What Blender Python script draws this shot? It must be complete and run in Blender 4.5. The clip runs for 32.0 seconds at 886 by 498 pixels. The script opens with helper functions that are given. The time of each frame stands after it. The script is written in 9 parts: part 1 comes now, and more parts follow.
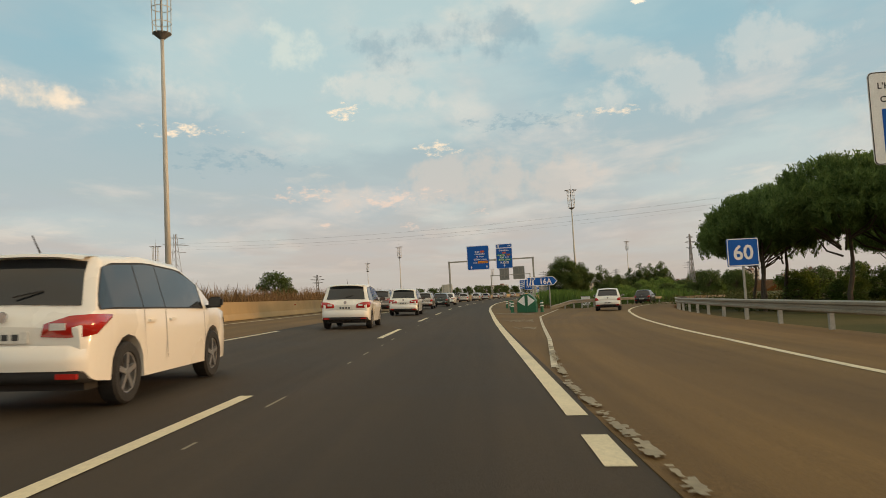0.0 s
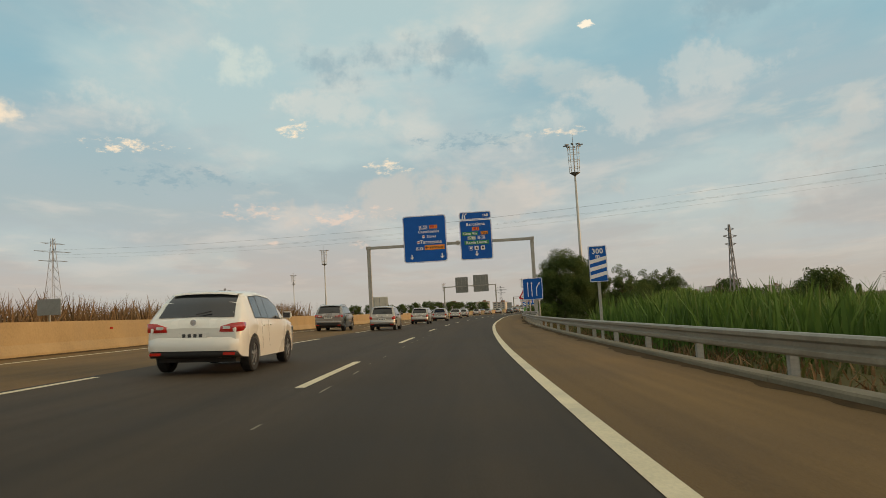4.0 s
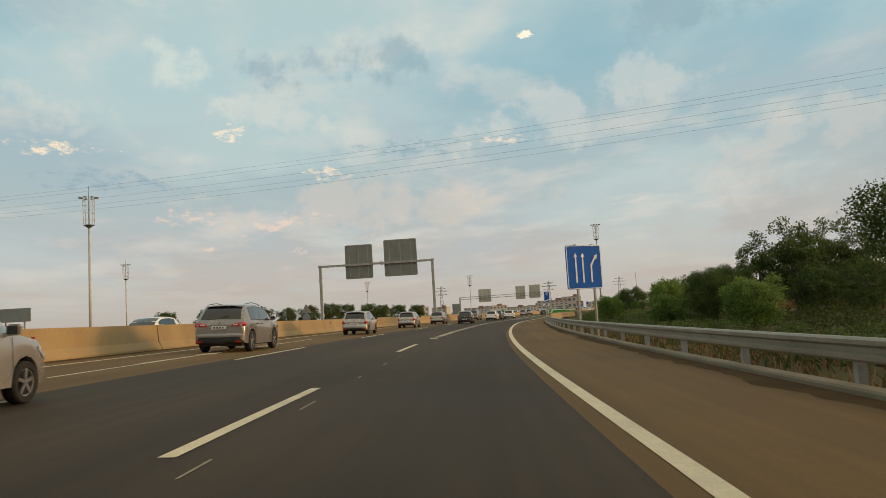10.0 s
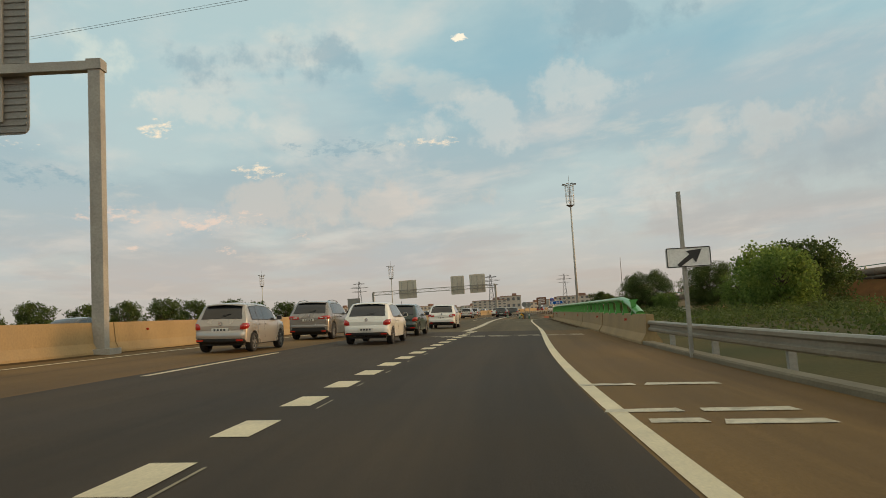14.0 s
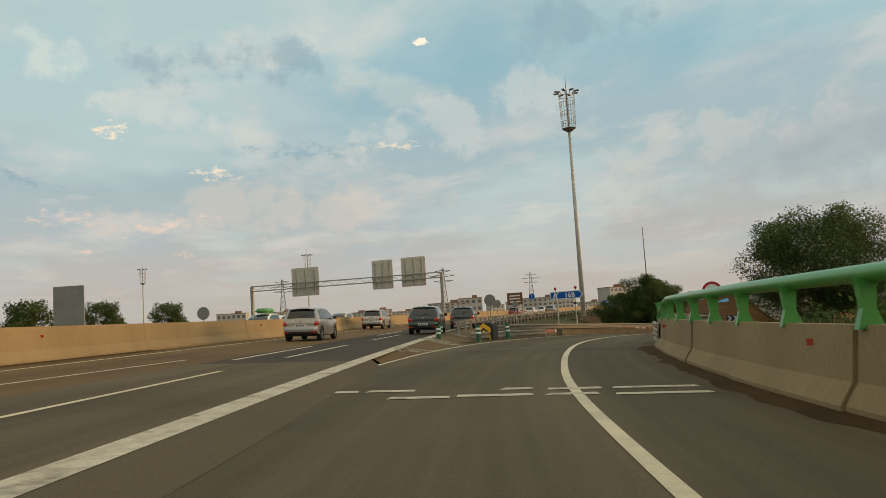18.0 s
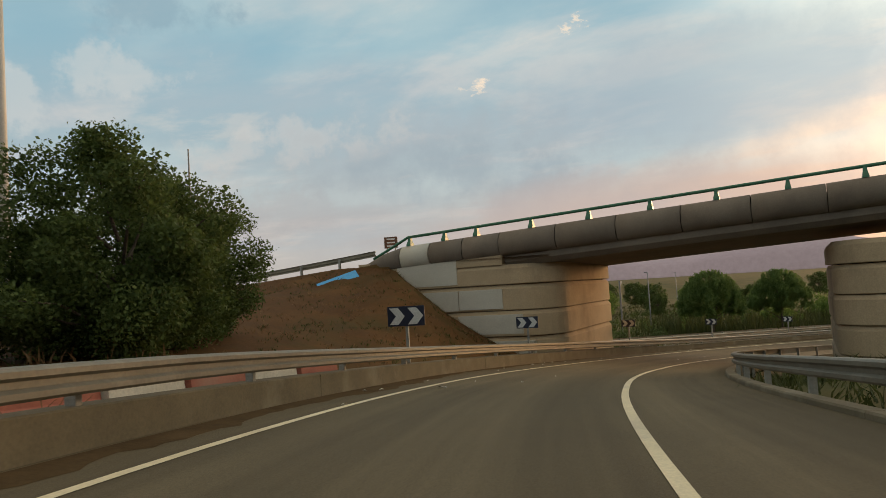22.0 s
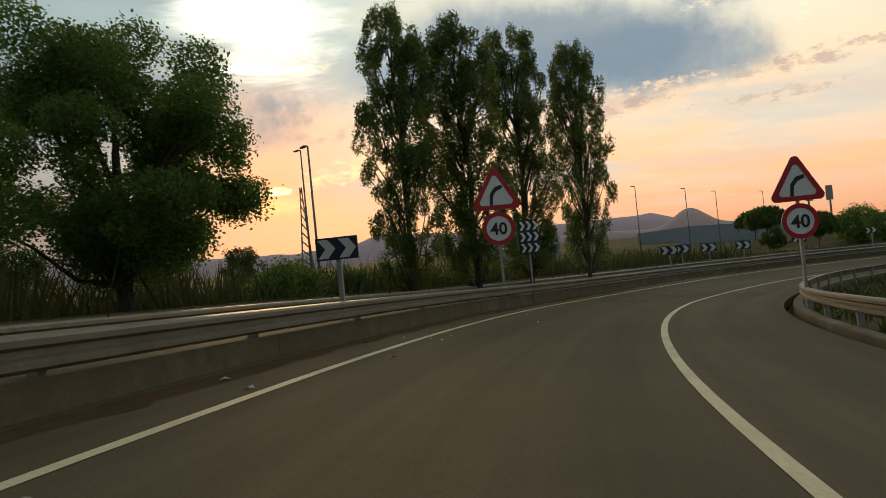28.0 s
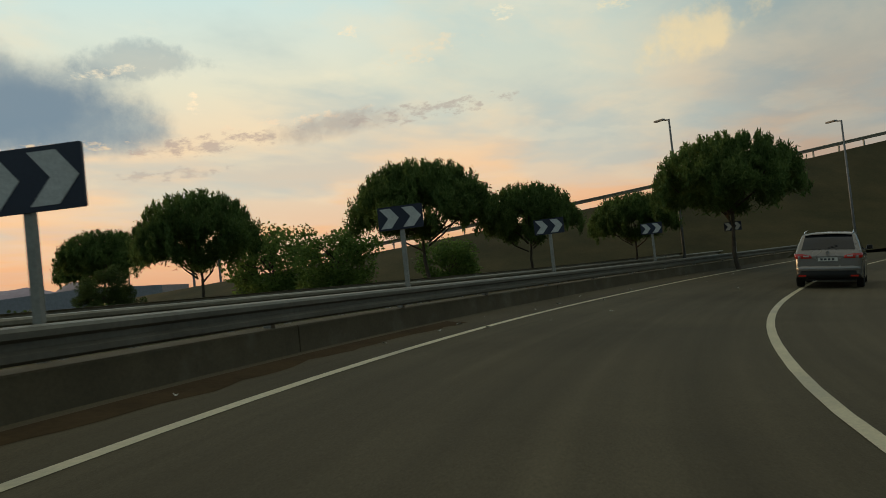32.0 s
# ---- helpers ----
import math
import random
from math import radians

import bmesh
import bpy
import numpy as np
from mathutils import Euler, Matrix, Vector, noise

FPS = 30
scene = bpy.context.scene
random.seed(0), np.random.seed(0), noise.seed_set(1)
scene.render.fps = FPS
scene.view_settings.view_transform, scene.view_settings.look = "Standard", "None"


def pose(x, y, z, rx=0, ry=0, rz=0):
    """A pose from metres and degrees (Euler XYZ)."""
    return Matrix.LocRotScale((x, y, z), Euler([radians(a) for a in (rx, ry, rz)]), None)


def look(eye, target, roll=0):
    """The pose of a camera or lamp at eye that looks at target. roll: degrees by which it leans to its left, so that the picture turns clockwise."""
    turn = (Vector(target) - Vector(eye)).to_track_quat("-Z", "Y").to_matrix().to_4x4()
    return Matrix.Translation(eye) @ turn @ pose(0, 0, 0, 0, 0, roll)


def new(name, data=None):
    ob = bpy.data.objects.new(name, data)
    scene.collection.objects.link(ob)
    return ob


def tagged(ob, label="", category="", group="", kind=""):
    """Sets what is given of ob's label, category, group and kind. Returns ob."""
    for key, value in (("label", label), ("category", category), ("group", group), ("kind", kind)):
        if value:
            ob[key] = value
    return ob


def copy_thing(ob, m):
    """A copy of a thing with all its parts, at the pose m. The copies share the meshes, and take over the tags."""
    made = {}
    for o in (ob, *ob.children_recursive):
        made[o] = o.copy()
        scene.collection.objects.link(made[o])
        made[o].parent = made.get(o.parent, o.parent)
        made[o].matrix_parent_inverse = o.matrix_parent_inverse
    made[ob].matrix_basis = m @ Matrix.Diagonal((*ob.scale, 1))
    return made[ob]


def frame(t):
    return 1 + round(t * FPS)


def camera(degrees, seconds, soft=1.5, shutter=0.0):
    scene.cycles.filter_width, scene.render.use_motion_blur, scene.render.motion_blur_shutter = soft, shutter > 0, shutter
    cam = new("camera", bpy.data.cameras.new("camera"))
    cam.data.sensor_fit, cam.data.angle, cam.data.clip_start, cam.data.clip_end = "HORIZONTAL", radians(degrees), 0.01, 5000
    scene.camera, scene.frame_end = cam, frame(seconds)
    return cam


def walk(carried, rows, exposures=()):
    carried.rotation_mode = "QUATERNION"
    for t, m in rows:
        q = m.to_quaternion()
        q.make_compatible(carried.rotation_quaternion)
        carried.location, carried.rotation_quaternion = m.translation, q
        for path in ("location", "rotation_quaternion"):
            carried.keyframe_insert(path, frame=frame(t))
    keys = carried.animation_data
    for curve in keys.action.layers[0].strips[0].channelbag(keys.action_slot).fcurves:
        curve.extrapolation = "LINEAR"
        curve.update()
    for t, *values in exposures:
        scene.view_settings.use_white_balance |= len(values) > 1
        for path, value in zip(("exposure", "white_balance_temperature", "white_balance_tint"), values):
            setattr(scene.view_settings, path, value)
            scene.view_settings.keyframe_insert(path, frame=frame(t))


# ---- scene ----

# The drive: seconds, x, y, z, yaw, pitch, roll.
DRIVE = [
    (0.0, 0.00, -0.00, 1.06, -1.43, 3.82, 3.01),
    (0.5, 0.77, 9.94, 1.05, -1.44, 3.79, 3.12),
    (1.0, 1.17, 19.80, 1.06, -1.82, 4.52, 3.11),
    (1.5, 1.94, 29.65, 1.06, -2.32, 5.04, 3.02),
    (2.0, 2.71, 39.45, 1.04, -2.90, 5.00, 2.89),
    (2.5, 3.59, 49.33, 1.04, -3.49, 5.06, 3.02),
    (3.0, 4.40, 59.27, 1.03, -4.10, 5.06, 3.05),
    (4.0, 6.09, 79.74, 1.01, -5.33, 5.04, 3.16),
    (4.5, 7.34, 90.32, 1.01, -5.84, 5.04, 3.19),
    (5.0, 8.91, 101.14, 1.01, -6.26, 5.04, 3.29),
    (5.5, 10.50, 111.76, 1.02, -6.74, 5.05, 3.19),
    (6.0, 12.01, 122.11, 1.03, -7.21, 5.15, 3.36),
    (6.5, 13.56, 132.49, 1.04, -7.70, 5.22, 3.47),
    (7.0, 15.27, 143.00, 1.04, -7.70, 5.29, 3.28),
    (7.5, 17.33, 153.88, 1.04, -7.66, 5.29, 3.54),
    (8.0, 19.42, 165.10, 1.04, -7.90, 5.30, 3.62),
    (8.5, 21.57, 176.37, 1.04, -8.34, 5.55, 3.52),
    (9.0, 23.73, 187.48, 1.04, -9.00, 5.15, 3.49),
    (9.5, 25.84, 198.33, 1.05, -9.32, 5.25, 3.63),
    (10.0, 27.97, 208.97, 1.05, -9.96, 5.31, 3.44),
    (10.5, 30.19, 219.58, 1.05, -10.71, 5.18, 3.64),
    (11.0, 32.57, 230.23, 1.05, -11.61, 5.30, 3.32),
    (11.5, 35.32, 240.70, 1.06, -12.60, 5.67, 3.51),
    (12.0, 38.09, 251.17, 1.05, -13.20, 5.62, 3.70),
    (12.5, 40.92, 261.55, 1.05, -13.66, 5.60, 3.71),
    (13.0, 43.83, 271.87, 1.05, -14.14, 5.49, 3.72),
    (13.5, 46.85, 282.07, 1.06, -14.73, 5.53, 3.66),
    (14.0, 50.13, 292.01, 1.05, -15.23, 5.09, 3.37),
    (14.5, 53.63, 301.80, 1.05, -15.64, 5.09, 3.53),
    (15.0, 57.34, 311.50, 1.05, -16.07, 4.91, 3.52),
    (16.0, 64.86, 330.22, 1.05, -16.78, 4.81, 3.64),
    (16.5, 68.40, 339.10, 1.05, -17.06, 4.91, 3.63),
    (17.0, 71.62, 347.56, 1.04, -17.19, 5.18, 3.40),
    (17.5, 74.78, 355.62, 1.04, -17.60, 5.21, 3.50),
    (18.0, 77.92, 363.53, 1.01, -18.22, 5.22, 3.60),
    (18.5, 80.79, 370.74, 0.96, -19.27, 5.14, 3.33),
    (19.0, 83.90, 377.43, 0.92, -22.01, 5.29, 2.98),
    (19.5, 87.34, 383.62, 0.84, -25.88, 5.22, 2.81),
    (20.0, 91.12, 389.36, 0.79, -30.30, 4.98, 3.04),
    (20.5, 95.27, 394.56, 0.62, -35.23, 4.61, 2.68),
    (21.0, 100.01, 399.52, 0.43, -40.51, 4.41, 2.49),
    (21.5, 105.24, 404.15, 0.15, -46.03, 3.67, 3.11),
    (22.0, 110.66, 408.19, -0.21, -50.33, 3.18, 3.43),
    (22.5, 116.36, 411.97, -0.63, -53.37, 2.66, 3.40),
    (23.0, 122.18, 415.29, -1.13, -57.25, 2.27, 3.35),
    (23.5, 128.08, 418.12, -1.73, -61.25, 1.75, 3.58),
    (24.0, 134.37, 420.54, -2.31, -66.40, 1.10, 3.63),
    (24.5, 141.17, 422.34, -2.92, -73.09, 0.77, 4.13),
    (25.0, 148.15, 423.42, -3.47, -78.59, 0.52, 4.07),
    (25.5, 155.40, 423.83, -4.03, -83.75, 0.17, 4.18),
    (26.0, 162.61, 423.71, -4.57, -88.24, -0.01, 4.35),
    (27.0, 177.01, 421.85, -5.52, -95.17, 0.13, 5.10),
    (27.5, 184.31, 420.18, -5.90, -99.65, 0.35, 5.38),
    (28.0, 191.70, 417.94, -6.27, -104.25, 0.68, 5.61),
    (28.5, 198.49, 415.11, -6.58, -110.28, 0.87, 5.73),
    (29.0, 204.93, 411.61, -6.95, -115.76, 1.00, 6.17),
    (29.5, 211.21, 407.58, -7.36, -120.50, 1.18, 5.87),
    (30.0, 217.25, 402.91, -7.72, -125.26, 1.73, 5.86),
    (30.5, 222.88, 397.66, -8.01, -129.93, 1.85, 5.62),
    (31.0, 228.14, 391.88, -8.28, -135.06, 1.86, 5.77),
    (31.5, 232.77, 385.53, -8.54, -141.96, 1.76, 5.86),
    (32.0, 236.41, 378.72, -8.76, -149.21, 1.79, 5.99),
]
cam = camera(61.88, 32.0, soft=0.65, shutter=0.06)
EXPOSURES = [(0, 0.28, 8500, 5), (5, 0.18, 8300, 3), (9, 0.24, 8300, 4), (17, 0.22, 8300, 3), (19, 0.18, 8200, 3), (20, 0.08, 8200, 3), (21, 0.14, 8000, 4), (22, 0.18, 8000, 6), (23, 0.33, 8000, 6), (24, 0.66, 8500, 24), (24.5, -0.5, 6900, 5), (25, -0.65, 5500, -7), (26, -0.8, 6200, -3), (28, -0.66, 7200, -2), (29, -0.6, 7200, -3), (30, -1.0, 6900, -2), (31, -1.12, 7000, -3), (32, -0.92, 7000, -7)]
walk(cam, [(t, pose(x, y, z, 90 + pitch, roll, yaw)) for t, x, y, z, yaw, pitch, roll in DRIVE], EXPOSURES)

# ---- sky and sun ----
SUN_YAW, SUN_UP = -92.0, 6.2        # heading of the sun (0 = +y, negative = towards +x), degrees above the horizon
SUN_DIR = Vector((-math.sin(radians(SUN_YAW)) * math.cos(radians(SUN_UP)), math.cos(radians(SUN_YAW)) * math.cos(radians(SUN_UP)), math.sin(radians(SUN_UP))))
world = bpy.data.worlds.new("evening_sky")
scene.world = world
world.use_nodes = True
wt = world.node_tree
wt.nodes.clear()


def wnode(kind):
    return wt.nodes.new(kind)


def wlink(a, b):
    wt.links.new(a, b)


def wmath(op, a, b=None, clamp=False):
    n = wnode("ShaderNodeMath")
    n.operation, n.use_clamp = op, clamp
    for i, v in enumerate((a, b)):
        if v is None:
            continue
        if isinstance(v, (int, float)):
            n.inputs[i].default_value = v
        else:
            wlink(v, n.inputs[i])
    return n.outputs[0]


def wmix(fac, a, b, blend="MIX"):
    n = wnode("ShaderNodeMix")
    n.data_type, n.blend_type = "RGBA", blend
    for sock, v in ((n.inputs[0], fac), (n.inputs[6], a), (n.inputs[7], b)):
        if isinstance(v, (int, float)):
            sock.default_value = v
        elif isinstance(v, tuple):
            sock.default_value = (*v, 1)
        else:
            wlink(v, sock)
    return n.outputs[2]


def wramp(fac, stops, interp="LINEAR"):
    n = wnode("ShaderNodeValToRGB")
    n.color_ramp.interpolation = interp
    els = n.color_ramp.elements
    while len(els) < len(stops):
        els.new(0.5)
    for e, (p, c) in zip(els, stops):
        e.position = p
        e.color = (c, c, c, 1) if isinstance(c, (int, float)) else (*c, 1)
    wlink(fac, n.inputs[0])
    return n.outputs[0]


coords = wnode("ShaderNodeTexCoord").outputs["Generated"]
xyz = wnode("ShaderNodeSeparateXYZ")
wlink(coords, xyz.inputs[0])
up = xyz.outputs[2]
air = wnode("ShaderNodeTexSky")
air.sky_type, air.sun_disc = "NISHITA", False
air.sun_elevation, air.sun_rotation = radians(SUN_UP), radians(-SUN_YAW)
air.altitude, air.air_density, air.dust_density, air.ozone_density = 10, 1.2, 2.0, 2.0
# how near a direction is to the sun's
dot = wnode("ShaderNodeVectorMath")
dot.operation = "DOT_PRODUCT"
wlink(coords, dot.inputs[0])
dot.inputs[1].default_value = SUN_DIR
# the warm part of the sky reaches further to the south of the sun than to the north
warm_dot = wnode("ShaderNodeVectorMath")
warm_dot.operation = "DOT_PRODUCT"
wlink(coords, warm_dot.inputs[0])
warm_dot.inputs[1].default_value = (math.sin(radians(131)), math.cos(radians(131)), 0.12)
warm_near = wmath("ADD", wmath("MULTIPLY", warm_dot.outputs["Value"], 0.5), 0.5)
# the haze behind the clouds: pink-grey low down, blue above; gold towards the sun
# the cream overhead is out of view, added to warm the light on the road
away = wramp(up, [(0.0, (0.43, 0.42, 0.46)), (0.07, (0.44, 0.44, 0.52)), (0.16, (0.35, 0.46, 0.60)), (0.32, (0.24, 0.445, 0.64)), (0.5, (0.28, 0.45, 0.61)), (0.75, (0.58, 0.50, 0.41)), (1.0, (0.68, 0.54, 0.38))])
sunward = wramp(up, [(0.0, (1.60, 0.70, 0.42)), (0.06, (1.95, 0.98, 0.60)), (0.14, (2.05, 1.28, 0.88)), (0.26, (1.75, 1.55, 1.36)), (0.38, (1.30, 1.60, 1.80)), (0.55, (0.85, 0.98, 1.08)), (1.0, (0.60, 0.54, 0.46))])
warmth = wramp(warm_near, [(0.71, 0.0), (0.84, 0.38), (0.945, 0.9), (1.0, 1.0)], "EASE")
haze = wmix(warmth, away, sunward)
nish = wmix(1.0, air.outputs[0], (0.10, 0.10, 0.10), "MULTIPLY")
base_sky = wmix(0.10, haze, nish)
# cloud layers, laid out on a flat deck high above so that they draw together towards the horizon
deck = wmath("ADD", wmath("MAXIMUM", up, 0.0), 0.09)
flat = wnode("ShaderNodeCombineXYZ")
wlink(wmath("DIVIDE", xyz.outputs[0], deck), flat.inputs[0])
wlink(wmath("DIVIDE", xyz.outputs[1], deck), flat.inputs[1])


def cloud_noise(scale, detail, rough, warp, shift):
    m = wnode("ShaderNodeMapping")
    wlink(flat.outputs[0], m.inputs[0])
    m.inputs["Location"].default_value = shift
    m.inputs["Rotation"].default_value = (0, 0, 0.5)
    m.inputs["Scale"].default_value = (1.0, 0.72, 1.0)
    n = wnode("ShaderNodeTexNoise")
    n.noise_dimensions = "2D"
    wlink(m.outputs[0], n.inputs["Vector"])
    n.inputs["Scale"].default_value, n.inputs["Detail"].default_value = scale, detail
    n.inputs["Roughness"].default_value, n.inputs["Distortion"].default_value = rough, warp
    return n.outputs[0]


veil = wramp(cloud_noise(0.70, 7, 0.52, 0.12, (3.1, 1.2, 0)), [(0.42, 0.0), (0.60, 1.0)], "EASE")
puffs = wramp(cloud_noise(1.35, 8, 0.58, 0.15, (7.7, 4.3, 0)), [(0.47, 0.0), (0.74, 1.0)], "EASE")
edges = wramp(cloud_noise(1.5, 9, 0.60, 0.12, (1.4, 9.2, 0)), [(0.60, 0.0), (0.72, 1.0)], "EASE")
greys = wramp(cloud_noise(0.9, 7, 0.55, 0.1, (5.9, 2.6, 0)), [(0.44, 0.0), (0.68, 1.0)], "EASE")
veil_col = wmix(warmth, (0.46, 0.60, 0.72), (1.10, 1.25, 1.32))
grey_col = wmix(warmth, (0.34, 0.44, 0.58), (0.85, 1.0, 1.15))
puff_col = wmix(warmth, (0.72, 0.66, 0.70), (1.9, 1.45, 1.1))
edge_col = wmix(warmth, (1.05, 0.84, 0.74), (2.2, 1.75, 1.35))
low = wramp(up, [(0.02, 0.10), (0.12, 0.8), (0.20, 1.0), (1.0, 1.0)])
sky = wmix(wmath("MULTIPLY", wmath("MULTIPLY", veil, low), 0.5), base_sky, veil_col)
sky = wmix(wmath("MULTIPLY", wmath("MULTIPLY", greys, low), 0.60), sky, grey_col)
sky = wmix(wmath("MULTIPLY", wmath("MULTIPLY", puffs, low), 0.38), sky, puff_col)
sky = wmix(wmath("MULTIPLY", wmath("MULTIPLY", edges, low), 0.13), sky, edge_col)
# the sun's glow behind the clouds
angle = wmath("ARCCOSINE", wmath("MINIMUM", dot.outputs["Value"], 1.0))


def spot(ang, outer, inner):
    """1 inside an angle round a direction, falling to 0 at a wider one (degrees)."""
    v = wmath("DIVIDE", wmath("SUBTRACT", radians(outer), ang), radians(outer - inner), True)
    return wmath("MULTIPLY", v, v)


# a torn opening in the cloud above the sun
gap_dot = wnode("ShaderNodeVectorMath")
gap_dot.operation = "DOT_PRODUCT"
wlink(coords, gap_dot.inputs[0])
gap_dot.inputs[1].default_value = (math.sin(radians(92)) * math.cos(radians(19)), math.cos(radians(92)) * math.cos(radians(19)), math.sin(radians(19)))
ragged = wmath("MULTIPLY", wmath("SUBTRACT", cloud_noise(3.4, 9, 0.62, 0.3, (2.2, 5.1, 0)), 0.5), 0.20)
gap_ang = wmath("ADD", wmath("ARCCOSINE", wmath("MINIMUM", gap_dot.outputs["Value"], 1.0)), ragged)
sky = wmix(spot(gap_ang, 7.0, 2.6), sky, (2.6, 2.55, 2.4))
sky = wmix(wmath("MULTIPLY", spot(angle, 14.0, 0.0), 0.8), sky, (2.8, 1.08, 0.48))
# single clouds of the evening: azimuth, height, half width, half height, tilt (degrees), raggedness, cover, colour
torn = wnode("ShaderNodeTexNoise")
wlink(coords, torn.inputs["Vector"])
torn.inputs["Scale"].default_value, torn.inputs["Detail"].default_value, torn.inputs["Roughness"].default_value = 13.0, 9.0, 0.62
wisp_map = wnode("ShaderNodeMapping")
wlink(coords, wisp_map.inputs[0])
wisp_map.inputs["Scale"].default_value = (1.0, 1.0, 2.2)
wisp = wnode("ShaderNodeTexNoise")
wlink(wisp_map.outputs[0], wisp.inputs["Vector"])
wisp.inputs["Scale"].default_value, wisp.inputs["Detail"].default_value, wisp.inputs["Roughness"].default_value = 42.0, 7.0, 0.68
BANK = (0.34, 0.46, 0.68)
CREAM, PINK, LILAC, STEEL_BLUE, PALE_GOLD = (0.98, 0.80, 0.68), (0.74, 0.58, 0.57), (0.58, 0.61, 0.69), (0.205, 0.345, 0.50), (2.6, 1.7, 0.95)
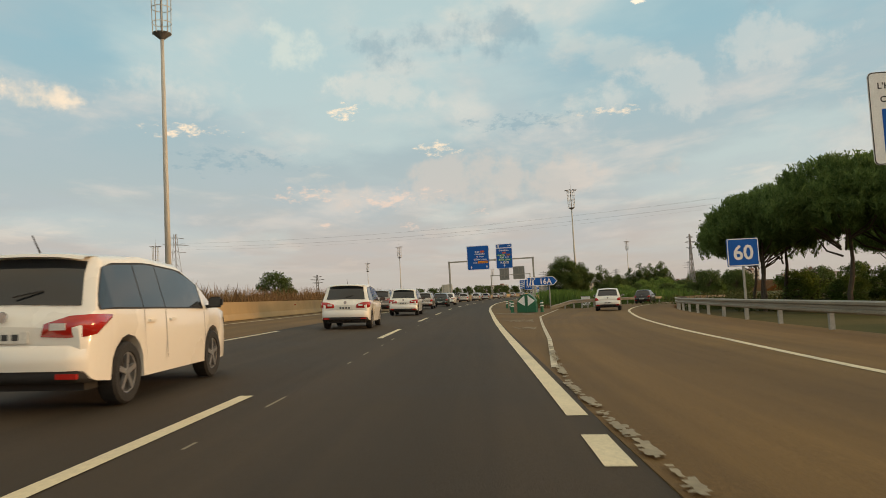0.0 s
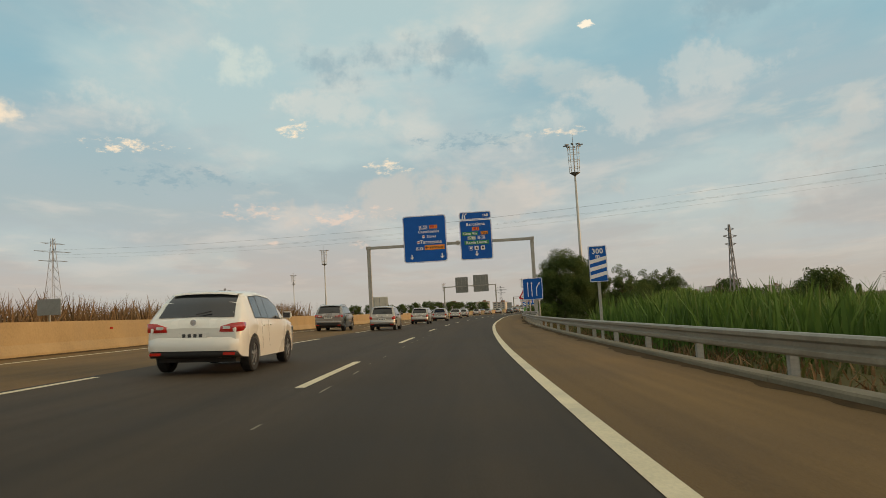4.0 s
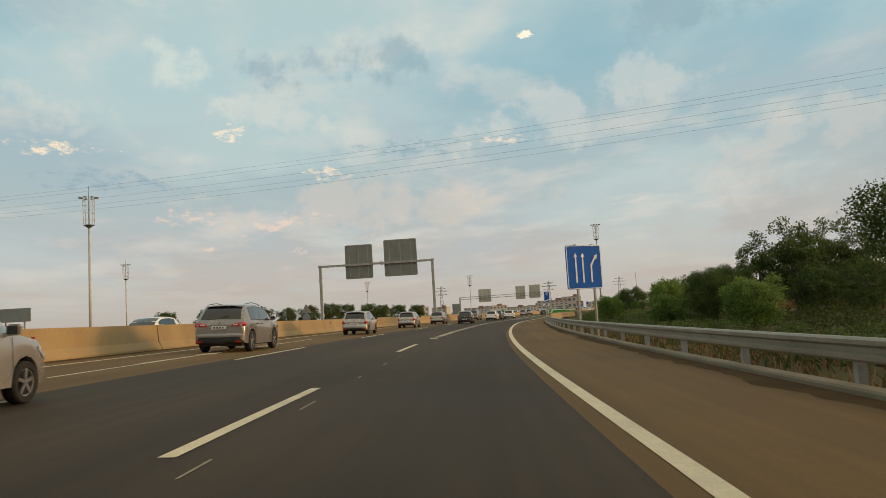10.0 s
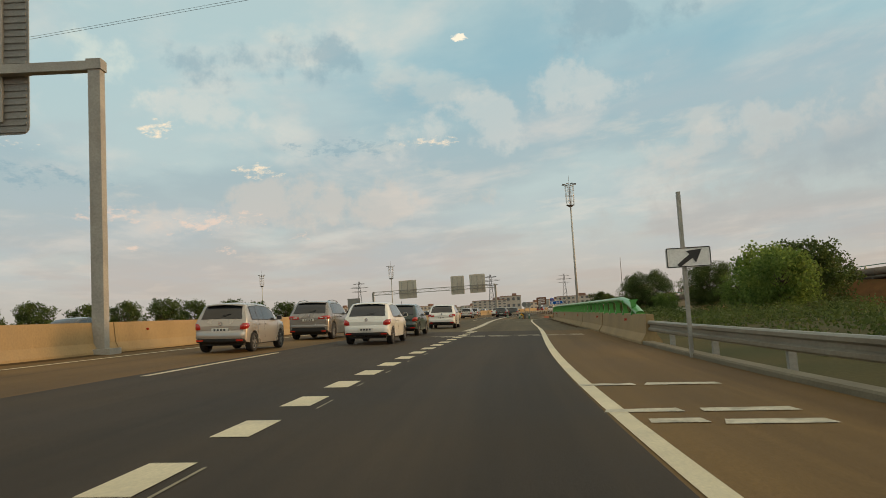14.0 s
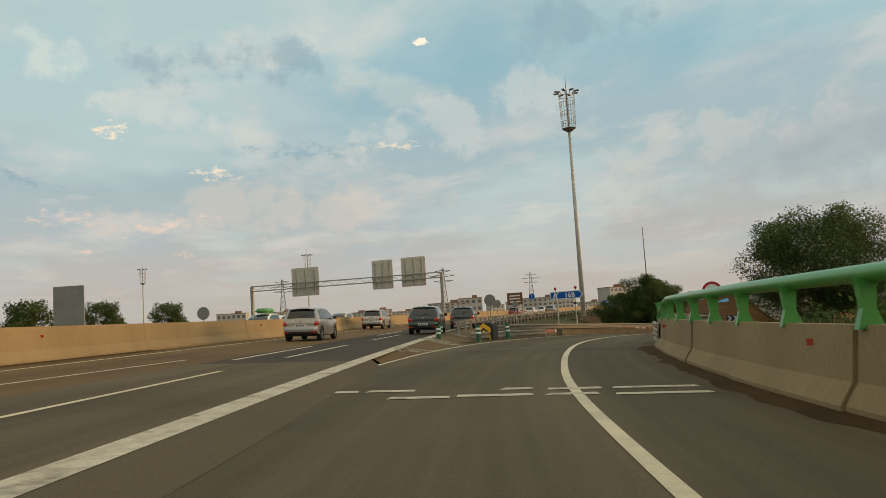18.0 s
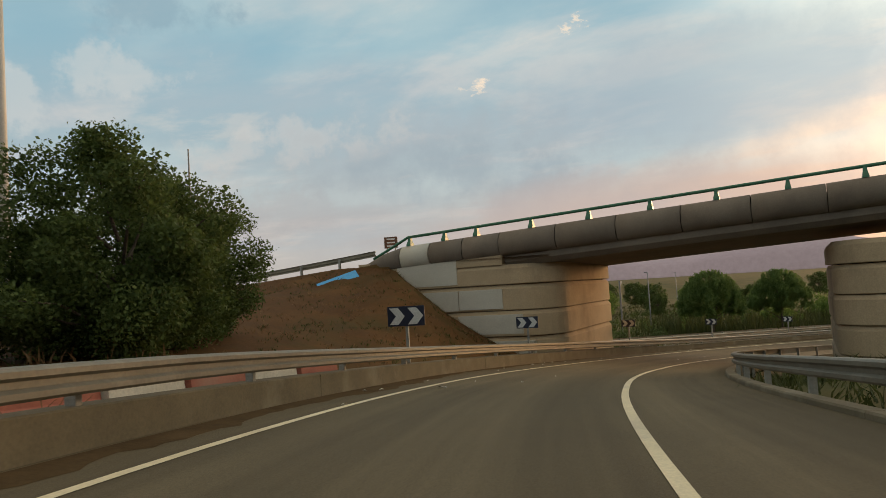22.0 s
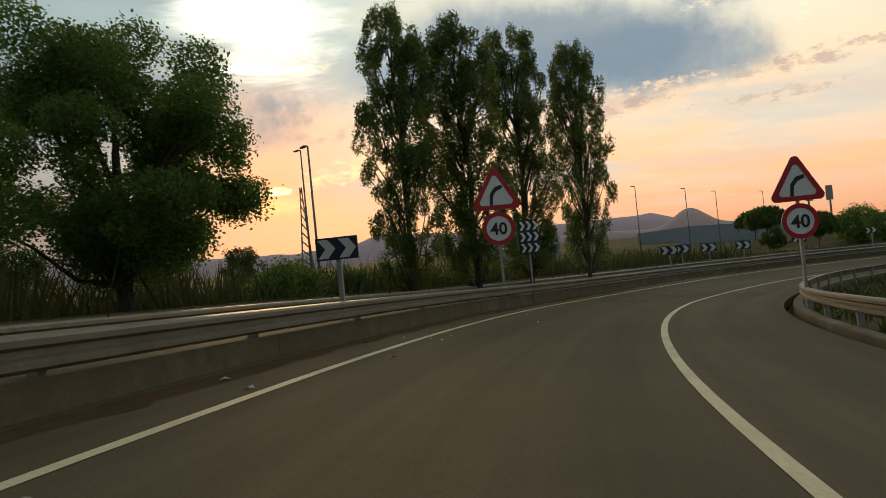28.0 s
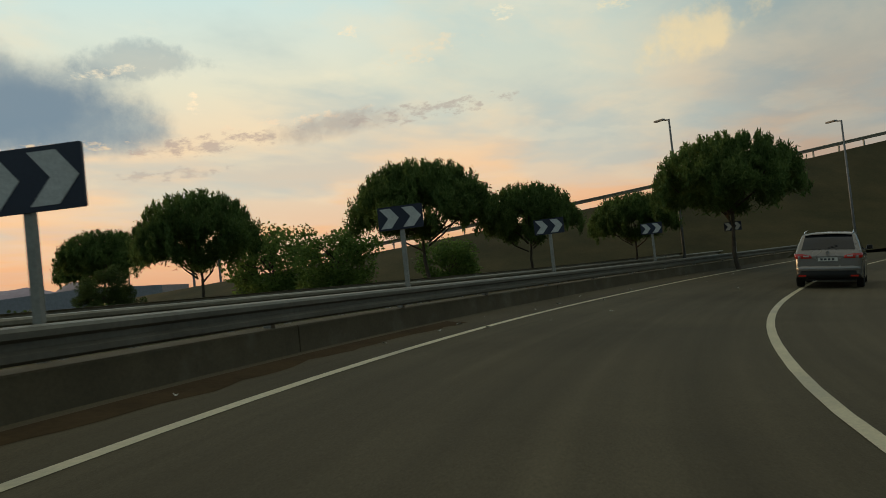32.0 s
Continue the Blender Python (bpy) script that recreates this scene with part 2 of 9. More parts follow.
for az, el, wa, we, tilt, rag, cover, tint in (
    (-9.0, 18.5, 3.2, 5.5, 28, 2.4, 0.50, (0.60, 0.68, 0.74)), (-2.0, 15.8, 9.0, 1.6, -8, 2.6, 0.46, LILAC), (-20, 16, 9.0, 2.4, 0, 2.6, 0.42, LILAC), (22, 15.5, 11.0, 3.2, 12, 2.8, 0.42, LILAC), (40, 12, 12.0, 2.5, 5, 2.8, 0.42, LILAC), (6, 9.0, 16.0, 2.2, 3, 2.8, 0.45, (0.56, 0.52, 0.56)),
    (4, 19.5, 10.0, 2.6, 0, 2.4, 0.62, STEEL_BLUE), (-14, 11, 7.0, 1.2, 0, 2.2, 0.58, STEEL_BLUE), (30, 21, 9.0, 2.4, 0, 2.4, 0.58, STEEL_BLUE), (8, 13.2, 6.0, 0.9, 0, 2.2, 0.58, STEEL_BLUE), (52, 9, 14.0, 3.5, 0, 1.4, 0.45, STEEL_BLUE), (72, 13.5, 16.0, 5.5, 0, 0.6, 0.52, (0.31, 0.42, 0.57)), (68, 4.5, 20.0, 4.6, 0, 0.5, 0.66, (0.52, 0.41, 0.42)), (33, 7, 13.0, 3.0, 0, 2.0, 0.35, (0.40, 0.41, 0.48)),
    (-5.0, 14.6, 2.1, 0.85, 12, 1.7, 0.85, CREAM), (-17.5, 13.2, 4.8, 0.75, -3, 1.7, 0.75, CREAM), (-26.0, 15.3, 3.8, 1.5, 0, 2.0, 0.6, CREAM), (-7.6, 5.9, 1.0, 0.5, 0, 2.6, 0.55, PINK), (-2.2, 7.9, 5.0, 1.0, 3, 2.0, 0.58, PINK), (1.5, 11.6, 2.4, 0.7, -8, 1.8, 0.65, CREAM), (15.0, 13.3, 3.0, 0.65, 0, 1.7, 0.60, CREAM), (-8.5, 8.4, 3.6, 0.9, 0, 2.0, 0.58, PINK), (-0.7, 5.9, 0.9, 0.6, 0, 2.8, 0.45, PINK), (4.4, 6.5, 1.0, 0.7, 0, 2.8, 0.40, PINK), (18.0, 20.9, 0.8, 0.45, 0, 3.0, 0.75, (1.0, 0.9, 0.85)), (53.8, 15.4, 1.9, 0.7, 15, 1.8, 0.65, CREAM), (61.6, 19.2, 1.3, 0.8, 0, 2.8, 0.50, CREAM),
    (48, 8.0, 30.0, 9.0, 0, 0.9, 0.36, (0.33, 0.36, 0.45)),
    (113, 14.4, 16.0, 4.8, -3, 0.6, 0.84, BANK), (121, 13.2, 10.0, 2.6, -6, 0.65, 0.66, BANK), (106, 12.4, 8.0, 2.6, 0, 0.9, 0.66, BANK), (94.5, 12.6, 4.6, 2.3, 6, 1.6, 0.72, (0.50, 0.55, 0.68)), (89, 11.0, 9.0, 2.6, 0, 0.9, 0.72, (0.58, 0.58, 0.70)), (97.5, 7.0, 6.0, 0.9, 8, 1.5, 0.80, PALE_GOLD), (92.2, 5.2, 3.4, 1.4, 0, 0.9, 0.60, (3.8, 1.9, 0.75)), (92.3, 6.2, 2.4, 0.5, 4, 1.2, 0.90, (6.0, 4.2, 2.0)), (128, 17.2, 6.0, 1.4, 0, 2.2, 0.42, BANK),
    (117.8, 19.4, 1.7, 0.7, 0, 1.6, 0.80, (2.3, 1.95, 1.6)), (126, 16.3, 3.0, 0.6, 8, 1.8, 0.60, (2.0, 1.6, 1.3)), (95.2, 14.9, 2.2, 0.5, 10, 1.6, 0.75, (2.8, 2.1, 1.4)), (131.9, 14.1, 0.95, 0.95, 0, 1.7, 0.80, (2.2, 1.62, 1.25)),
    (116, 9.6, 12.0, 0.95, 4, 1.9, 0.66, (0.86, 0.62, 0.64)), (133, 11.2, 9.0, 1.0, 5, 1.9, 0.64, (0.84, 0.62, 0.64)), (149, 12.5, 9.0, 1.0, 3, 2.0, 0.58, (0.82, 0.64, 0.66)), (120, 11.0, 8.0, 0.5, 4, 2.2, 0.62, (2.1, 1.4, 0.95)), (139, 12.6, 7.0, 0.5, 5, 2.2, 0.55, (1.9, 1.35, 1.05)), (129, 9.2, 6.0, 0.7, 2, 2.4, 0.45, (0.80, 0.66, 0.70)),
    (150, 17.0, 5.0, 1.0, 10, 2.2, 0.55, (1.7, 1.35, 1.1)), (144, 18.8, 1.0, 0.6, 0, 2.4, 0.70, (1.9, 1.5, 1.2)), (170, 15.4, 7.0, 2.4, 14, 1.6, 0.70, (1.75, 1.3, 0.85)), (165, 18.5, 3.0, 0.8, 8, 1.8, 0.6, (1.9, 1.45, 1.0)), (156, 19.0, 1.2, 0.7, 0, 1.6, 0.75, (2.0, 1.6, 1.25)), (142, 12.0, 8.0, 1.3, 6, 1.4, 0.62, (0.80, 0.66, 0.68)), (101, 8.4, 7.0, 0.7, 8, 2.6, 0.70, PALE_GOLD), (97, 10.2, 5.0, 0.8, 8, 2.4, 0.50, (0.95, 0.72, 0.70)),
):
    d = Vector((math.sin(radians(az)) * math.cos(radians(el)), math.cos(radians(az)) * math.cos(radians(el)), math.sin(radians(el))))
    r = Vector((math.cos(radians(az)), -math.sin(radians(az)), 0))
    u = r.cross(d)
    ca, sa = math.cos(radians(tilt)), math.sin(radians(tilt))
    total = None
    for axis, wide in ((r * ca + u * sa, math.sin(radians(wa))), (u * ca - r * sa, math.sin(radians(we))), (d, 0.3)):
        n = wnode("ShaderNodeVectorMath")
        n.operation = "DOT_PRODUCT"
        wlink(coords, n.inputs[0])
        n.inputs[1].default_value = axis / wide
        q = wmath("SUBTRACT", n.outputs["Value"], d.dot(axis) / wide)
        q = wmath("MULTIPLY", q, q)
        total = q if total is None else wmath("ADD", total, q)
    ragg = wmath("MULTIPLY", wmath("SUBTRACT", (wisp if we < 1.3 else torn).outputs[0], 0.53), rag * (2.6 if we < 1.3 else 2.2))
    m = wmath("ADD", wmath("SUBTRACT", 0.62 if we < 1.3 else 1.15 if rag < 0.7 else 0.75, total), ragg, True)
    sky = wmix(wmath("MULTIPLY", wramp(m, [(0.0, 0.0), (0.9, 1.0)], "EASE"), cover), sky, tint)
bg = wnode("ShaderNodeBackground")
bg.inputs["Strength"].default_value = 1.0
wlink(sky, bg.inputs["Color"])
wlink(bg.outputs[0], wnode("ShaderNodeOutputWorld").inputs[0])

sun = new("sun", bpy.data.lights.new("sun", "SUN"))
sun.data.energy, sun.data.angle, sun.data.color = 1.6, radians(12), (1.0, 0.62, 0.34)
sun.matrix_world = look((0, 0, 60), tuple(Vector((0, 0, 60)) - SUN_DIR))

# ---- materials ----
def material(name, dark, light, rough=0.8, metal=0.0, scale=3.0, fine=40.0, bump=0.15, stain=0.25, stain_col=None, spread=0.5, emit=None, coat=0.0, spec=0.5, vary=0.0, stretch=None, grainy=0.55, streak=0.0):
    """A surface with variation at two scales, stains and fine relief. Sizes are in metres."""
    m = bpy.data.materials.new(name)
    m.use_nodes = True
    t = m.node_tree
    b = t.nodes["Principled BSDF"]
    co = t.nodes.new("ShaderNodeTexCoord").outputs["Object"]
    if stretch:
        mp = t.nodes.new("ShaderNodeMapping")
        mp.inputs["Scale"].default_value = stretch
        t.links.new(co, mp.inputs[0])
        co = mp.outputs[0]

    def nz(sc, detail=4.0, ro=0.55):
        n = t.nodes.new("ShaderNodeTexNoise")
        n.inputs["Scale"].default_value, n.inputs["Detail"].default_value, n.inputs["Roughness"].default_value = sc, detail, ro
        t.links.new(co, n.inputs["Vector"])
        return n.outputs[0]

    def ramp(fac, lo, hi):
        r = t.nodes.new("ShaderNodeMapRange")
        r.inputs["From Min"].default_value, r.inputs["From Max"].default_value = lo, hi
        t.links.new(fac, r.inputs["Value"])
        return r.outputs[0]

    def mix(fac, a, c2, blend="MIX"):
        n = t.nodes.new("ShaderNodeMix")
        n.data_type, n.blend_type = "RGBA", blend
        for sock, v in ((n.inputs[0], fac), (n.inputs[6], a), (n.inputs[7], c2)):
            if isinstance(v, (int, float)):
                sock.default_value = v
            elif isinstance(v, tuple):
                sock.default_value = (*v, 1)
            else:
                t.links.new(v, sock)
        return n.outputs[2]

    big, small = nz(scale), nz(fine, 3.0, 0.7)
    colour = mix(ramp(big, 0.5 - spread / 2, 0.5 + spread / 2), dark, light)
    grain = mix(ramp(small, 0.3, 0.7), (0.72, 0.72, 0.72), (1.22, 1.22, 1.22))
    colour = mix(grainy, colour, mix(1.0, colour, grain, "MULTIPLY"))
    if stain:
        sc = stain_col or tuple(c * 0.5 for c in dark)
        st = t.nodes.new("ShaderNodeMath")
        st.operation = "MULTIPLY"
        st.inputs[1].default_value = stain
        t.links.new(ramp(nz(scale * 0.37, 6.0, 0.65), 0.52, 0.72), st.inputs[0])
        colour = mix(st.outputs[0], colour, sc)
    if streak:
        # worn bands that run with the traffic
        cx = t.nodes.new("ShaderNodeCombineXYZ")
        for i, (attr, k) in enumerate((("across", 1.0), ("along", 0.022))):
            at = t.nodes.new("ShaderNodeAttribute")
            at.attribute_name = attr
            mu = t.nodes.new("ShaderNodeMath")
            mu.operation = "MULTIPLY"
            mu.inputs[1].default_value = k
            t.links.new(at.outputs["Fac"], mu.inputs[0])
            t.links.new(mu.outputs[0], cx.inputs[i])
        for sc_, de, lo, hi, am in ((0.85, 3.0, 0.36, 0.64, 1.0), (5.0, 4.0, 0.30, 0.70, 0.55)):
            n2 = t.nodes.new("ShaderNodeTexNoise")
            n2.inputs["Scale"].default_value, n2.inputs["Detail"].default_value = sc_, de
            t.links.new(cx.outputs[0], n2.inputs["Vector"])
            k1, k2 = 1 - streak * am, 1 + streak * am
            colour = mix(1.0, colour, mix(ramp(n2.outputs[0], lo, hi), (k1, k1, k1), (k2, k2, k2)), "MULTIPLY")
    if vary:
        oi = t.nodes.new("ShaderNodeObjectInfo")
        v = mix(oi.outputs["Random"], (1 - vary,) * 3, (1 + vary,) * 3)
        colour = mix(1.0, colour, v, "MULTIPLY")
    t.links.new(colour, b.inputs["Base Color"])
    rr = t.nodes.new("ShaderNodeMapRange")
    rr.inputs["To Min"].default_value, rr.inputs["To Max"].default_value = max(rough - 0.12, 0.03), min(rough + 0.1, 1)
    t.links.new(big, rr.inputs["Value"])
    t.links.new(rr.outputs[0], b.inputs["Roughness"])
    b.inputs["Metallic"].default_value = metal
    b.inputs["Coat Weight"].default_value = coat
    b.inputs["Specular IOR Level"].default_value = spec
    if bump:
        bp = t.nodes.new("ShaderNodeBump")
        bp.inputs["Strength"].default_value, bp.inputs["Distance"].default_value = bump, 0.01
        t.links.new(small, bp.inputs["Height"])
        t.links.new(bp.outputs[0], b.inputs["Normal"])
    if emit:
        b.inputs["Emission Color"].default_value = (*emit[:3], 1)
        b.inputs["Emission Strength"].default_value = emit[3]
    return m


ASPHALT_DARK = material("dark_asphalt", (0.0370, 0.0240, 0.0128), (0.0575, 0.0388, 0.0212), 0.82, scale=0.25, fine=55, bump=0.45, stain=0.4, spec=0.3, grainy=0.9, streak=0.20)
ASPHALT_OLD = material("worn_asphalt", (0.124, 0.069, 0.021), (0.175, 0.100, 0.033), 0.85, scale=0.22, fine=50, bump=0.45, stain=0.55, spec=0.3, grainy=0.9, streak=0.17)
ASPHALT_RAMP = material("ramp_asphalt", (0.100, 0.078, 0.046), (0.136, 0.107, 0.065), 0.88, scale=0.25, fine=50, bump=0.45, stain=0.5, spec=0.18, grainy=0.9, streak=0.17)
SEALANT = material("bitumen_joint", (0.014, 0.013, 0.012), (0.026, 0.024, 0.022), 0.6, scale=2, fine=60)
PAINT = material("road_paint", (0.60, 0.50, 0.31), (0.76, 0.64, 0.42), 0.6, scale=1.2, fine=30, bump=0.2, stain=0.55, stain_col=(0.30, 0.27, 0.22))
PAINT_WORN = material("worn_road_paint", (0.43, 0.37, 0.26), (0.66, 0.58, 0.43), 0.7, scale=5.5, fine=22, bump=0.3, stain=0.95, stain_col=(0.13, 0.10, 0.06))
CONCRETE = material("barrier_concrete", (0.275, 0.188, 0.088), (0.375, 0.262, 0.132), 0.88, scale=0.7, fine=24, bump=0.25, stain=0.5, stain_col=(0.22, 0.17, 0.11), stretch=(1, 1, 0.5))
PAINT_OLD = material("scrubbed_road_paint", (0.20, 0.165, 0.105), (0.36, 0.305, 0.205), 0.8, scale=2.5, fine=22, bump=0.3, stain=0.6, stain_col=(0.10, 0.08, 0.05))
CONCRETE_GREY = material("kerb_concrete", (0.15, 0.125, 0.078), (0.235, 0.20, 0.135), 0.9, scale=0.8, fine=22, bump=0.3, stain=0.5)
STEEL = material("galvanised_steel", (0.215, 0.188, 0.138), (0.33, 0.295, 0.225), 0.5, 0.45, scale=1.5, fine=14, bump=0.05, stain=0.3, stain_col=(0.25, 0.20, 0.15))
STEEL_DULL = material("weathered_steel", (0.28, 0.27, 0.24), (0.40, 0.39, 0.35), 0.62, 0.3, scale=1.2, fine=18, bump=0.08, stain=0.35, stain_col=(0.20, 0.15, 0.10))
# darker steel for the slip road's rails, their backlit faces put into the colour
STEEL_BACKLIT = material("backlit_galvanised_steel", (0.135, 0.120, 0.090), (0.22, 0.198, 0.155), 0.55, 0.35, scale=1.5, fine=14, bump=0.06, stain=0.45, stain_col=(0.13, 0.10, 0.07))
PAINT_GHOST = material("scrubbed_gore_paint", (0.155, 0.112, 0.058), (0.26, 0.20, 0.118), 0.85, scale=3.5, fine=22, bump=0.3, stain=0.7, stain_col=(0.12, 0.085, 0.042))
GREEN_PAINT = material("green_rail_paint", (0.05, 0.26, 0.05), (0.09, 0.36, 0.08), 0.38, scale=0.9, fine=20, bump=0.05, stain=0.25, stain_col=(0.05, 0.14, 0.05), coat=0.2)
GRASSLAND = material("grassland", (0.040, 0.050, 0.016), (0.12, 0.092, 0.040), 0.95, scale=0.12, fine=9, bump=0.6, stain=0.5, stain_col=(0.035, 0.055, 0.016), spec=0.1)
EARTH = material("dry_earth", (0.078, 0.036, 0.013), (0.135, 0.064, 0.023), 0.95, scale=0.5, fine=8, bump=0.7, stain=0.75, stain_col=(0.055, 0.050, 0.016), spec=0.1)

# ---- small building tools ----
class Way:
    """A smooth line through points (x, y, z), with its distance along, its left side and its cross-fall."""

    def __init__(self, pts, start=0.0, fall=lambda s: 0.035, step=1.0):
        p = np.array(pts, float)
        out = []
        ext = np.vstack([2 * p[0] - p[1], p, 2 * p[-1] - p[-2]])
        for i in range(1, len(ext) - 2):
            n = max(2, int(np.linalg.norm(ext[i + 1] - ext[i]) / step))
            for k in range(n):
                u = k / n
                a, b, c, d = ext[i - 1], ext[i], ext[i + 1], ext[i + 2]
                out.append(0.5 * (2 * b + (c - a) * u + (2 * a - 5 * b + 4 * c - d) * u * u + (3 * b - a - 3 * c + d) * u ** 3))
        out.append(p[-1])
        self.p = np.array(out)
        d = np.linalg.norm(np.diff(self.p[:, :2], axis=0), axis=1)
        self.s = np.r_[0, np.cumsum(d)] + start
        self.fall = fall
        self.end = float(self.s[-1])

    def mid(self, s):
        return np.array([np.interp(s, self.s, self.p[:, k]) for k in range(3)])

    def ahead(self, s):
        v = (self.mid(s + 0.8) - self.mid(s - 0.8))[:2]
        return v / max(np.linalg.norm(v), 1e-6)

    def yaw(self, s):
        v = self.ahead(s)
        return math.degrees(math.atan2(-v[0], v[1]))

    def at(self, s, off, h=0.0):
        m, v = self.mid(s), self.ahead(s)
        k = self.fall(s)
        o = max(-14.0, min(13.0, off))
        return Vector((m[0] - v[1] * off, m[1] + v[0] * off, m[2] + k * o + h))


def mesh_ob(name, verts, faces, mat, parent=None, smooth=False, label=""):
    me = bpy.data.meshes.new(name)
    me.from_pydata([tuple(v) for v in verts], [], faces)
    me.update()
    if smooth:
        me.shade_smooth()
    ob = new(name, me)
    if mat:
        me.materials.append(mat)
    if parent:
        ob.parent = parent
    if label:
        tagged(ob, label)
    return ob


def part(name, bm, mat, parent, label="", smooth=False):
    """Links a bmesh as one mesh object under a thing or a part."""
    me = bpy.data.meshes.new(name)
    bmesh.ops.recalc_face_normals(bm, faces=bm.faces[:])
    bm.to_mesh(me)
    bm.free()
    if smooth:
        me.shade_smooth()
    me.materials.append(mat)
    ob = new(name, me)
    if parent:
        ob.parent = parent
    if label:
        tagged(ob, label)
    return ob


def box(bm, cx, cy, cz, sx, sy, sz, m=None):
    r = bmesh.ops.create_cube(bm, size=1.0, matrix=(m or Matrix()) @ Matrix.Translation((cx, cy, cz)) @ Matrix.Diagonal((sx, sy, sz, 1)))
    return r["verts"]


def tube(bm, a, b, r1, r2=None, seg=10, caps=True):
    a, b = Vector(a), Vector(b)
    r2 = r1 if r2 is None else r2
    d = b - a
    m = Matrix.Translation((a + b) / 2) @ d.to_track_quat("Z", "Y").to_matrix().to_4x4()
    bmesh.ops.create_cone(bm, cap_ends=caps, segments=seg, radius1=r1, radius2=r2, depth=d.length, matrix=m)


def thing(name, m=None, label="", category="", group="", kind=""):
    e = new(name)
    e.matrix_world = m or Matrix()
    return tagged(e, label, category, group, kind)


def strip_rows(way, s0, s1, prof, step=2.0):
    """Rows of points along a way; prof(s) gives the (offset, height) pairs of the cross-section."""
    n = max(1, int(math.ceil((s1 - s0) / step)))
    rows = []
    for i in range(n + 1):
        s = s0 + (s1 - s0) * i / n
        rows.append([way.at(s, o, h) for o, h in prof(s)])
    return rows


def skin(rows, closed=False):
    verts = [v for r in rows for v in r]
    w = len(rows[0])
    faces = []
    for i in range(len(rows) - 1):
        for j in range(w if closed else w - 1):
            k = (j + 1) % w
            faces.append((i * w + j, i * w + k, (i + 1) * w + k, (i + 1) * w + j))
    if closed:
        faces.append(tuple(range(w)))
        faces.append(tuple((len(rows) - 1) * w + j for j in reversed(range(w))))
    return verts, faces


def ribbon(name, way, s0, s1, o0, o1, mat, parent=None, h=0.0, thick=0.3, step=2.0, kind="", label="", category=""):
    """A paved band between two offsets (numbers or functions of s), with sides."""
    f0 = o0 if callable(o0) else (lambda s: o0)
    f1 = o1 if callable(o1) else (lambda s: o1)

    def prof(s):
        a, b = f0(s), f1(s)
        n = max(1, int((f1(s0) - f0(s0)) / 3))
        return [(a, h - thick)] + [(a + (b - a) * i / n, h) for i in range(n + 1)] + [(b, h - thick)]
    v, f = skin(strip_rows(way, s0, s1, prof, step))
    ob = mesh_ob(name, v, f, mat, parent)
    n = max(1, int(math.ceil((s1 - s0) / step)))
    where = [(s0 + (s1 - s0) * i / n, o) for i in range(n + 1) for o, _ in prof(s0 + (s1 - s0) * i / n)]
    for attr, k in (("along", 0), ("across", 1)):
        ob.data.attributes.new(attr, "FLOAT", "POINT").data.foreach_set("value", [w[k] for w in where])
    return tagged(ob, label, category, "", kind)


def loft(way, s0, s1, shape, name, mat, parent=None, step=1.5, smooth=False, label=""):
    """A closed cross-section, given as (offset, height) pairs, drawn along a way."""
    f = shape if callable(shape) else (lambda s: shape)
    v, fc = skin(strip_rows(way, s0, s1, f, step), closed=True)
    return mesh_ob(name, v, fc, mat, parent, smooth, label)


def here(way, s, off, h=0.0, turn=0.0):
    """A pose on a way: y looks ahead along it."""
    p = way.at(s, off, h)
    return pose(p.x, p.y, p.z, 0, 0, way.yaw(s) + turn)


# ---- the two ways of the plan ----
MAIN_PTS = [(-2.4, -30, 0), (0, 0, 0), (2.26, 33.92, 0), (5.05, 67.8, 0), (8.98, 101.6, 0), (13.99, 135.2, 0), (20.1, 168.6, 0), (26.6, 202, 0), (33.9, 235.2, 0), (42.8, 268, 0), (53.1, 300.4, 0), (65.6, 332, 0), (77.6, 363, 0), (92, 397, 0), (109, 432, 0), (129, 466, 0), (152, 498, 0), (180, 532, 0), (250, 612, 0), (420, 800, 0)]
RAMP_PTS = [(59.6, 316.6, 0), (65.58, 332.04, 0), (71.39, 346.95, -0.01), (77.25, 361.84, -0.03), (83.49, 376.56, -0.12), (91.75, 390.24, -0.28), (102.65, 401.91, -0.76), (115.51, 411.41, -1.62), (129.68, 418.8, -2.93), (145.07, 423.01, -4.28), (161.03, 423.74, -5.49), (176.9, 421.86, -6.51), (192.34, 417.71, -7.35), (206.63, 410.58, -8.11), (219.41, 400.99, -8.88), (230.22, 389.22, -9.45), (236.4, 378.7, -9.81), (239.2, 369.2, -10.0), (240.2, 357, -10.2), (239.2, 340, -10.4), (234.5, 320, -10.5), (225, 300, -10.5)]
MAIN = Way(MAIN_PTS, start=-30.1)
RAMP = Way(RAMP_PTS, start=324.0, fall=lambda s: float(np.interp(s, [340, 390, 440, 471, 515, 576], [0.035, 0.03, 0.03, 0.047, 0.073, 0.08])))

# ---- ground ----
def ground_height(x, y):
    """Height of the open ground: level with the carriageway's foot, falling to the plain beside the slip road."""
    return _ground(np.array([x]), np.array([y]))[0]


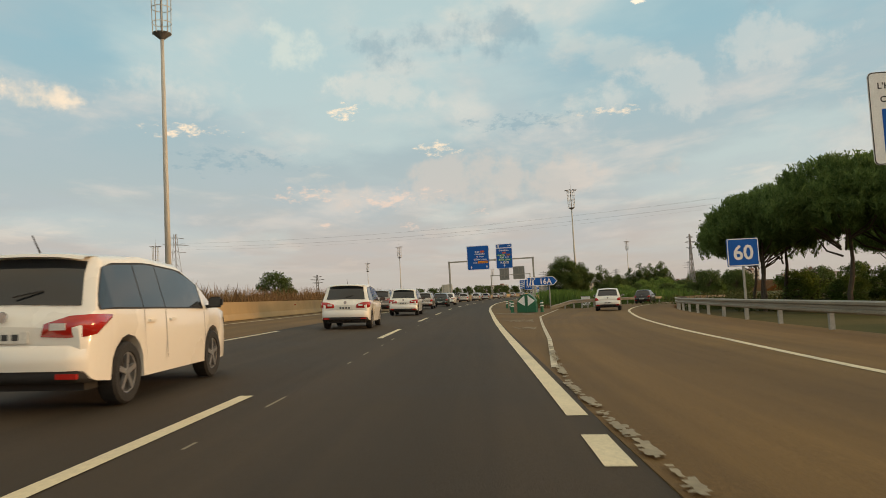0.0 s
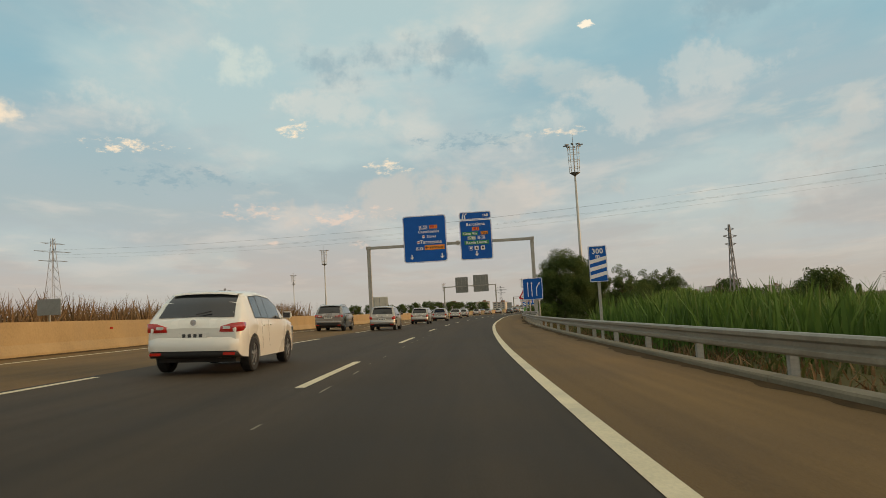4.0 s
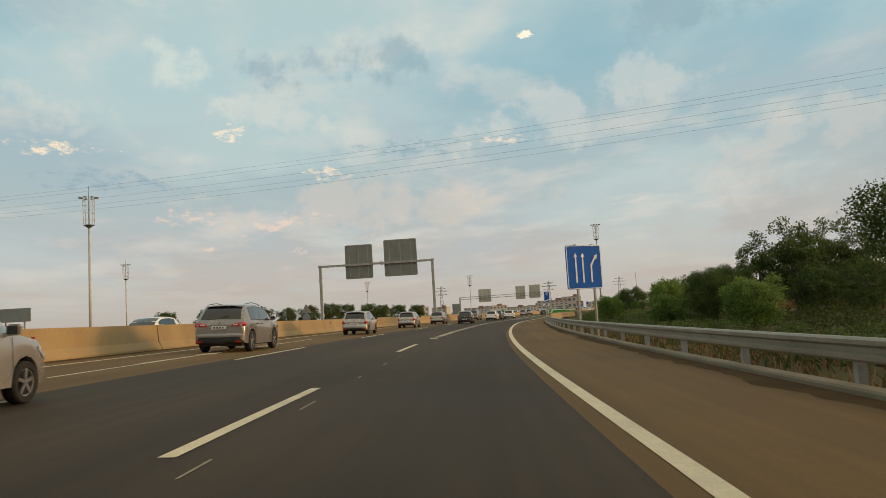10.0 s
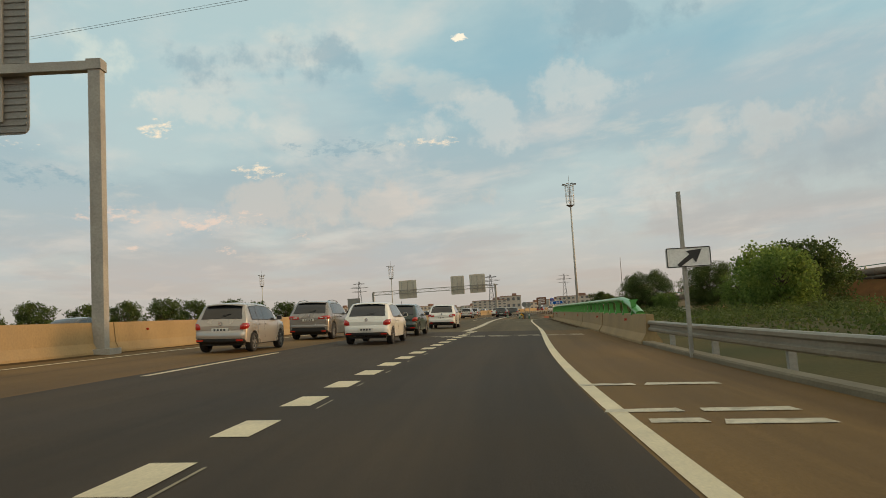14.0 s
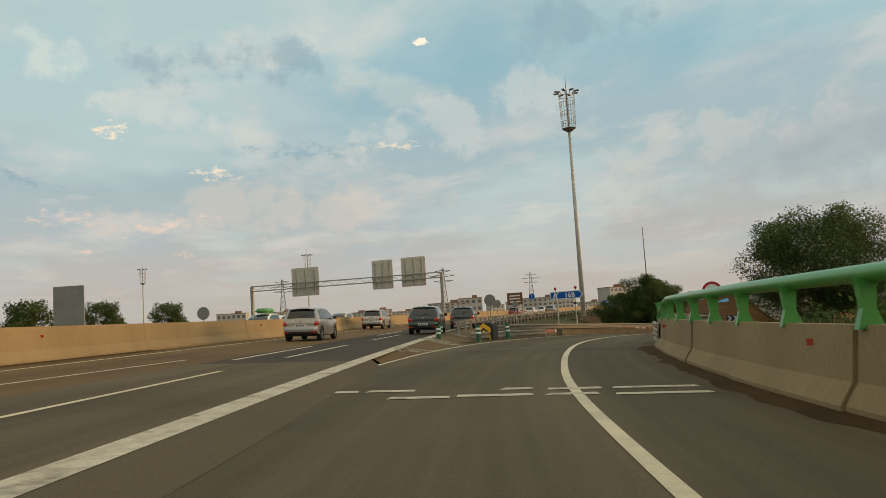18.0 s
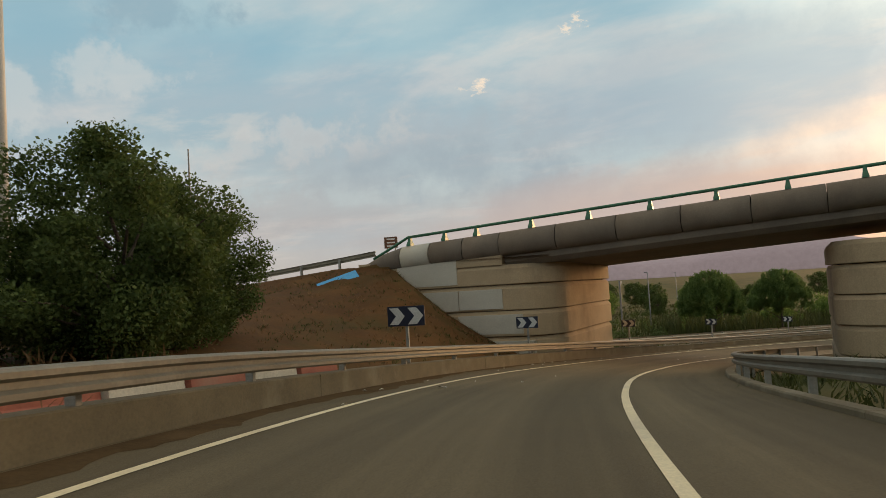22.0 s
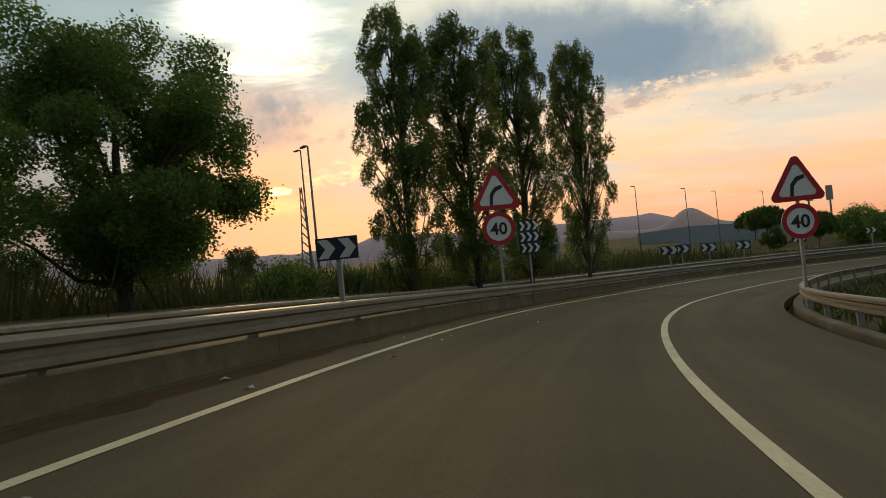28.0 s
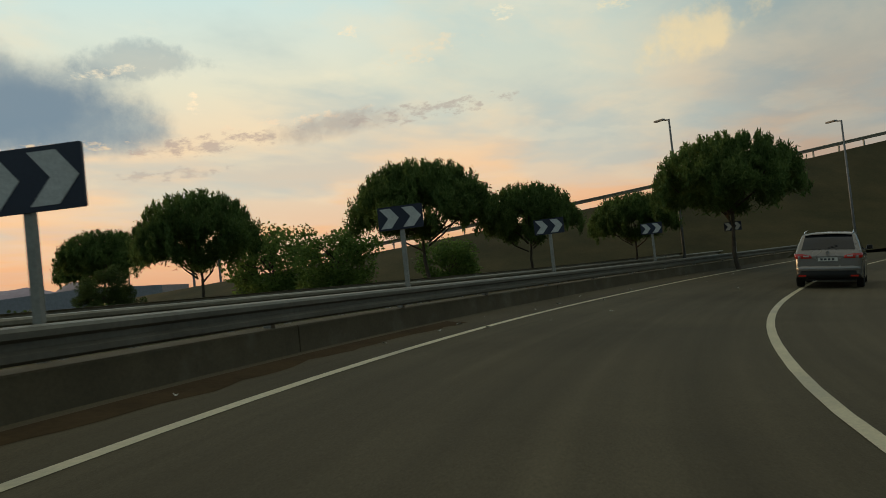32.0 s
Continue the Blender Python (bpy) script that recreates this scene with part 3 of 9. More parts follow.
def _ground_controls():
    c = []
    for s in np.arange(-30, MAIN.end, 8.0):
        for off, dz in ((-3, -0.5), (0, -0.55), (6, -0.45), (12, -0.35), (20, -0.2), (26, -0.2), (40, -0.4), (60, -0.8)):
            p = MAIN.at(s, off)
            c.append((p.x, p.y, p.z + dz))
        if s < 300:
            for off, z in ((-6, -0.75), (-9, -0.9), (-16, -1.3), (-30, -1.6), (-60, -2.5)):
                p = MAIN.at(s, off)
                c.append((p.x, p.y, z))
    for s in np.arange(352, RAMP.end, 5.0):
        for off, dz in ((-4.5, -0.45), (-2, -0.6), (1, -0.6), (4, -0.5), (6, -0.45)):
            p = RAMP.at(s, off)
            c.append((p.x, p.y, p.z + dz))
        if s > 395:
            for off, dz in ((-8, 0.15), (-13, 0.4)):
                p = RAMP.at(s, off)
                c.append((p.x, p.y, p.z + dz))
        if s > 480:
            for off, dz in ((9, -0.6), (14, -0.9), (24, -0.6), (40, -0.4), (70, 0.0), (120, 0.4)):
                p = RAMP.at(s, off)
                c.append((p.x, p.y, p.z + dz))
    for x, y, z in ((118, 424, -1.4), (124, 430, -1.6), (113, 420, -1.0), (126, 440, -1.2), (110, 425, -0.7), (150, 450, -2.0), (165, 440, -5.5), (170, 380, -6), (200, 370, -8), (190, 340, -8), (150, 350, -5), (130, 370, -3), (110, 375, -1.6), (300, 300, -9.5), (350, 400, -9), (400, 500, -8.5), (260, 480, -7), (900, 300, -8), (900, -600, -8), (500, 1200, -3), (-500, 400, -2), (-400, -300, -2), (-300, 1000, -2), (300, -300, -6), (1500, 1500, -6)):
        c.append((x, y, z))
    return np.array(c)


CTRL = _ground_controls()


def _ground(xs, ys):
    out = np.zeros(len(xs))
    for i in range(0, len(xs), 2000):
        dx = xs[i:i + 2000, None] - CTRL[None, :, 0]
        dy = ys[i:i + 2000, None] - CTRL[None, :, 1]
        w = 1.0 / (dx * dx + dy * dy + 2.0) ** 2.2
        out[i:i + 2000] = (w * CTRL[None, :, 2]).sum(1) / w.sum(1)
    return out


def build_ground():
    far = [350, 380, 420, 480, 560, 680, 850, 1100, 1500, 2200, 3200, 4500]
    gx = np.array([-v + 300 for v in reversed(far)] + list(np.arange(-46, 332, 3.5)) + far)
    gy = np.array([-v + 320 for v in reversed(far)] + list(np.arange(-26, 560, 3.5)) + [v + 220 for v in far])
    gx, gy = np.unique(gx), np.unique(gy)
    X, Y = np.meshgrid(gx, gy)
    z = _ground(X.ravel(), Y.ravel())
    rnd = np.random.RandomState(4)
    z = z + rnd.normal(0, 0.04, len(z))
    w = len(gx)
    verts = np.c_[X.ravel(), Y.ravel(), z]
    faces = [(j * w + i, j * w + i + 1, (j + 1) * w + i + 1, (j + 1) * w + i) for j in range(len(gy) - 1) for i in range(w - 1)]
    ob = mesh_ob("ground", verts, faces, GRASSLAND, smooth=True)
    tagged(ob, "dry and green grass verge and plain beside the roads", "ground", "", "structure")


build_ground()

# ---- carriageways ----
DARK_L = lambda s: float(np.interp(s, [-30, 60, 380, 470], [6.95, 6.95, 7.1, 7.0]))
road_main = thing("road", None, "three-lane motorway carriageway of dark and worn grey asphalt", "road", "", "structure")
ribbon("asphalt_band", MAIN, -30, 336, -1.02, DARK_L, ASPHALT_DARK, road_main, label="dark fresh asphalt of two lanes")
ribbon("asphalt_band", MAIN, 336, 391, 3.05, DARK_L, ASPHALT_RAMP, road_main, label="worn brown asphalt on the bridge")
ribbon("asphalt_band", MAIN, 391, 640, 3.05, DARK_L, ASPHALT_DARK, road_main, label="dark fresh asphalt of two lanes")
ribbon("asphalt_band", MAIN, -30, 640, DARK_L, 12.75, ASPHALT_OLD, road_main, label="worn grey asphalt of the fast lane")
SH_EDGE = lambda s: float(np.interp(s, [-30, 52, 60, 100, 165, 200, 210, 240, 300, 336], [-1.25, -2.0, -3.6, -3.7, -4.0, -4.1, -4.5, -4.5, -4.0, -3.7]))
ribbon("shoulder", MAIN, 58, 336, SH_EDGE, -1.02, ASPHALT_OLD, road_main, label="brown-grey worn hard shoulder")
ribbon("opposite_carriageway", MAIN, -30, 640, 13.5, 27.0, ASPHALT_OLD, road_main, label="opposite carriageway behind the barrier")
slip_road = thing("slip_road", None, "worn brown-grey slip road curving down to the plain", "road", "", "structure")
RL = lambda s: float(np.interp(s, [336, 396, 410, 640], [3.05, 3.4, 4.35, 4.35]))
RR = lambda s: float(np.interp(s, [336, 395, 420, 450, 500, 640], [-3.6, -3.6, -3.5, -3.9, -4.1, -4.4]))
ribbon("asphalt_band", RAMP, 336, RAMP.end - 1, RR, RL, ASPHALT_RAMP, slip_road, label="worn brown-grey asphalt")


def wedge(name, a, b, mat, parent, n=14, thick=0.3, kind="", label=""):
    """Paving between two lines of points."""
    rows = [[Vector((*p[:2], p.z - thick)), p, p.lerp(q, 0.5), q, Vector((*q[:2], q.z - thick))] for p, q in zip(a, b)]
    v, f = skin(rows)
    return tagged(mesh_ob(name, v, f, mat, parent), label, "", "", kind)


ss = np.linspace(392, 428, 16)
wedge("gore", [RAMP.at(s, RL(s)) for s in ss], [MAIN.at(s - 0.5 * (s - 392) * 0.1, 3.05) for s in ss], ASPHALT_OLD, slip_road, label="dusty gore between motorway and slip road")
# the exit lane that leaves at the start
EXIT_A = Way([(3.0, -30, -0.05), (4.1, 0, -0.08), (4.7, 10, -0.1), (6.0, 22, -0.12), (8.6, 36, -0.2), (12.8, 52, -0.35), (18.6, 68, -0.5), (26, 83, -0.7), (36, 97, -1.0), (50, 110, -1.3)], start=-30, fall=lambda s: 0.02)
exit_lane = thing("exit_lane", None, "brown-grey exit lane with a white edge line", "road", "", "structure")
EXL = lambda s: float(np.interp(s, [-30, 0, 12, 22, 36, 100], [2.6, 3.0, 2.95, 2.7, 2.6, 2.6]))
ribbon("asphalt_band", EXIT_A, -30, EXIT_A.end - 1, -4.6, EXL, ASPHALT_OLD, exit_lane, label="worn brown-grey asphalt")
ss = np.linspace(-30, 64, 24)
wedge("gore", [EXIT_A.at(s * (0.96 if s > 40 else 1), EXL(s) + 0.0) for s in ss], [MAIN.at(s, -1.02) for s in ss], ASPHALT_OLD, exit_lane, label="dusty gore with a raised worn edge")

# ---- painted lines ----
def line(way, s0, s1, off, width, mat=PAINT, parent=None, name="edge_line", step=2.0, h=0.006):
    f = off if callable(off) else (lambda s: off)
    rows = strip_rows(way, s0, s1, lambda s: [(f(s) - width / 2, h), (f(s) + width / 2, h)], step)
    v, fc = skin(rows)
    return mesh_ob(name, v, fc, mat, parent)


marks_main = thing("road_marking", None, "white painted lane and edge lines, slightly worn", "road marking", "", "structure")
R_OFF = lambda s: float(np.interp(s, [0, 20, 45, 100, 130, 196, 216, 240, 285, 330, 365, 380], [-0.82, -0.86, -0.95, -0.92, -1.07, -1.15, -1.34, -1.28, -1.18, -1.1, -0.96, -0.98]))
line(MAIN, 6.6, 340, R_OFF, 0.19, PAINT, marks_main)
for a in (-8.2, -3.2, 1.9):
    line(MAIN, a + 2.75, a + 3.8, R_OFF, 0.2, PAINT, marks_main, "gore_dash")
for e in (-9, 8.2, 25.2, 38.5, 50.7, 66.5, 81, 96, 111.4, 127.5, 143, 158, 174, 191, 207.5, 222.5, 239.5):
    o = float(np.interp(e, [0, 50, 111, 158, 207, 240], [2.62, 2.45, 2.55, 2.85, 2.5, 2.5]))
    line(MAIN, e - 5.6, e, o, 0.15, PAINT, marks_main, "lane_dash")
for e in (-9, 8.2, 25.2, 41, 58, 75, 93, 112.0, 129, 147, 165, 186, 207, 222, 239, 258, 279, 299, 318, 340, 361, 380, 400, 420, 440, 460):
    line(MAIN, e - 7.6, e, 6.72, 0.15, PAINT, marks_main, "lane_dash")
line(MAIN, -30, 640, 11.3, 0.15, PAINT, marks_main)
k = 246.3
while k < 337:
    line(MAIN, k, k + 1.0, 2.44, 0.36, PAINT, marks_main, "block_dash", 1.0)
    k += 2.12
line(MAIN, 336.5, 412, lambda s: float(np.interp(s, [336, 350, 361, 380, 412], [2.9, 2.78, 2.83, 3.03, 3.32])), 0.40, PAINT_WORN, marks_main, "gore_line")
line(MAIN, 412, 640, 3.6, 0.15, PAINT, marks_main)
for s0, o in ((230.5, 9.0), (160, 9.1)):
    bmk = bmesh.new()
    for q in ([(0, -0.08), (4.5, -0.08), (4.5, 0.08), (0, 0.08)], [(4.5, -0.35), (6.4, 0), (4.5, 0.35)]):
        bmk.faces.new([bmk.verts.new(MAIN.at(s0 + a, o + b, 0.006)) for a, b in q])
    part("lane_arrow", bmk, PAINT_WORN, marks_main)
marks_ramp = thing("road_marking", None, "white edge lines and worn rumble bars on the slip road", "road marking", "", "structure")
RRL = lambda s: float(np.interp(s, [340, 365, 377, 395, 428, 447, 460, 475, 487, 500, 520, 545, 560, 573, 590, 640], [-1.1, -1.0, -1.05, -0.98, -0.74, -1.32, -1.43, -1.20, -0.92, -0.92, -1.26, -1.14, -1.5, -1.68, -1.6, -1.5]))
RLL = lambda s: float(np.interp(s, [386, 395, 408, 425, 450, 460, 470, 485, 522, 540, 560, 573, 590, 640], [3.25, 3.4, 3.2, 3.45, 2.96, 2.55, 2.5, 2.95, 3.0, 3.2, 2.85, 3.02, 3.0, 2.9]))
line(RAMP, 340, 432.2, RRL, 0.145, PAINT, marks_ramp, step=1.2)
line(RAMP, 433.2, RAMP.end - 2, RRL, 0.13, PAINT, marks_ramp, step=1.2)
line(RAMP, 386, RAMP.end - 2, RLL, 0.125, PAINT, marks_ramp, step=1.2)
rnd = random.Random(5)
for s0 in (303.9, 306.6, 327.8, 365.8, 384.2):
    w = MAIN if s0 < 340 else RAMP
    for j, d in enumerate((0.0, 0.85)):
        o, top = -2.95 if s0 < 310 else -2.75, -1.3 if s0 < 310 else 2.6
        while o < top:
            wd = rnd.uniform(0.5, 1.3)
            if rnd.random() < 0.78:
                bmk = bmesh.new()
                dd = d + rnd.choice((0, 0.12))
                q = [w.at(s0 + dd + a, o + b, 0.008) for a, b in ((0, 0), (0, wd), (0.26 + rnd.uniform(-0.05, 0.05), wd - rnd.uniform(0, 0.1)), (0.28, 0.03))]
                bmk.faces.new([bmk.verts.new(p) for p in q])
                part("rumble_bar", bmk, PAINT_WORN, marks_ramp)
            o += wd + rnd.uniform(0.05, 0.2)
marks_exit = thing("road_marking", None, "white edge lines of the exit lane", "road marking", "", "structure")
line(EXIT_A, -30, 100, lambda s: float(np.interp(s, [-30, 9, 16, 40, 100], [-0.9, -0.9, -1.2, -1.6, -1.6])), 0.15, PAINT, marks_exit)
for a, b, o0, o1 in ((138, 152, 9.2, 9.2), (226, 250, 8.8, 9.3), (379, 393, 9.2, 8.2)):
    line(MAIN, a, b, lambda s: o0 + (o1 - o0) * (s - a) / (b - a), 0.12, PAINT, marks_main)
for a in (381, 393, 405):
    line(MAIN, a, a + 7.5, 5.5, 0.13, PAINT, marks_main, "lane_dash")
joints = thing("expansion_joint", None, "dark sealed joint across the carriageway", "road joint", "", "structure")
for w, s, o0, o1 in ((MAIN, 176.5, -3.9, 12.7), (MAIN, 181.5, -1.0, 12.7), (MAIN, 199.4, -3.9, 12.7), (MAIN, 200.3, -1.0, 2.6), (RAMP, 398.5, -3.4, 3.1), (MAIN, 300.5, -3.9, -1.0), (MAIN, 350, 3.6, 12.7)):
    bmk = bmesh.new()
    n = 8
    vs = [[bmk.verts.new(w.at(s + d, o0 + (o1 - o0) * i / n, 0.004)) for d in (0, 0.22)] for i in range(n + 1)]
    for i in range(n):
        bmk.faces.new((vs[i][0], vs[i][1], vs[i + 1][1], vs[i + 1][0]))
    part("joint", bmk, SEALANT, joints)

# ---- worn paint, dirt and litter lying on the paving ----
from mathutils.bvhtree import BVHTree
from mathutils import noise as mnoise
_v, _f = [], []
for ob in bpy.data.objects:
    if ob.type == "MESH" and ob.name.split(".")[0] in ("asphalt_band", "gore", "shoulder"):
        base = len(_v)
        _v += [v.co.copy() for v in ob.data.vertices]
        _f += [tuple(i + base for i in p.vertices) for p in ob.data.polygons]
PAVING = BVHTree.FromPolygons(_v, _f)


def on_paving(p, h=0.008):
    """The point of the paving under or over p."""
    r = PAVING.ray_cast(Vector((p.x, p.y, p.z + 4.0)), Vector((0, 0, -1)))
    return Vector((p.x, p.y, (r[0].z if r[0] else p.z) + h))


# the exit lane's edge line follows the paving of the gore
rows = []
for s in np.linspace(11, 58, 48):
    o = float(np.interp(s, [11, 18, 38, 58], [-1.12, -1.78, -3.3, -6.2]))
    rows.append([on_paving(MAIN.at(s, o - 0.05)), on_paving(MAIN.at(s, o + 0.05))])
v, fc = skin(rows)
mesh_ob("edge_line", v, fc, PAINT_WORN, marks_exit)
# feathered edge where the motorway's paving runs down to the slip road's
rows = []
for s in np.linspace(338, 391, 28):
    k = float(np.interp(s, [338, 342, 380, 391], [0.1, 0.6, 0.6, 0.15]))
    edge = float(np.interp(s, [338, 375, 391], [2.50, 2.55, 2.85]))
    rows.append([MAIN.at(s, 3.06, 0.001), MAIN.at(s, edge, 0.001), on_paving(MAIN.at(s, edge - k), 0.003)])
v, fc = skin(rows)
tagged(mesh_ob("shoulder", v, fc, ASPHALT_RAMP, slip_road), "feathered asphalt edge beside the slip road", "", "")


def scuffs(name, way, corners, n, size, mat, parent, label, seed, thin=0.0, h=0.008):
    """Worn remains inside a quadrilateral of (distance, offset) corners: a ragged net of small flakes, thinner towards its last side."""
    rnd = random.Random(seed)
    bm = bmesh.new()
    a, b, c, d = [Vector(q) for q in corners]
    la, lb = max((b - a).length, (c - d).length), max((d - a).length, (c - b).length)
    nu, nv = max(2, int(la / size)), max(2, int(lb / (size * 1.5)))
    grid = {}

    def corner(i, j):
        if (i, j) not in grid:
            q = a.lerp(b, i / nu).lerp(d.lerp(c, i / nu), j / nv)
            q = q + Vector((rnd.uniform(-0.45, 0.45) * size, rnd.uniform(-0.35, 0.35) * size))
            grid[i, j] = bm.verts.new(on_paving(way.at(q.x, q.y), h))
        return grid[i, j]
    for i in range(nu):
        for j in range(nv):
            q = Vector((i * size * 1.1, j * size * 1.1, seed * 3.7))
            k = 0.5 + 0.9 * mnoise.noise(q * 2.2) + 0.6 * mnoise.noise(q * 6.0)
            edge = min(i, nu - 1 - i, j, nv - 1 - j)
            if k + rnd.uniform(-0.25, 0.25) > 0.30 + thin * 0.5 * j / nv + (0.2 if edge < 1 else 0.0):
                bm.faces.new((corner(i, j), corner(i + 1, j), corner(i + 1, j + 1), corner(i, j + 1)))
    ob = part(name, bm, mat, parent, label)
    return ob


scuffs("lane_arrow", MAIN, ((189.0, 0.46), (189.0, 0.66), (197.2, 0.74), (197.2, 0.56)), 420, 0.04, PAINT_WORN, marks_main, "half worn white arrow", 1, -1.4)
scuffs("lane_arrow", MAIN, ((197.2, 0.16), (197.2, 0.60), (195.9, 0.60), (195.0, 0.18)), 120, 0.07, PAINT_WORN, marks_main, "half worn white arrow", 2, 0.5)
scuffs("lane_arrow", MAIN, ((195.5, 0.20), (195.5, 0.50), (193.4, 0.45), (193.4, 0.35)), 40, 0.05, PAINT_WORN, marks_main, "half worn white arrow", 3, 0.8)
scuffs("hatch_bar", MAIN, ((395.2, 2.80), (396.6, 3.25), (398.8, 3.35), (397.4, 2.65)), 200, 0.12, PAINT_OLD, marks_ramp, "worn white hatching of the gore", 4, 0.3)
scuffs("hatch_bar", MAIN, ((396.2, 2.75), (397.6, 2.80), (398.9, 1.85), (396.4, 2.35)), 130, 0.08, PAINT_OLD, marks_ramp, "worn white hatching of the gore", 5, 0.6)
scuffs("hatch_bar", MAIN, ((401.7, 2.2), (405.9, 3.8), (406.2, 2.5), (402.8, 1.5)), 220, 0.12, PAINT_OLD, marks_ramp, "worn white hatching of the gore", 6, 0.3)
scuffs("hatch_bar", MAIN, ((409.1, 2.0), (413.1, 3.3), (413.4, 2.6), (409.6, 1.5)), 170, 0.12, PAINT_OLD, marks_ramp, "worn white hatching of the gore", 7, 0.3)
scuffs("worn_patch", MAIN, ((32.8, -1.2), (33.4, -2.6), (30.4, -2.4), (30.2, -1.5)), 300, 0.05, PAINT_GHOST, marks_exit, "scrubbed cream paint on the gore", 21, 0.4, 0.012)
scuffs("worn_patch", MAIN, ((25.6, -1.3), (25.2, -2.1), (23.2, -1.9), (23.4, -1.4)), 150, 0.04, PAINT_GHOST, marks_exit, "scrubbed cream paint on the gore", 22, 0.4, 0.012)
scuffs("worn_patch", MAIN, ((45.4, -1.15), (46.6, -1.2), (45.4, -3.6), (43.6, -3.0)), 420, 0.05, PAINT_GHOST, marks_exit, "scrubbed cream paint on the gore", 9, 0.2, 0.012)
scuffs("worn_patch", MAIN, ((43.9, -1.5), (45.3, -1.2), (43.4, -3.6), (42.2, -3.2)), 420, 0.06, PAINT_GHOST, marks_exit, "scrubbed cream paint on the gore", 12, 0.5, 0.012)
scuffs("worn_edge", MAIN, ((1.5, -1.19), (1.5, -1.06), (9.0, -0.99), (9.0, -1.10)), 330, 0.035, PAINT_OLD, marks_exit, "crumbling white edge of the gore", 8, 0.3, 0.024)
scuffs("worn_edge", MAIN, ((9.0, -1.10), (9.0, -0.99), (16.0, -1.50), (16.0, -1.61)), 330, 0.035, PAINT_OLD, marks_exit, "crumbling white edge of the gore", 10, 0.3, 0.024)
# brown dirt drifted along the kerbs and the gore
DIRT = material("road_dirt", (0.068, 0.044, 0.022), (0.100, 0.064, 0.032), 0.98, scale=2, fine=14, bump=0.5, stain=0.4, spec=0.05)
dirt = thing("road_dirt", None, "brown dirt and grit drifted along kerbs and gore", "dirt", "", "stuff")
for way, s0, s1, o0, o1, seed in ((RAMP, 404, 470, 3.75, 4.2, 22), (RAMP, 470, 590, 3.75, 4.1, 24), (MAIN, 70, 165, -3.6, -4.0, 25), (MAIN, 206, 304, -4.05, -4.5, 26), (MAIN, 170, 203, -3.75, -4.15, 27), (RAMP, 340, 398, -3.05, -3.4, 28), (MAIN, 0, 400, 12.42, 12.7, 29)):
    rows, q, wide = [], s0, o1 - o0
    while q < s1:
        k = 1.0 + 1.1 * mnoise.noise(Vector((q * 0.16, seed, 0))) + 0.5 * mnoise.noise(Vector((q * 0.9, seed, 3))) + 0.25 * mnoise.noise(Vector((q * 4.0, seed, 7)))
        inner = o1 - wide * max(0.12, k)
        rows.append([on_paving(way.at(q, o), h) for o, h in ((inner, 0.003), (o1 - 0.5 * (o1 - inner), 0.012), (o1, 0.02))])
        q += 0.3
    v, f = skin(rows)
    mesh_ob("dirt_patch", v, f, DIRT, dirt, True)
# scraps on the slip road
LITTER = material("litter_scraps", (0.45, 0.42, 0.36), (0.65, 0.62, 0.55), 0.7, scale=8, fine=30, bump=0.1)
rnd = random.Random(31)
bm = bmesh.new()
for _ in range(110):
    s, o = rnd.uniform(440, 612), rnd.choice((rnd.uniform(3.1, 4.0), rnd.uniform(-1.5, 3.2), rnd.uniform(2.0, 3.6)))
    p = on_paving(RAMP.at(s, o), 0.012)
    a, r = rnd.uniform(0, 6.28), rnd.uniform(0.02, 0.065)
    vs = [bm.verts.new(p + Vector((r * k * math.cos(a + t), r * k * math.sin(a + t), z))) for t, k, z in ((0, 1.4, 0.0), (1.6, 0.7, 0.02), (3.1, 1.3, 0.004), (4.7, 0.8, 0.03))]
    bm.faces.new(vs)
tagged(part("litter", bm, LITTER, None), "pale scraps of litter scattered on the slip road", "litter", "", "stuff")
# old skid and patch marks on the motorway
PATCH = material("asphalt_patch", (0.026, 0.021, 0.017), (0.040, 0.033, 0.027), 0.85, scale=1.5, fine=40, bump=0.3, stain=0.3)
repairs = thing("asphalt_repair", None, "dark repaired patches and seams in the asphalt", "road repair", "", "structure")
for s0, o0, o1, ln in ((198.4, 3.0, 6.2, 2.2), (201.5, -0.7, 0.9, 1.4), (203.0, 3.4, 6.0, 1.2), (372, 5.8, 10.5, 1.6)):
    scuffs("repair", MAIN, ((s0, o0), (s0, o1), (s0 + ln, o1), (s0 + ln, o0)), int(26 * ln * (o1 - o0)), 0.09, PATCH, repairs, "", int(s0), 0.4, 0.005)
rnd = random.Random(77)
s = -8.0
while s < 330:
    ln = rnd.uniform(0.25, 0.9)
    o = 2.13 + rnd.uniform(-0.03, 0.03)
    v, f = skin(strip_rows(MAIN, s, s + ln, lambda q: [(o - 0.014, 0.005), (o + 0.014, 0.005)], 1.0))
    mesh_ob("paint_trace", v, f, PAINT_OLD, repairs)
    s += ln + rnd.uniform(1.2, 4.5)

# ---- barriers and guard rails ----
def shared(name, build, mat, smooth=False):
    """A mesh that several objects share."""
    bm = bmesh.new()
    build(bm)
    bmesh.ops.recalc_face_normals(bm, faces=bm.faces[:])
    me = bpy.data.meshes.new(name)
    bm.to_mesh(me)
    bm.free()
    if smooth:
        me.shade_smooth()
    me.materials.append(mat)
    return me


def put(name, me, m, parent=None, label=""):
    ob = new(name, me)
    ob.matrix_world = m
    if parent:
        ob.parent = parent
        ob.matrix_parent_inverse = parent.matrix_world.inverted()
    if label:
        tagged(ob, label)
    return ob


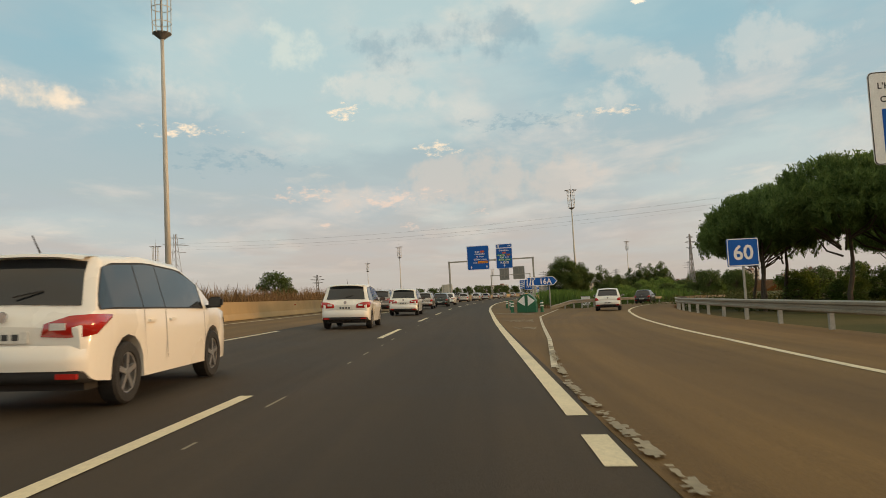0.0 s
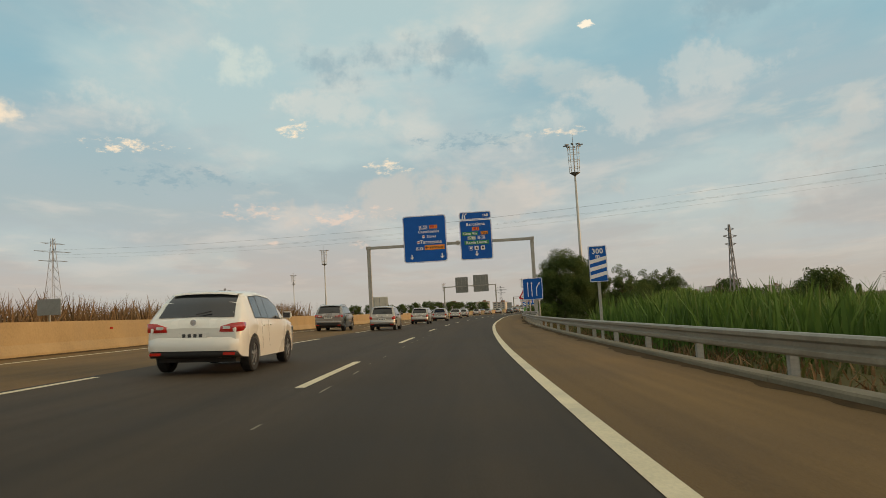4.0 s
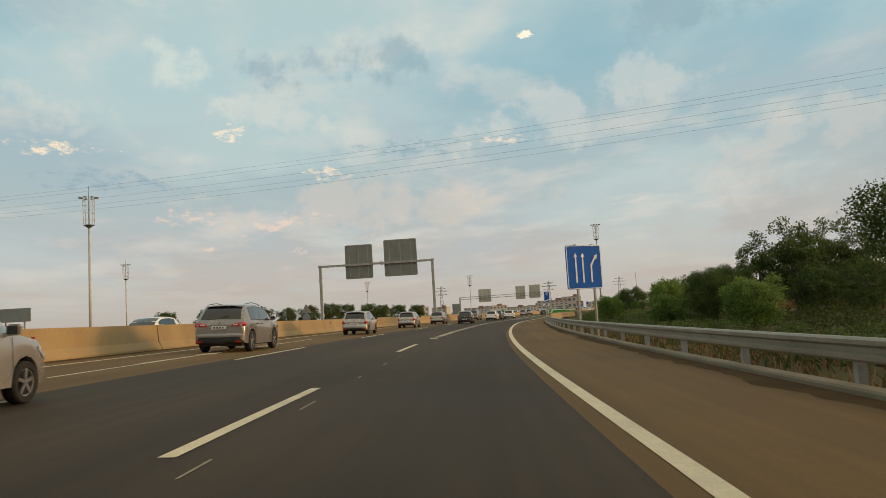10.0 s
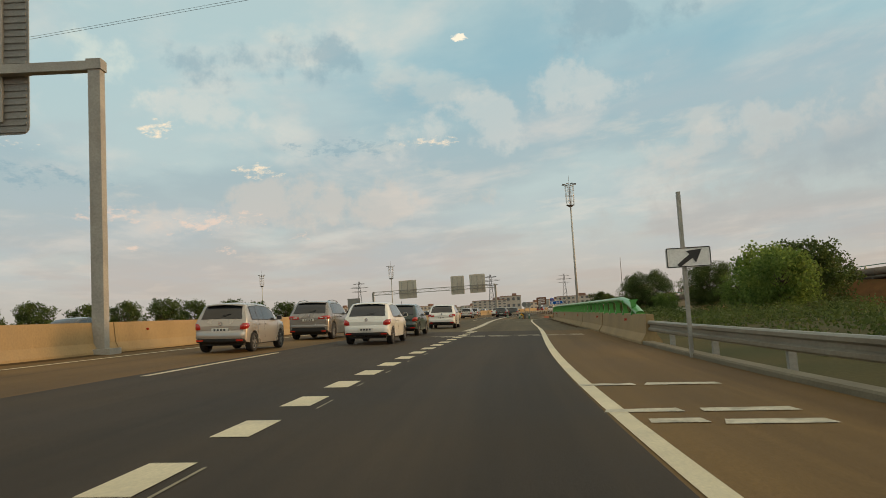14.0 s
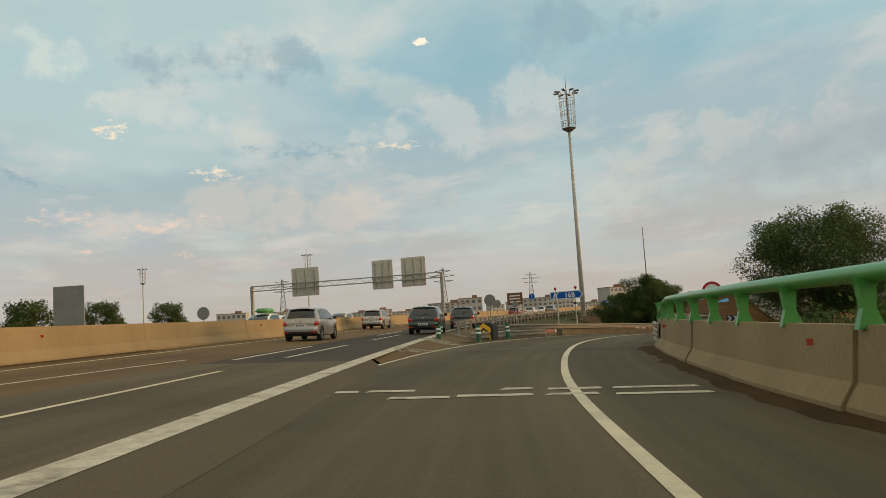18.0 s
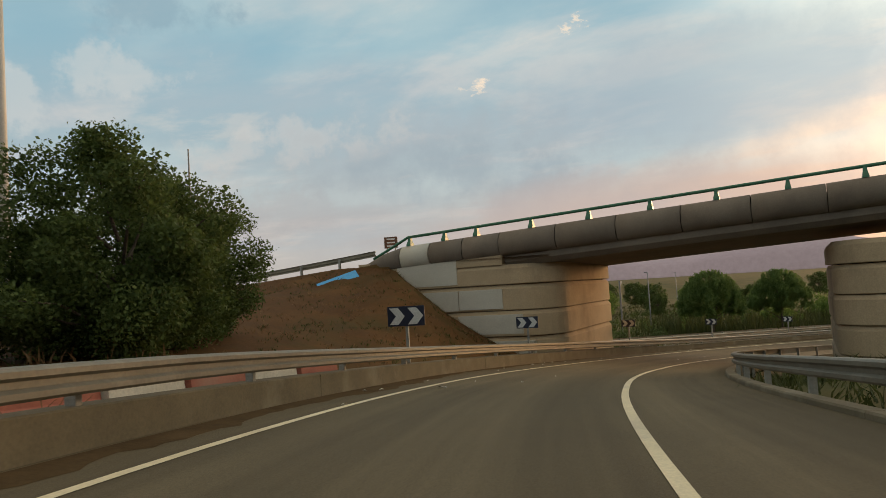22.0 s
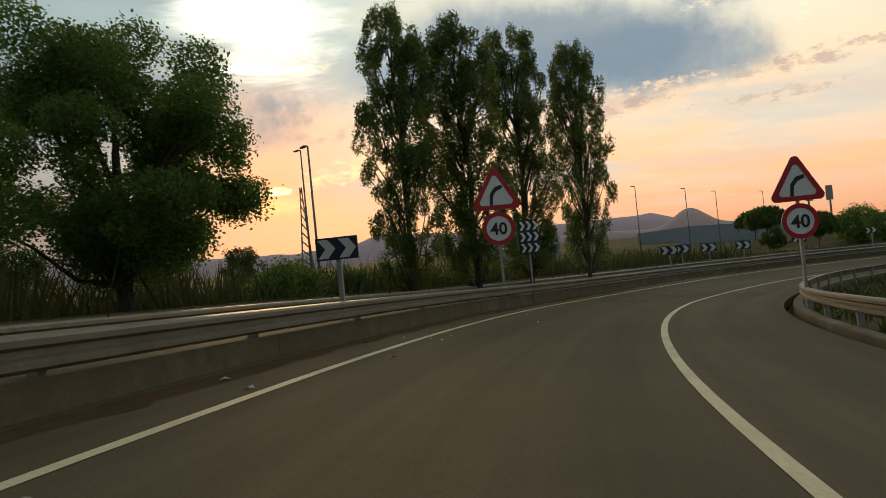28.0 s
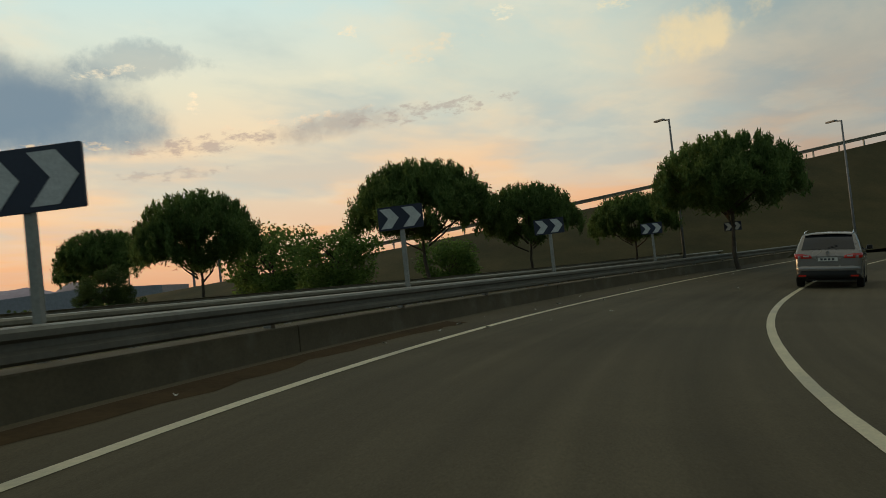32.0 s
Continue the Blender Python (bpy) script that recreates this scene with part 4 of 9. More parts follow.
def _post(bm):
    box(bm, 0, 0, -0.05, 0.012, 0.12, 1.3)
    box(bm, 0.05, 0.055, -0.05, 0.1, 0.012, 1.3)
    box(bm, 0.05, -0.055, -0.05, 0.1, 0.012, 1.3)


RAIL_POST = shared("post", _post, STEEL_DULL)


def w_beam(side, off, h, deep=0.015):
    """Cross-section of a corrugated beam; side is +1 where the road lies towards growing offsets."""
    d = [0.0, 0.05, 0.08, 0.08, 0.02, 0.02, 0.08, 0.08, 0.05, 0.0]
    z = [0.0, -0.005, -0.035, -0.09, -0.125, -0.185, -0.22, -0.275, -0.305, -0.31]
    front = [(off + side * a, h + b) for a, b in zip(d, z)]
    if deep > 0.05:
        return front + [(off - side * 0.02, h - 0.29), (off - side * 0.02, h - 0.05), (off - side * deep, h - 0.05), (off - side * deep, h)]
    back = [(off + side * (a - 0.015), h + b) for a, b in zip(reversed(d), reversed(z))]
    return front + back


def guardrail(way, s0, s1, off, h, side, label, every=4.0, deep=0.015, mat=STEEL, back=0.09):
    f = off if callable(off) else (lambda s: off)
    hf = h if callable(h) else (lambda s: h)
    g = thing("guardrail", None, label, "guardrail")
    n = max(1, int((s1 - s0) / 24))
    for i in range(n):
        a, b = s0 + (s1 - s0) * i / n, s0 + (s1 - s0) * (i + 1) / n
        loft(way, a, b, lambda s: w_beam(side, f(s), hf(s), deep), "beam", mat, g, 2.0, smooth=False)
    s = s0 + 0.5
    while s < s1:
        put("post", RAIL_POST, here(way, s, f(s) - side * back, hf(s) - 0.66, 90), g)
        s += every
    return g


JERSEY = [(-0.30, -0.25), (-0.30, 0.07), (-0.16, 0.30), (-0.10, 0.86), (0.10, 0.86), (0.16, 0.30), (0.30, 0.07), (0.30, -0.25)]


def jersey(way, s0, s1, off, mat, label, length=6.0, tall=1.0, name="concrete_barrier"):
    f = off if callable(off) else (lambda s: off)
    g = thing(name, None, label, "barrier")
    s = s0
    rnd = random.Random(int(s0 * 7) + 3)
    while s < s1 - 0.5:
        e = min(s + length, s1)
        j = rnd.uniform(-0.02, 0.02)
        loft(way, s + 0.015, e - 0.015, lambda q: [(f(q) + j + a, b * tall) for a, b in JERSEY], "barrier_block", mat, g, 2.0)
        s = e
    return g


median = jersey(MAIN, -30, 640, 13.05, CONCRETE, "long tan concrete median barrier with stained joints", 10.0, 1.16)
RIGHT_RAIL = lambda s: float(np.interp(s, [56, 60, 70, 100, 165, 203, 240, 285, 321], [-3.2, -3.75, -3.95, -4.1, -4.25, -4.55, -4.75, -4.55, -4.0]))
guardrail(MAIN, 57.4, 176.4, lambda s: RIGHT_RAIL(s) + (0.35 * max(0.0, (s - 168) / 8)), lambda s: float(np.interp(s, [57.4, 65], [0.22, 0.68])), 1, "galvanised steel guard rail beside the hard shoulder")
guardrail(MAIN, 141, 176.0, lambda s: float(np.interp(s, [141, 147, 166, 176], [-4.45, -5.0, -4.7, -4.1])), lambda s: float(np.interp(s, [141, 147], [0.55, 0.98])), 1, "upper galvanised guard rail leading to the bridge barrier")
guardrail(MAIN, 204, 321, RIGHT_RAIL, 0.68, 1, "galvanised steel guard rail above the grassy verge")
BAR_A = lambda s: float(np.interp(s, [168, 185, 204], [-4.3, -4.4, -4.55]))
jersey(MAIN, 175.2, 204, BAR_A, CONCRETE, "tan concrete bridge barrier with red reflectors", 4.0)
BAR_B = lambda s: float(np.interp(s, [306, 330, 366, 384, 398], [-4.2, -3.9, -3.66, -3.67, -3.75]))
jersey(MAIN, 319, 338, BAR_B, CONCRETE, "tan concrete bridge barrier below a green rail", 4.0)
jersey(RAMP, 338, 398, BAR_B, CONCRETE, "tan concrete bridge barrier below a green rail, cracked", 4.0)
# kerb under the rails
kerbs = thing("kerb", None, "low worn concrete kerb below the guard rail", "kerb", "", "structure")


def kerb(way, s0, s1, off, width, h, parent=kerbs, mat=CONCRETE_GREY):
    f = off if callable(off) else (lambda s: off)
    s = s0
    while s < s1 - 0.1:
        e = min(s + 12, s1)
        loft(way, s, e - 0.02, lambda q: [(f(q) - width / 2, -0.35), (f(q) - width / 2, h - 0.02), (f(q) - width / 2 + 0.02, h), (f(q) + width / 2 - 0.02, h), (f(q) + width / 2, h - 0.03), (f(q) + width / 2, -0.35)], "kerb_stone", mat, parent, 2.0)
        s = e


kerb(MAIN, 66, 166, lambda s: RIGHT_RAIL(s) + 0.1, 0.3, 0.10)
kerb(MAIN, 206, 319, lambda s: RIGHT_RAIL(s) + 0.12, 0.3, 0.10)
L_RAIL = lambda s: float(np.interp(s, [409, 414, 425, 450, 465, 475, 500, 523, 545, 640], [4.9, 4.7, 4.65, 4.4, 3.95, 3.85, 4.2, 4.5, 4.8, 4.8]))
WALL_LOW = material("low_wall_concrete", (0.110, 0.084, 0.046), (0.172, 0.132, 0.076), 0.9, scale=1.7, fine=22, bump=0.4, stain=0.8, stain_col=(0.25, 0.21, 0.145))
kerb(RAMP, 420, 478, lambda s: L_RAIL(s) + 0.03, 0.38, 0.42, mat=WALL_LOW)
kerb(RAMP, 478, RAMP.end - 3, lambda s: L_RAIL(s) + 0.03, 0.38, 0.32, mat=WALL_LOW)
guardrail(EXIT_A, 2, 100, lambda s: float(np.interp(s, [2, 16, 40, 100], [-3.9, -4.3, -4.7, -4.9])), 0.72, 1, "galvanised guard rail beside the exit lane")
guardrail(RAMP, 409, RAMP.end - 4, lambda s: L_RAIL(s) - 0.2, lambda s: float(np.interp(s, [409, 425, 440, 470, 486], [0.70, 0.72, 0.88, 0.84, 0.70])), -1, "galvanised guard rail on a low concrete wall along the slip road", deep=0.13, mat=STEEL_BACKLIT, back=0.20)
guardrail(RAMP, 406.5, 417, lambda s: float(np.interp(s, [406, 414, 425, 441], [4.6, 4.46, 4.42, 4.3])), 0.40, -1, "lower beam of the double guard rail past the gore")
guardrail(EXIT_A, 57, 100, lambda s: float(np.interp(s, [57, 60, 66, 100], [4.6, 3.9, 3.4, 3.3])), lambda s: float(np.interp(s, [57, 62], [0.30, 0.72])), -1, "galvanised guard rail with a sunken end beside the exit lane", 3.0)
R_RAIL = lambda s: float(np.interp(s, [398, 402, 425, 450, 475, 490, 528, 545, 640], [-3.9, -3.95, -3.6, -4.0, -3.7, -3.8, -4.5, -4.65, -4.8]))
kerb(RAMP, 404, RAMP.end - 3, R_RAIL, 0.3, 0.10, mat=WALL_LOW)
guardrail(RAMP, 399, RAMP.end - 4, lambda s: R_RAIL(s) - 0.15, 0.68, 1, "galvanised guard rail on the inside of the bend", deep=0.10, mat=STEEL_BACKLIT)
guardrail(RAMP, 399, 414, lambda s: float(np.interp(s, [399, 414], [-4.2, -5.6])), 1.0, 1, "raised galvanised end rail behind the bridge barrier")
# motorway side of the gore
guardrail(MAIN, 409.5, 560, lambda s: float(np.interp(s, [409, 430, 560], [2.3, 2.2, 2.4])), 0.7, 1, "galvanised guard rail along the motorway beyond the exit")
# the far side and rails beside the lower road
guardrail(RAMP, 478, RAMP.end - 6, lambda s: float(np.interp(s, [478, 500, 545, 640], [7.0, 7.6, 7.8, 8.5])), 0.55, -1, "galvanised guard rail of the lower neighbouring road")
guardrail(RAMP, 478, RAMP.end - 6, lambda s: float(np.interp(s, [478, 500, 545, 640], [8.6, 9.2, 9.4, 10.5])), 0.5, 1, "second galvanised guard rail of the neighbouring road")
# triple-beam ends of the concrete barriers
for w, s0, s1, f in ((MAIN, 171.5, 176.5, BAR_A), (MAIN, 203, 207, lambda s: -4.5), (RAMP, 397, 402.5, BAR_B)):
    g = thing("barrier_transition", None, "stacked galvanised beams joining rail and concrete barrier", "guardrail")
    for h in (0.40, 0.72):
        loft(w, s0, s1, lambda s: w_beam(1, f(s) + 0.16, h), "beam", STEEL, g, 1.0)
    for s in np.arange(s0 + 0.3, s1, 1.3):
        put("post", RAIL_POST, here(w, s, f(s), 0.35, 90), g)
# red reflectors on the concrete
REFLECT = material("red_reflector", (0.45, 0.03, 0.02), (0.60, 0.06, 0.03), 0.25, scale=8, fine=60, coat=0.5)
refl = shared("reflector", lambda bm: (box(bm, 0, 0, 0, 0.10, 0.02, 0.075)), REFLECT)
for w, s, f in ((MAIN, 180, BAR_A), (MAIN, 188.5, BAR_A), (MAIN, 197, BAR_A), (MAIN, 323, BAR_B), (MAIN, 333, BAR_B), (RAMP, 345, BAR_B), (RAMP, 358, BAR_B), (RAMP, 371, BAR_B), (RAMP, 383, BAR_B), (RAMP, 395, BAR_B)):
    ob = put("barrier_reflector", refl, here(w, s, f(s) + 0.15, 0.66, -20))
    tagged(ob, "small red reflector on the concrete barrier", "reflector", "barrier reflectors")
for s in np.arange(-20, 420, 18.0):
    ob = put("barrier_reflector", refl, here(MAIN, s, 12.88, 0.72, 0))
    tagged(ob, "small dark red reflector on the median barrier", "reflector", "barrier reflectors")


def green_rail(way, s0, s1, f, label, rise0=False, rise1=False):
    g = thing("bridge_railing", None, label, "railing")

    def shape(s):
        h = 1.36
        if rise0:
            h -= 0.5 * max(0.0, 1 - (s - s0) / 4.0) ** 1.5
        if rise1:
            h -= 0.5 * max(0.0, 1 - (s1 - s) / 4.0) ** 1.5
        return [(f(s) - 0.05 + 0.15 * math.cos(a), h + 0.095 * math.sin(a)) for a in np.linspace(0, 2 * math.pi, 11)[:-1]]
    loft(way, s0, s1, shape, "tube", GREEN_PAINT, g, 1.0, smooth=True)
    s = s0 + 0.8
    while s < s1:
        put("bracket", GREEN_BRACKET, here(way, s, f(s), 0.82), g)
        s += 2.05
    return g


def _bracket(bm):
    pts = [(-0.16, 0.0), (0.10, 0.0), (0.03, 0.20), (0.05, 0.42), (0.12, 0.50), (-0.18, 0.50), (-0.12, 0.42), (-0.10, 0.20)]
    for y in (-0.05, 0.05):
        vs = [bm.verts.new((x, y, z)) for x, z in pts]
        bm.faces.new(vs)
    n = len(pts)
    bm.verts.ensure_lookup_table()
    for i in range(n):
        bm.faces.new((bm.verts[i], bm.verts[(i + 1) % n], bm.verts[n + (i + 1) % n], bm.verts[n + i]))


GREEN_BRACKET = shared("bracket", _bracket, GREEN_PAINT)
green_rail(MAIN, 176, 203, BAR_A, "bright green tubular bridge railing on flared brackets")
green_rail(MAIN, 321, 338, BAR_B, "bright green tubular bridge railing on flared brackets", rise0=True)
green_rail(RAMP, 338, 399, BAR_B, "bright green tubular bridge railing on flared brackets", rise1=True)
DULL_GREEN = material("dull_green_paint", (0.03, 0.10, 0.045), (0.06, 0.15, 0.07), 0.5, scale=1, fine=20, bump=0.05, stain=0.2)
# thin railing on the far edge of the opposite carriageway
g = thing("bridge_railing", None, "dull green post and rail bridge railing beyond the opposite lanes", "railing")
for s0 in np.arange(170, 460, 30.0):
    for h in (1.3,):
        loft(MAIN, s0, s0 + 30, lambda s: [(28 + a, h + b) for a, b in ((-0.07, -0.06), (0.07, -0.06), (0.07, 0.06), (-0.07, 0.06))], "rail", DULL_GREEN, g, 3.0)
gp = shared("post", lambda bm: box(bm, 0, 0, 0.6, 0.1, 0.14, 1.4), DULL_GREEN)
for s in np.arange(171, 460, 2.6):
    put("post", gp, here(MAIN, s, 28, 0.0), g)

# ---- signs ----
BLUE = material("sign_blue", (0.006, 0.090, 0.36), (0.009, 0.110, 0.42), 0.6, scale=1.2, fine=30, bump=0.02, stain=0.12, spec=0.12)
WHITE = material("sign_white", (0.72, 0.72, 0.70), (0.80, 0.80, 0.78), 0.45, scale=2, fine=30, bump=0.02, stain=0.12, stain_col=(0.5, 0.48, 0.44))
SIGN_RED = material("sign_red", (0.42, 0.015, 0.025), (0.52, 0.025, 0.035), 0.42, scale=2, fine=30, bump=0.02, stain=0.1)
SIGN_ORANGE = material("sign_orange", (0.85, 0.26, 0.015), (0.92, 0.32, 0.02), 0.45, scale=2, fine=30, bump=0.02, stain=0)
SIGN_GREEN = material("sign_green", (0.01, 0.20, 0.07), (0.015, 0.25, 0.09), 0.45, scale=2, fine=30, bump=0.02, stain=0)
SIGN_BROWN = material("sign_brown", (0.14, 0.055, 0.025), (0.18, 0.075, 0.035), 0.5, scale=2, fine=30, bump=0.02, stain=0.1)
BLACK = material("sign_black", (0.015, 0.015, 0.016), (0.025, 0.025, 0.026), 0.5, scale=2, fine=30, bump=0.02, stain=0)
YELLOW = material("sign_yellow", (0.80, 0.42, 0.02), (0.88, 0.50, 0.03), 0.45, scale=2, fine=30, bump=0.02, stain=0.1)
NAVY = material("chevron_navy", (0.012, 0.016, 0.035), (0.02, 0.026, 0.05), 0.45, scale=2, fine=30, bump=0.02, stain=0.1)
CHEV_WHITE = material("chevron_white", (0.55, 0.55, 0.53), (0.66, 0.66, 0.63), 0.5, scale=3, fine=30, bump=0.02, stain=0.35, stain_col=(0.3, 0.28, 0.25))
SIGN_BACK = material("sign_back_metal", (0.20, 0.20, 0.185), (0.27, 0.27, 0.25), 0.6, 0.25, scale=0.8, fine=12, bump=0.05, stain=0.3)
SIGN_BACK_PALE = material("pale_sign_back", (0.52, 0.47, 0.38), (0.62, 0.57, 0.48), 0.6, 0.1, scale=0.8, fine=12, bump=0.05, stain=0.25)


def rrect(w, h, r, n=4):
    pts = []
    for cx, cz, a0 in ((w / 2 - r, h / 2 - r, 0), (-w / 2 + r, h / 2 - r, 90), (-w / 2 + r, -h / 2 + r, 180), (w / 2 - r, -h / 2 + r, 270)):
        for i in range(n + 1):
            a = radians(a0 + 90 * i / n)
            pts.append((cx + r * math.cos(a), cz + r * math.sin(a)))
    return pts


def slab(bm, pts, y0, y1, x=0.0, z=0.0):
    """A flat shape in the x-z plane, from y0 (front) to y1 (back)."""
    a = [bm.verts.new((x + px, y0, z + pz)) for px, pz in pts]
    b = [bm.verts.new((x + px, y1, z + pz)) for px, pz in pts]
    bm.faces.new(a)
    bm.faces.new(list(reversed(b)))
    n = len(pts)
    for i in range(n):
        bm.faces.new((a[i], b[i], b[(i + 1) % n], a[(i + 1) % n]))


def ringslab(bm, outer, inner, y0, y1, x=0.0, z=0.0):
    o = [bm.verts.new((x + p, y0, z + q)) for p, q in outer]
    i = [bm.verts.new((x + p, y0, z + q)) for p, q in inner]
    ob = [bm.verts.new((x + p, y1, z + q)) for p, q in outer]
    n = len(outer)
    for k in range(n):
        m = (k + 1) % n
        bm.faces.new((o[k], o[m], i[m], i[k]))
        bm.faces.new((o[k], ob[k], ob[m], o[m]))


def flat_part(name, pts, mat, parent, y0, y1, x=0.0, z=0.0, label=""):
    bm = bmesh.new()
    slab(bm, pts, y0, y1, x, z)
    return part(name, bm, mat, parent, label)


def lettering(body, size, mat, parent, x, z, y=-0.035, name="lettering", align="CENTER", spacing=1.06):
    """Raised flat letters, centred on x, their base at z."""
    cu = bpy.data.curves.new("letters", "FONT")
    cu.body, cu.size, cu.align_x, cu.extrude, cu.space_character = body, size, align, 0.002, spacing
    cu.resolution_u = 3
    cu.offset = size * 0.02
    tmp = bpy.data.objects.new("letters", cu)
    me = bpy.data.meshes.new_from_object(tmp)
    bpy.data.objects.remove(tmp)
    me.materials.clear()
    me.materials.append(mat)
    ob = new(name, me)
    ob.parent = parent
    ob.matrix_basis = pose(x, y, z, 90, 0, 0)
    return ob


def panel(parent, w, h, x, z, mat, border=WHITE, r=0.15, rim=0.05, t=0.05, name="panel", y=0.0):
    p = flat_part(name, rrect(w, h, r), mat, parent, y - 0.02, y + t, x, z)
    if border:
        bm = bmesh.new()
        ringslab(bm, rrect(w - rim * 0.6, h - rim * 0.6, r * 0.9), rrect(w - rim * 2.6, h - rim * 2.6, max(r - rim, 0.02)), y - 0.028, y - 0.018, x, z)
        part("border", bm, border, p)
    return p


def arrow_pts(kind):
    if kind == "down":
        return [(-0.06, 0.30), (0.06, 0.30), (0.06, -0.02), (0.22, -0.02), (0, -0.30), (-0.22, -0.02), (-0.06, -0.02)]
    if kind == "up":
        return [(-0.07, -1.0), (0.07, -1.0), (0.06, 0.72), (0.17, 0.72), (0, 1.0), (-0.17, 0.72), (-0.06, 0.72)]
    return [(-0.28, -1.0), (-0.14, -1.0), (-0.14, 0.12), (0.22, 0.62), (0.30, 0.50), (0.42, 0.88), (0.08, 0.78), (0.14, 0.68), (-0.28, 0.18)]


def exit_symbol(parent, x, z, k, mat=WHITE, y=-0.034):
    """The motorway exit mark: two lanes and a slanting arrow."""
    for pts in ([(-0.5, -0.5), (-0.25, -0.5), (-0.12, 0.5), (-0.22, 0.5)], [(-0.05, -0.5), (0.22, -0.5), (0.16, 0.02), (0.36, 0.26), (0.42, 0.16), (0.50, 0.5), (0.2, 0.42), (0.28, 0.34), (0.06, 0.10), (0.02, 0.5), (-0.06, 0.5)]):
        flat_part("symbol", [(a * k, b * k) for a, b in pts], mat, parent, y, y + 0.012, x, z)


def legs(parent, xs, z0, z1, r=0.05, y=0.08, mat=STEEL_DULL):
    for x in xs:
        bm = bmesh.new()
        box(bm, x, y, (z0 + z1) / 2, r * 1.6, r * 2.2, z1 - z0)
        part("post", bm, mat, parent)


def road_sign(name, x, y, z, yaw, label, category="road sign", group=""):
    return thing(name, pose(x, y, z, 0, 0, yaw), label, category, group)


def gantry_frame(g, span, h, r=0.19):
    for i, x in enumerate((0, span)):
        bm = bmesh.new()
        box(bm, x, 0, h / 2 - 0.3, 2 * r, 2 * r, h + 0.6)
        box(bm, x, 0, 0.1, 0.9, 0.9, 0.2)
        part("post", bm, STEEL_DULL, g)
        bm = bmesh.new()
        box(bm, x, 0, h + 0.02, 2 * r + 0.1, 2 * r + 0.1, 0.34)
        part("knee", bm, STEEL_DULL, g)
    bm = bmesh.new()
    box(bm, span / 2, 0, h, span, 0.34, 0.30)
    part("beam", bm, STEEL_DULL, g)
    bm = bmesh.new()
    box(bm, span * 0.55, 0, h, 0.3, 0.5, 0.5)
    part("flange", bm, STEEL_DULL, g)


g1 = thing("sign_gantry", pose(5.86, 163.7, 0.2, 0, 0, -9.3), "grey steel gantry carrying two blue motorway direction signs", "sign gantry")
gantry_frame(g1, 18.45, 8.7)
p = panel(g1, 4.88, 5.3, 6.5, 9.36, BLUE, r=0.3, rim=0.07, y=-0.3)
Y = -0.335


def badge(p, txt, x, z, w, h, back, ink, size):
    b = panel(p, w, h, x, z, back, ink, r=0.06, rim=0.025, t=0.0, name="badge", y=Y + 0.012)
    lettering(txt, size, ink, b, x, z - size * 0.35, Y - 0.022)


badge(p, "B-20", 6.35, 10.65, 0.95, 0.42, BLUE, WHITE, 0.42)
badge(p, "C-32", 7.5, 10.68, 0.90, 0.42, SIGN_RED, SIGN_ORANGE, 0.42)
lettering("Castelldefels", 0.43, WHITE, p, 6.95, 10.02, Y)
lettering("Sitges", 0.43, WHITE, p, 7.25, 9.47, Y)
lettering("Tarragona", 0.56, WHITE, p, 7.15, 8.82, Y)
for x, z in ((6.35, 9.6), (5.75, 8.98)):
    b = flat_part("badge", [(0.18 * math.cos(a), 0.18 * math.sin(a)) for a in np.linspace(0, 2 * math.pi, 17)[:-1]], WHITE, p, Y, Y + 0.015, x, z)
    flat_part("badge", [(-0.13, -0.04), (0.13, -0.04), (0.13, 0.04), (-0.13, 0.04)], SIGN_RED, b, Y - 0.01, Y, x, z)
badge(p, "B-22", 5.85, 8.28, 0.80, 0.38, BLUE, WHITE, 0.38)
b = panel(p, 2.25, 0.52, 7.55, 8.36, SIGN_ORANGE, None, r=0.05, t=0.0, name="badge", y=Y + 0.012)
lettering("aeroport", 0.45, BLACK, b, 7.85, 8.24, Y - 0.022)
flat_part("symbol", [(-0.03, -0.2), (0.03, -0.2), (0.05, 0), (0.2, -0.05), (0.2, 0.03), (0.04, 0.1), (0, 0.22), (-0.04, 0.1), (-0.2, 0.03), (-0.2, -0.05), (-0.05, 0)], BLACK, b, Y - 0.02, Y - 0.008, 6.66, 8.36)
for x in (4.95, 8.35):
    flat_part("arrow", arrow_pts("down"), WHITE, p, Y, Y + 0.012, x, 7.35)
p = panel(g1, 3.6, 4.5, 12.25, 8.93, BLUE, r=0.25, rim=0.07, y=-0.3)
q = panel(g1, 3.55, 0.85, 12.25, 11.65, BLUE, r=0.2, rim=0.06, y=-0.3)
exit_symbol(q, 11.05, 11.65, 0.62, y=Y)
lettering("16B", 0.42, WHITE, q, 13.4, 11.5, Y)
lettering("Barcelona", 0.50, WHITE, p, 12.25, 10.52, Y)
badge(p, "C-31", 12.25, 10.15, 0.80, 0.38, SIGN_RED, SIGN_ORANGE, 0.38)
b = panel(p, 1.75, 0.42, 11.6, 9.62, SIGN_GREEN, None, r=0.04, t=0.0, name="badge", y=Y + 0.012)
lettering("Gran Via", 0.40, WHITE, b, 11.6, 9.5, Y - 0.022)
badge(p, "Fira", 13.2, 9.65, 0.80, 0.40, SIGN_ORANGE, BLACK, 0.40)
badge(p, "E-90", 11.75, 9.12, 0.90, 0.40, SIGN_GREEN, WHITE, 0.38)
badge(p, "B-10", 12.85, 9.14, 0.85, 0.40, BLUE, WHITE, 0.38)
b = panel(p, 2.75, 0.42, 12.3, 8.60, SIGN_GREEN, None, r=0.04, t=0.0, name="badge", y=Y + 0.012)
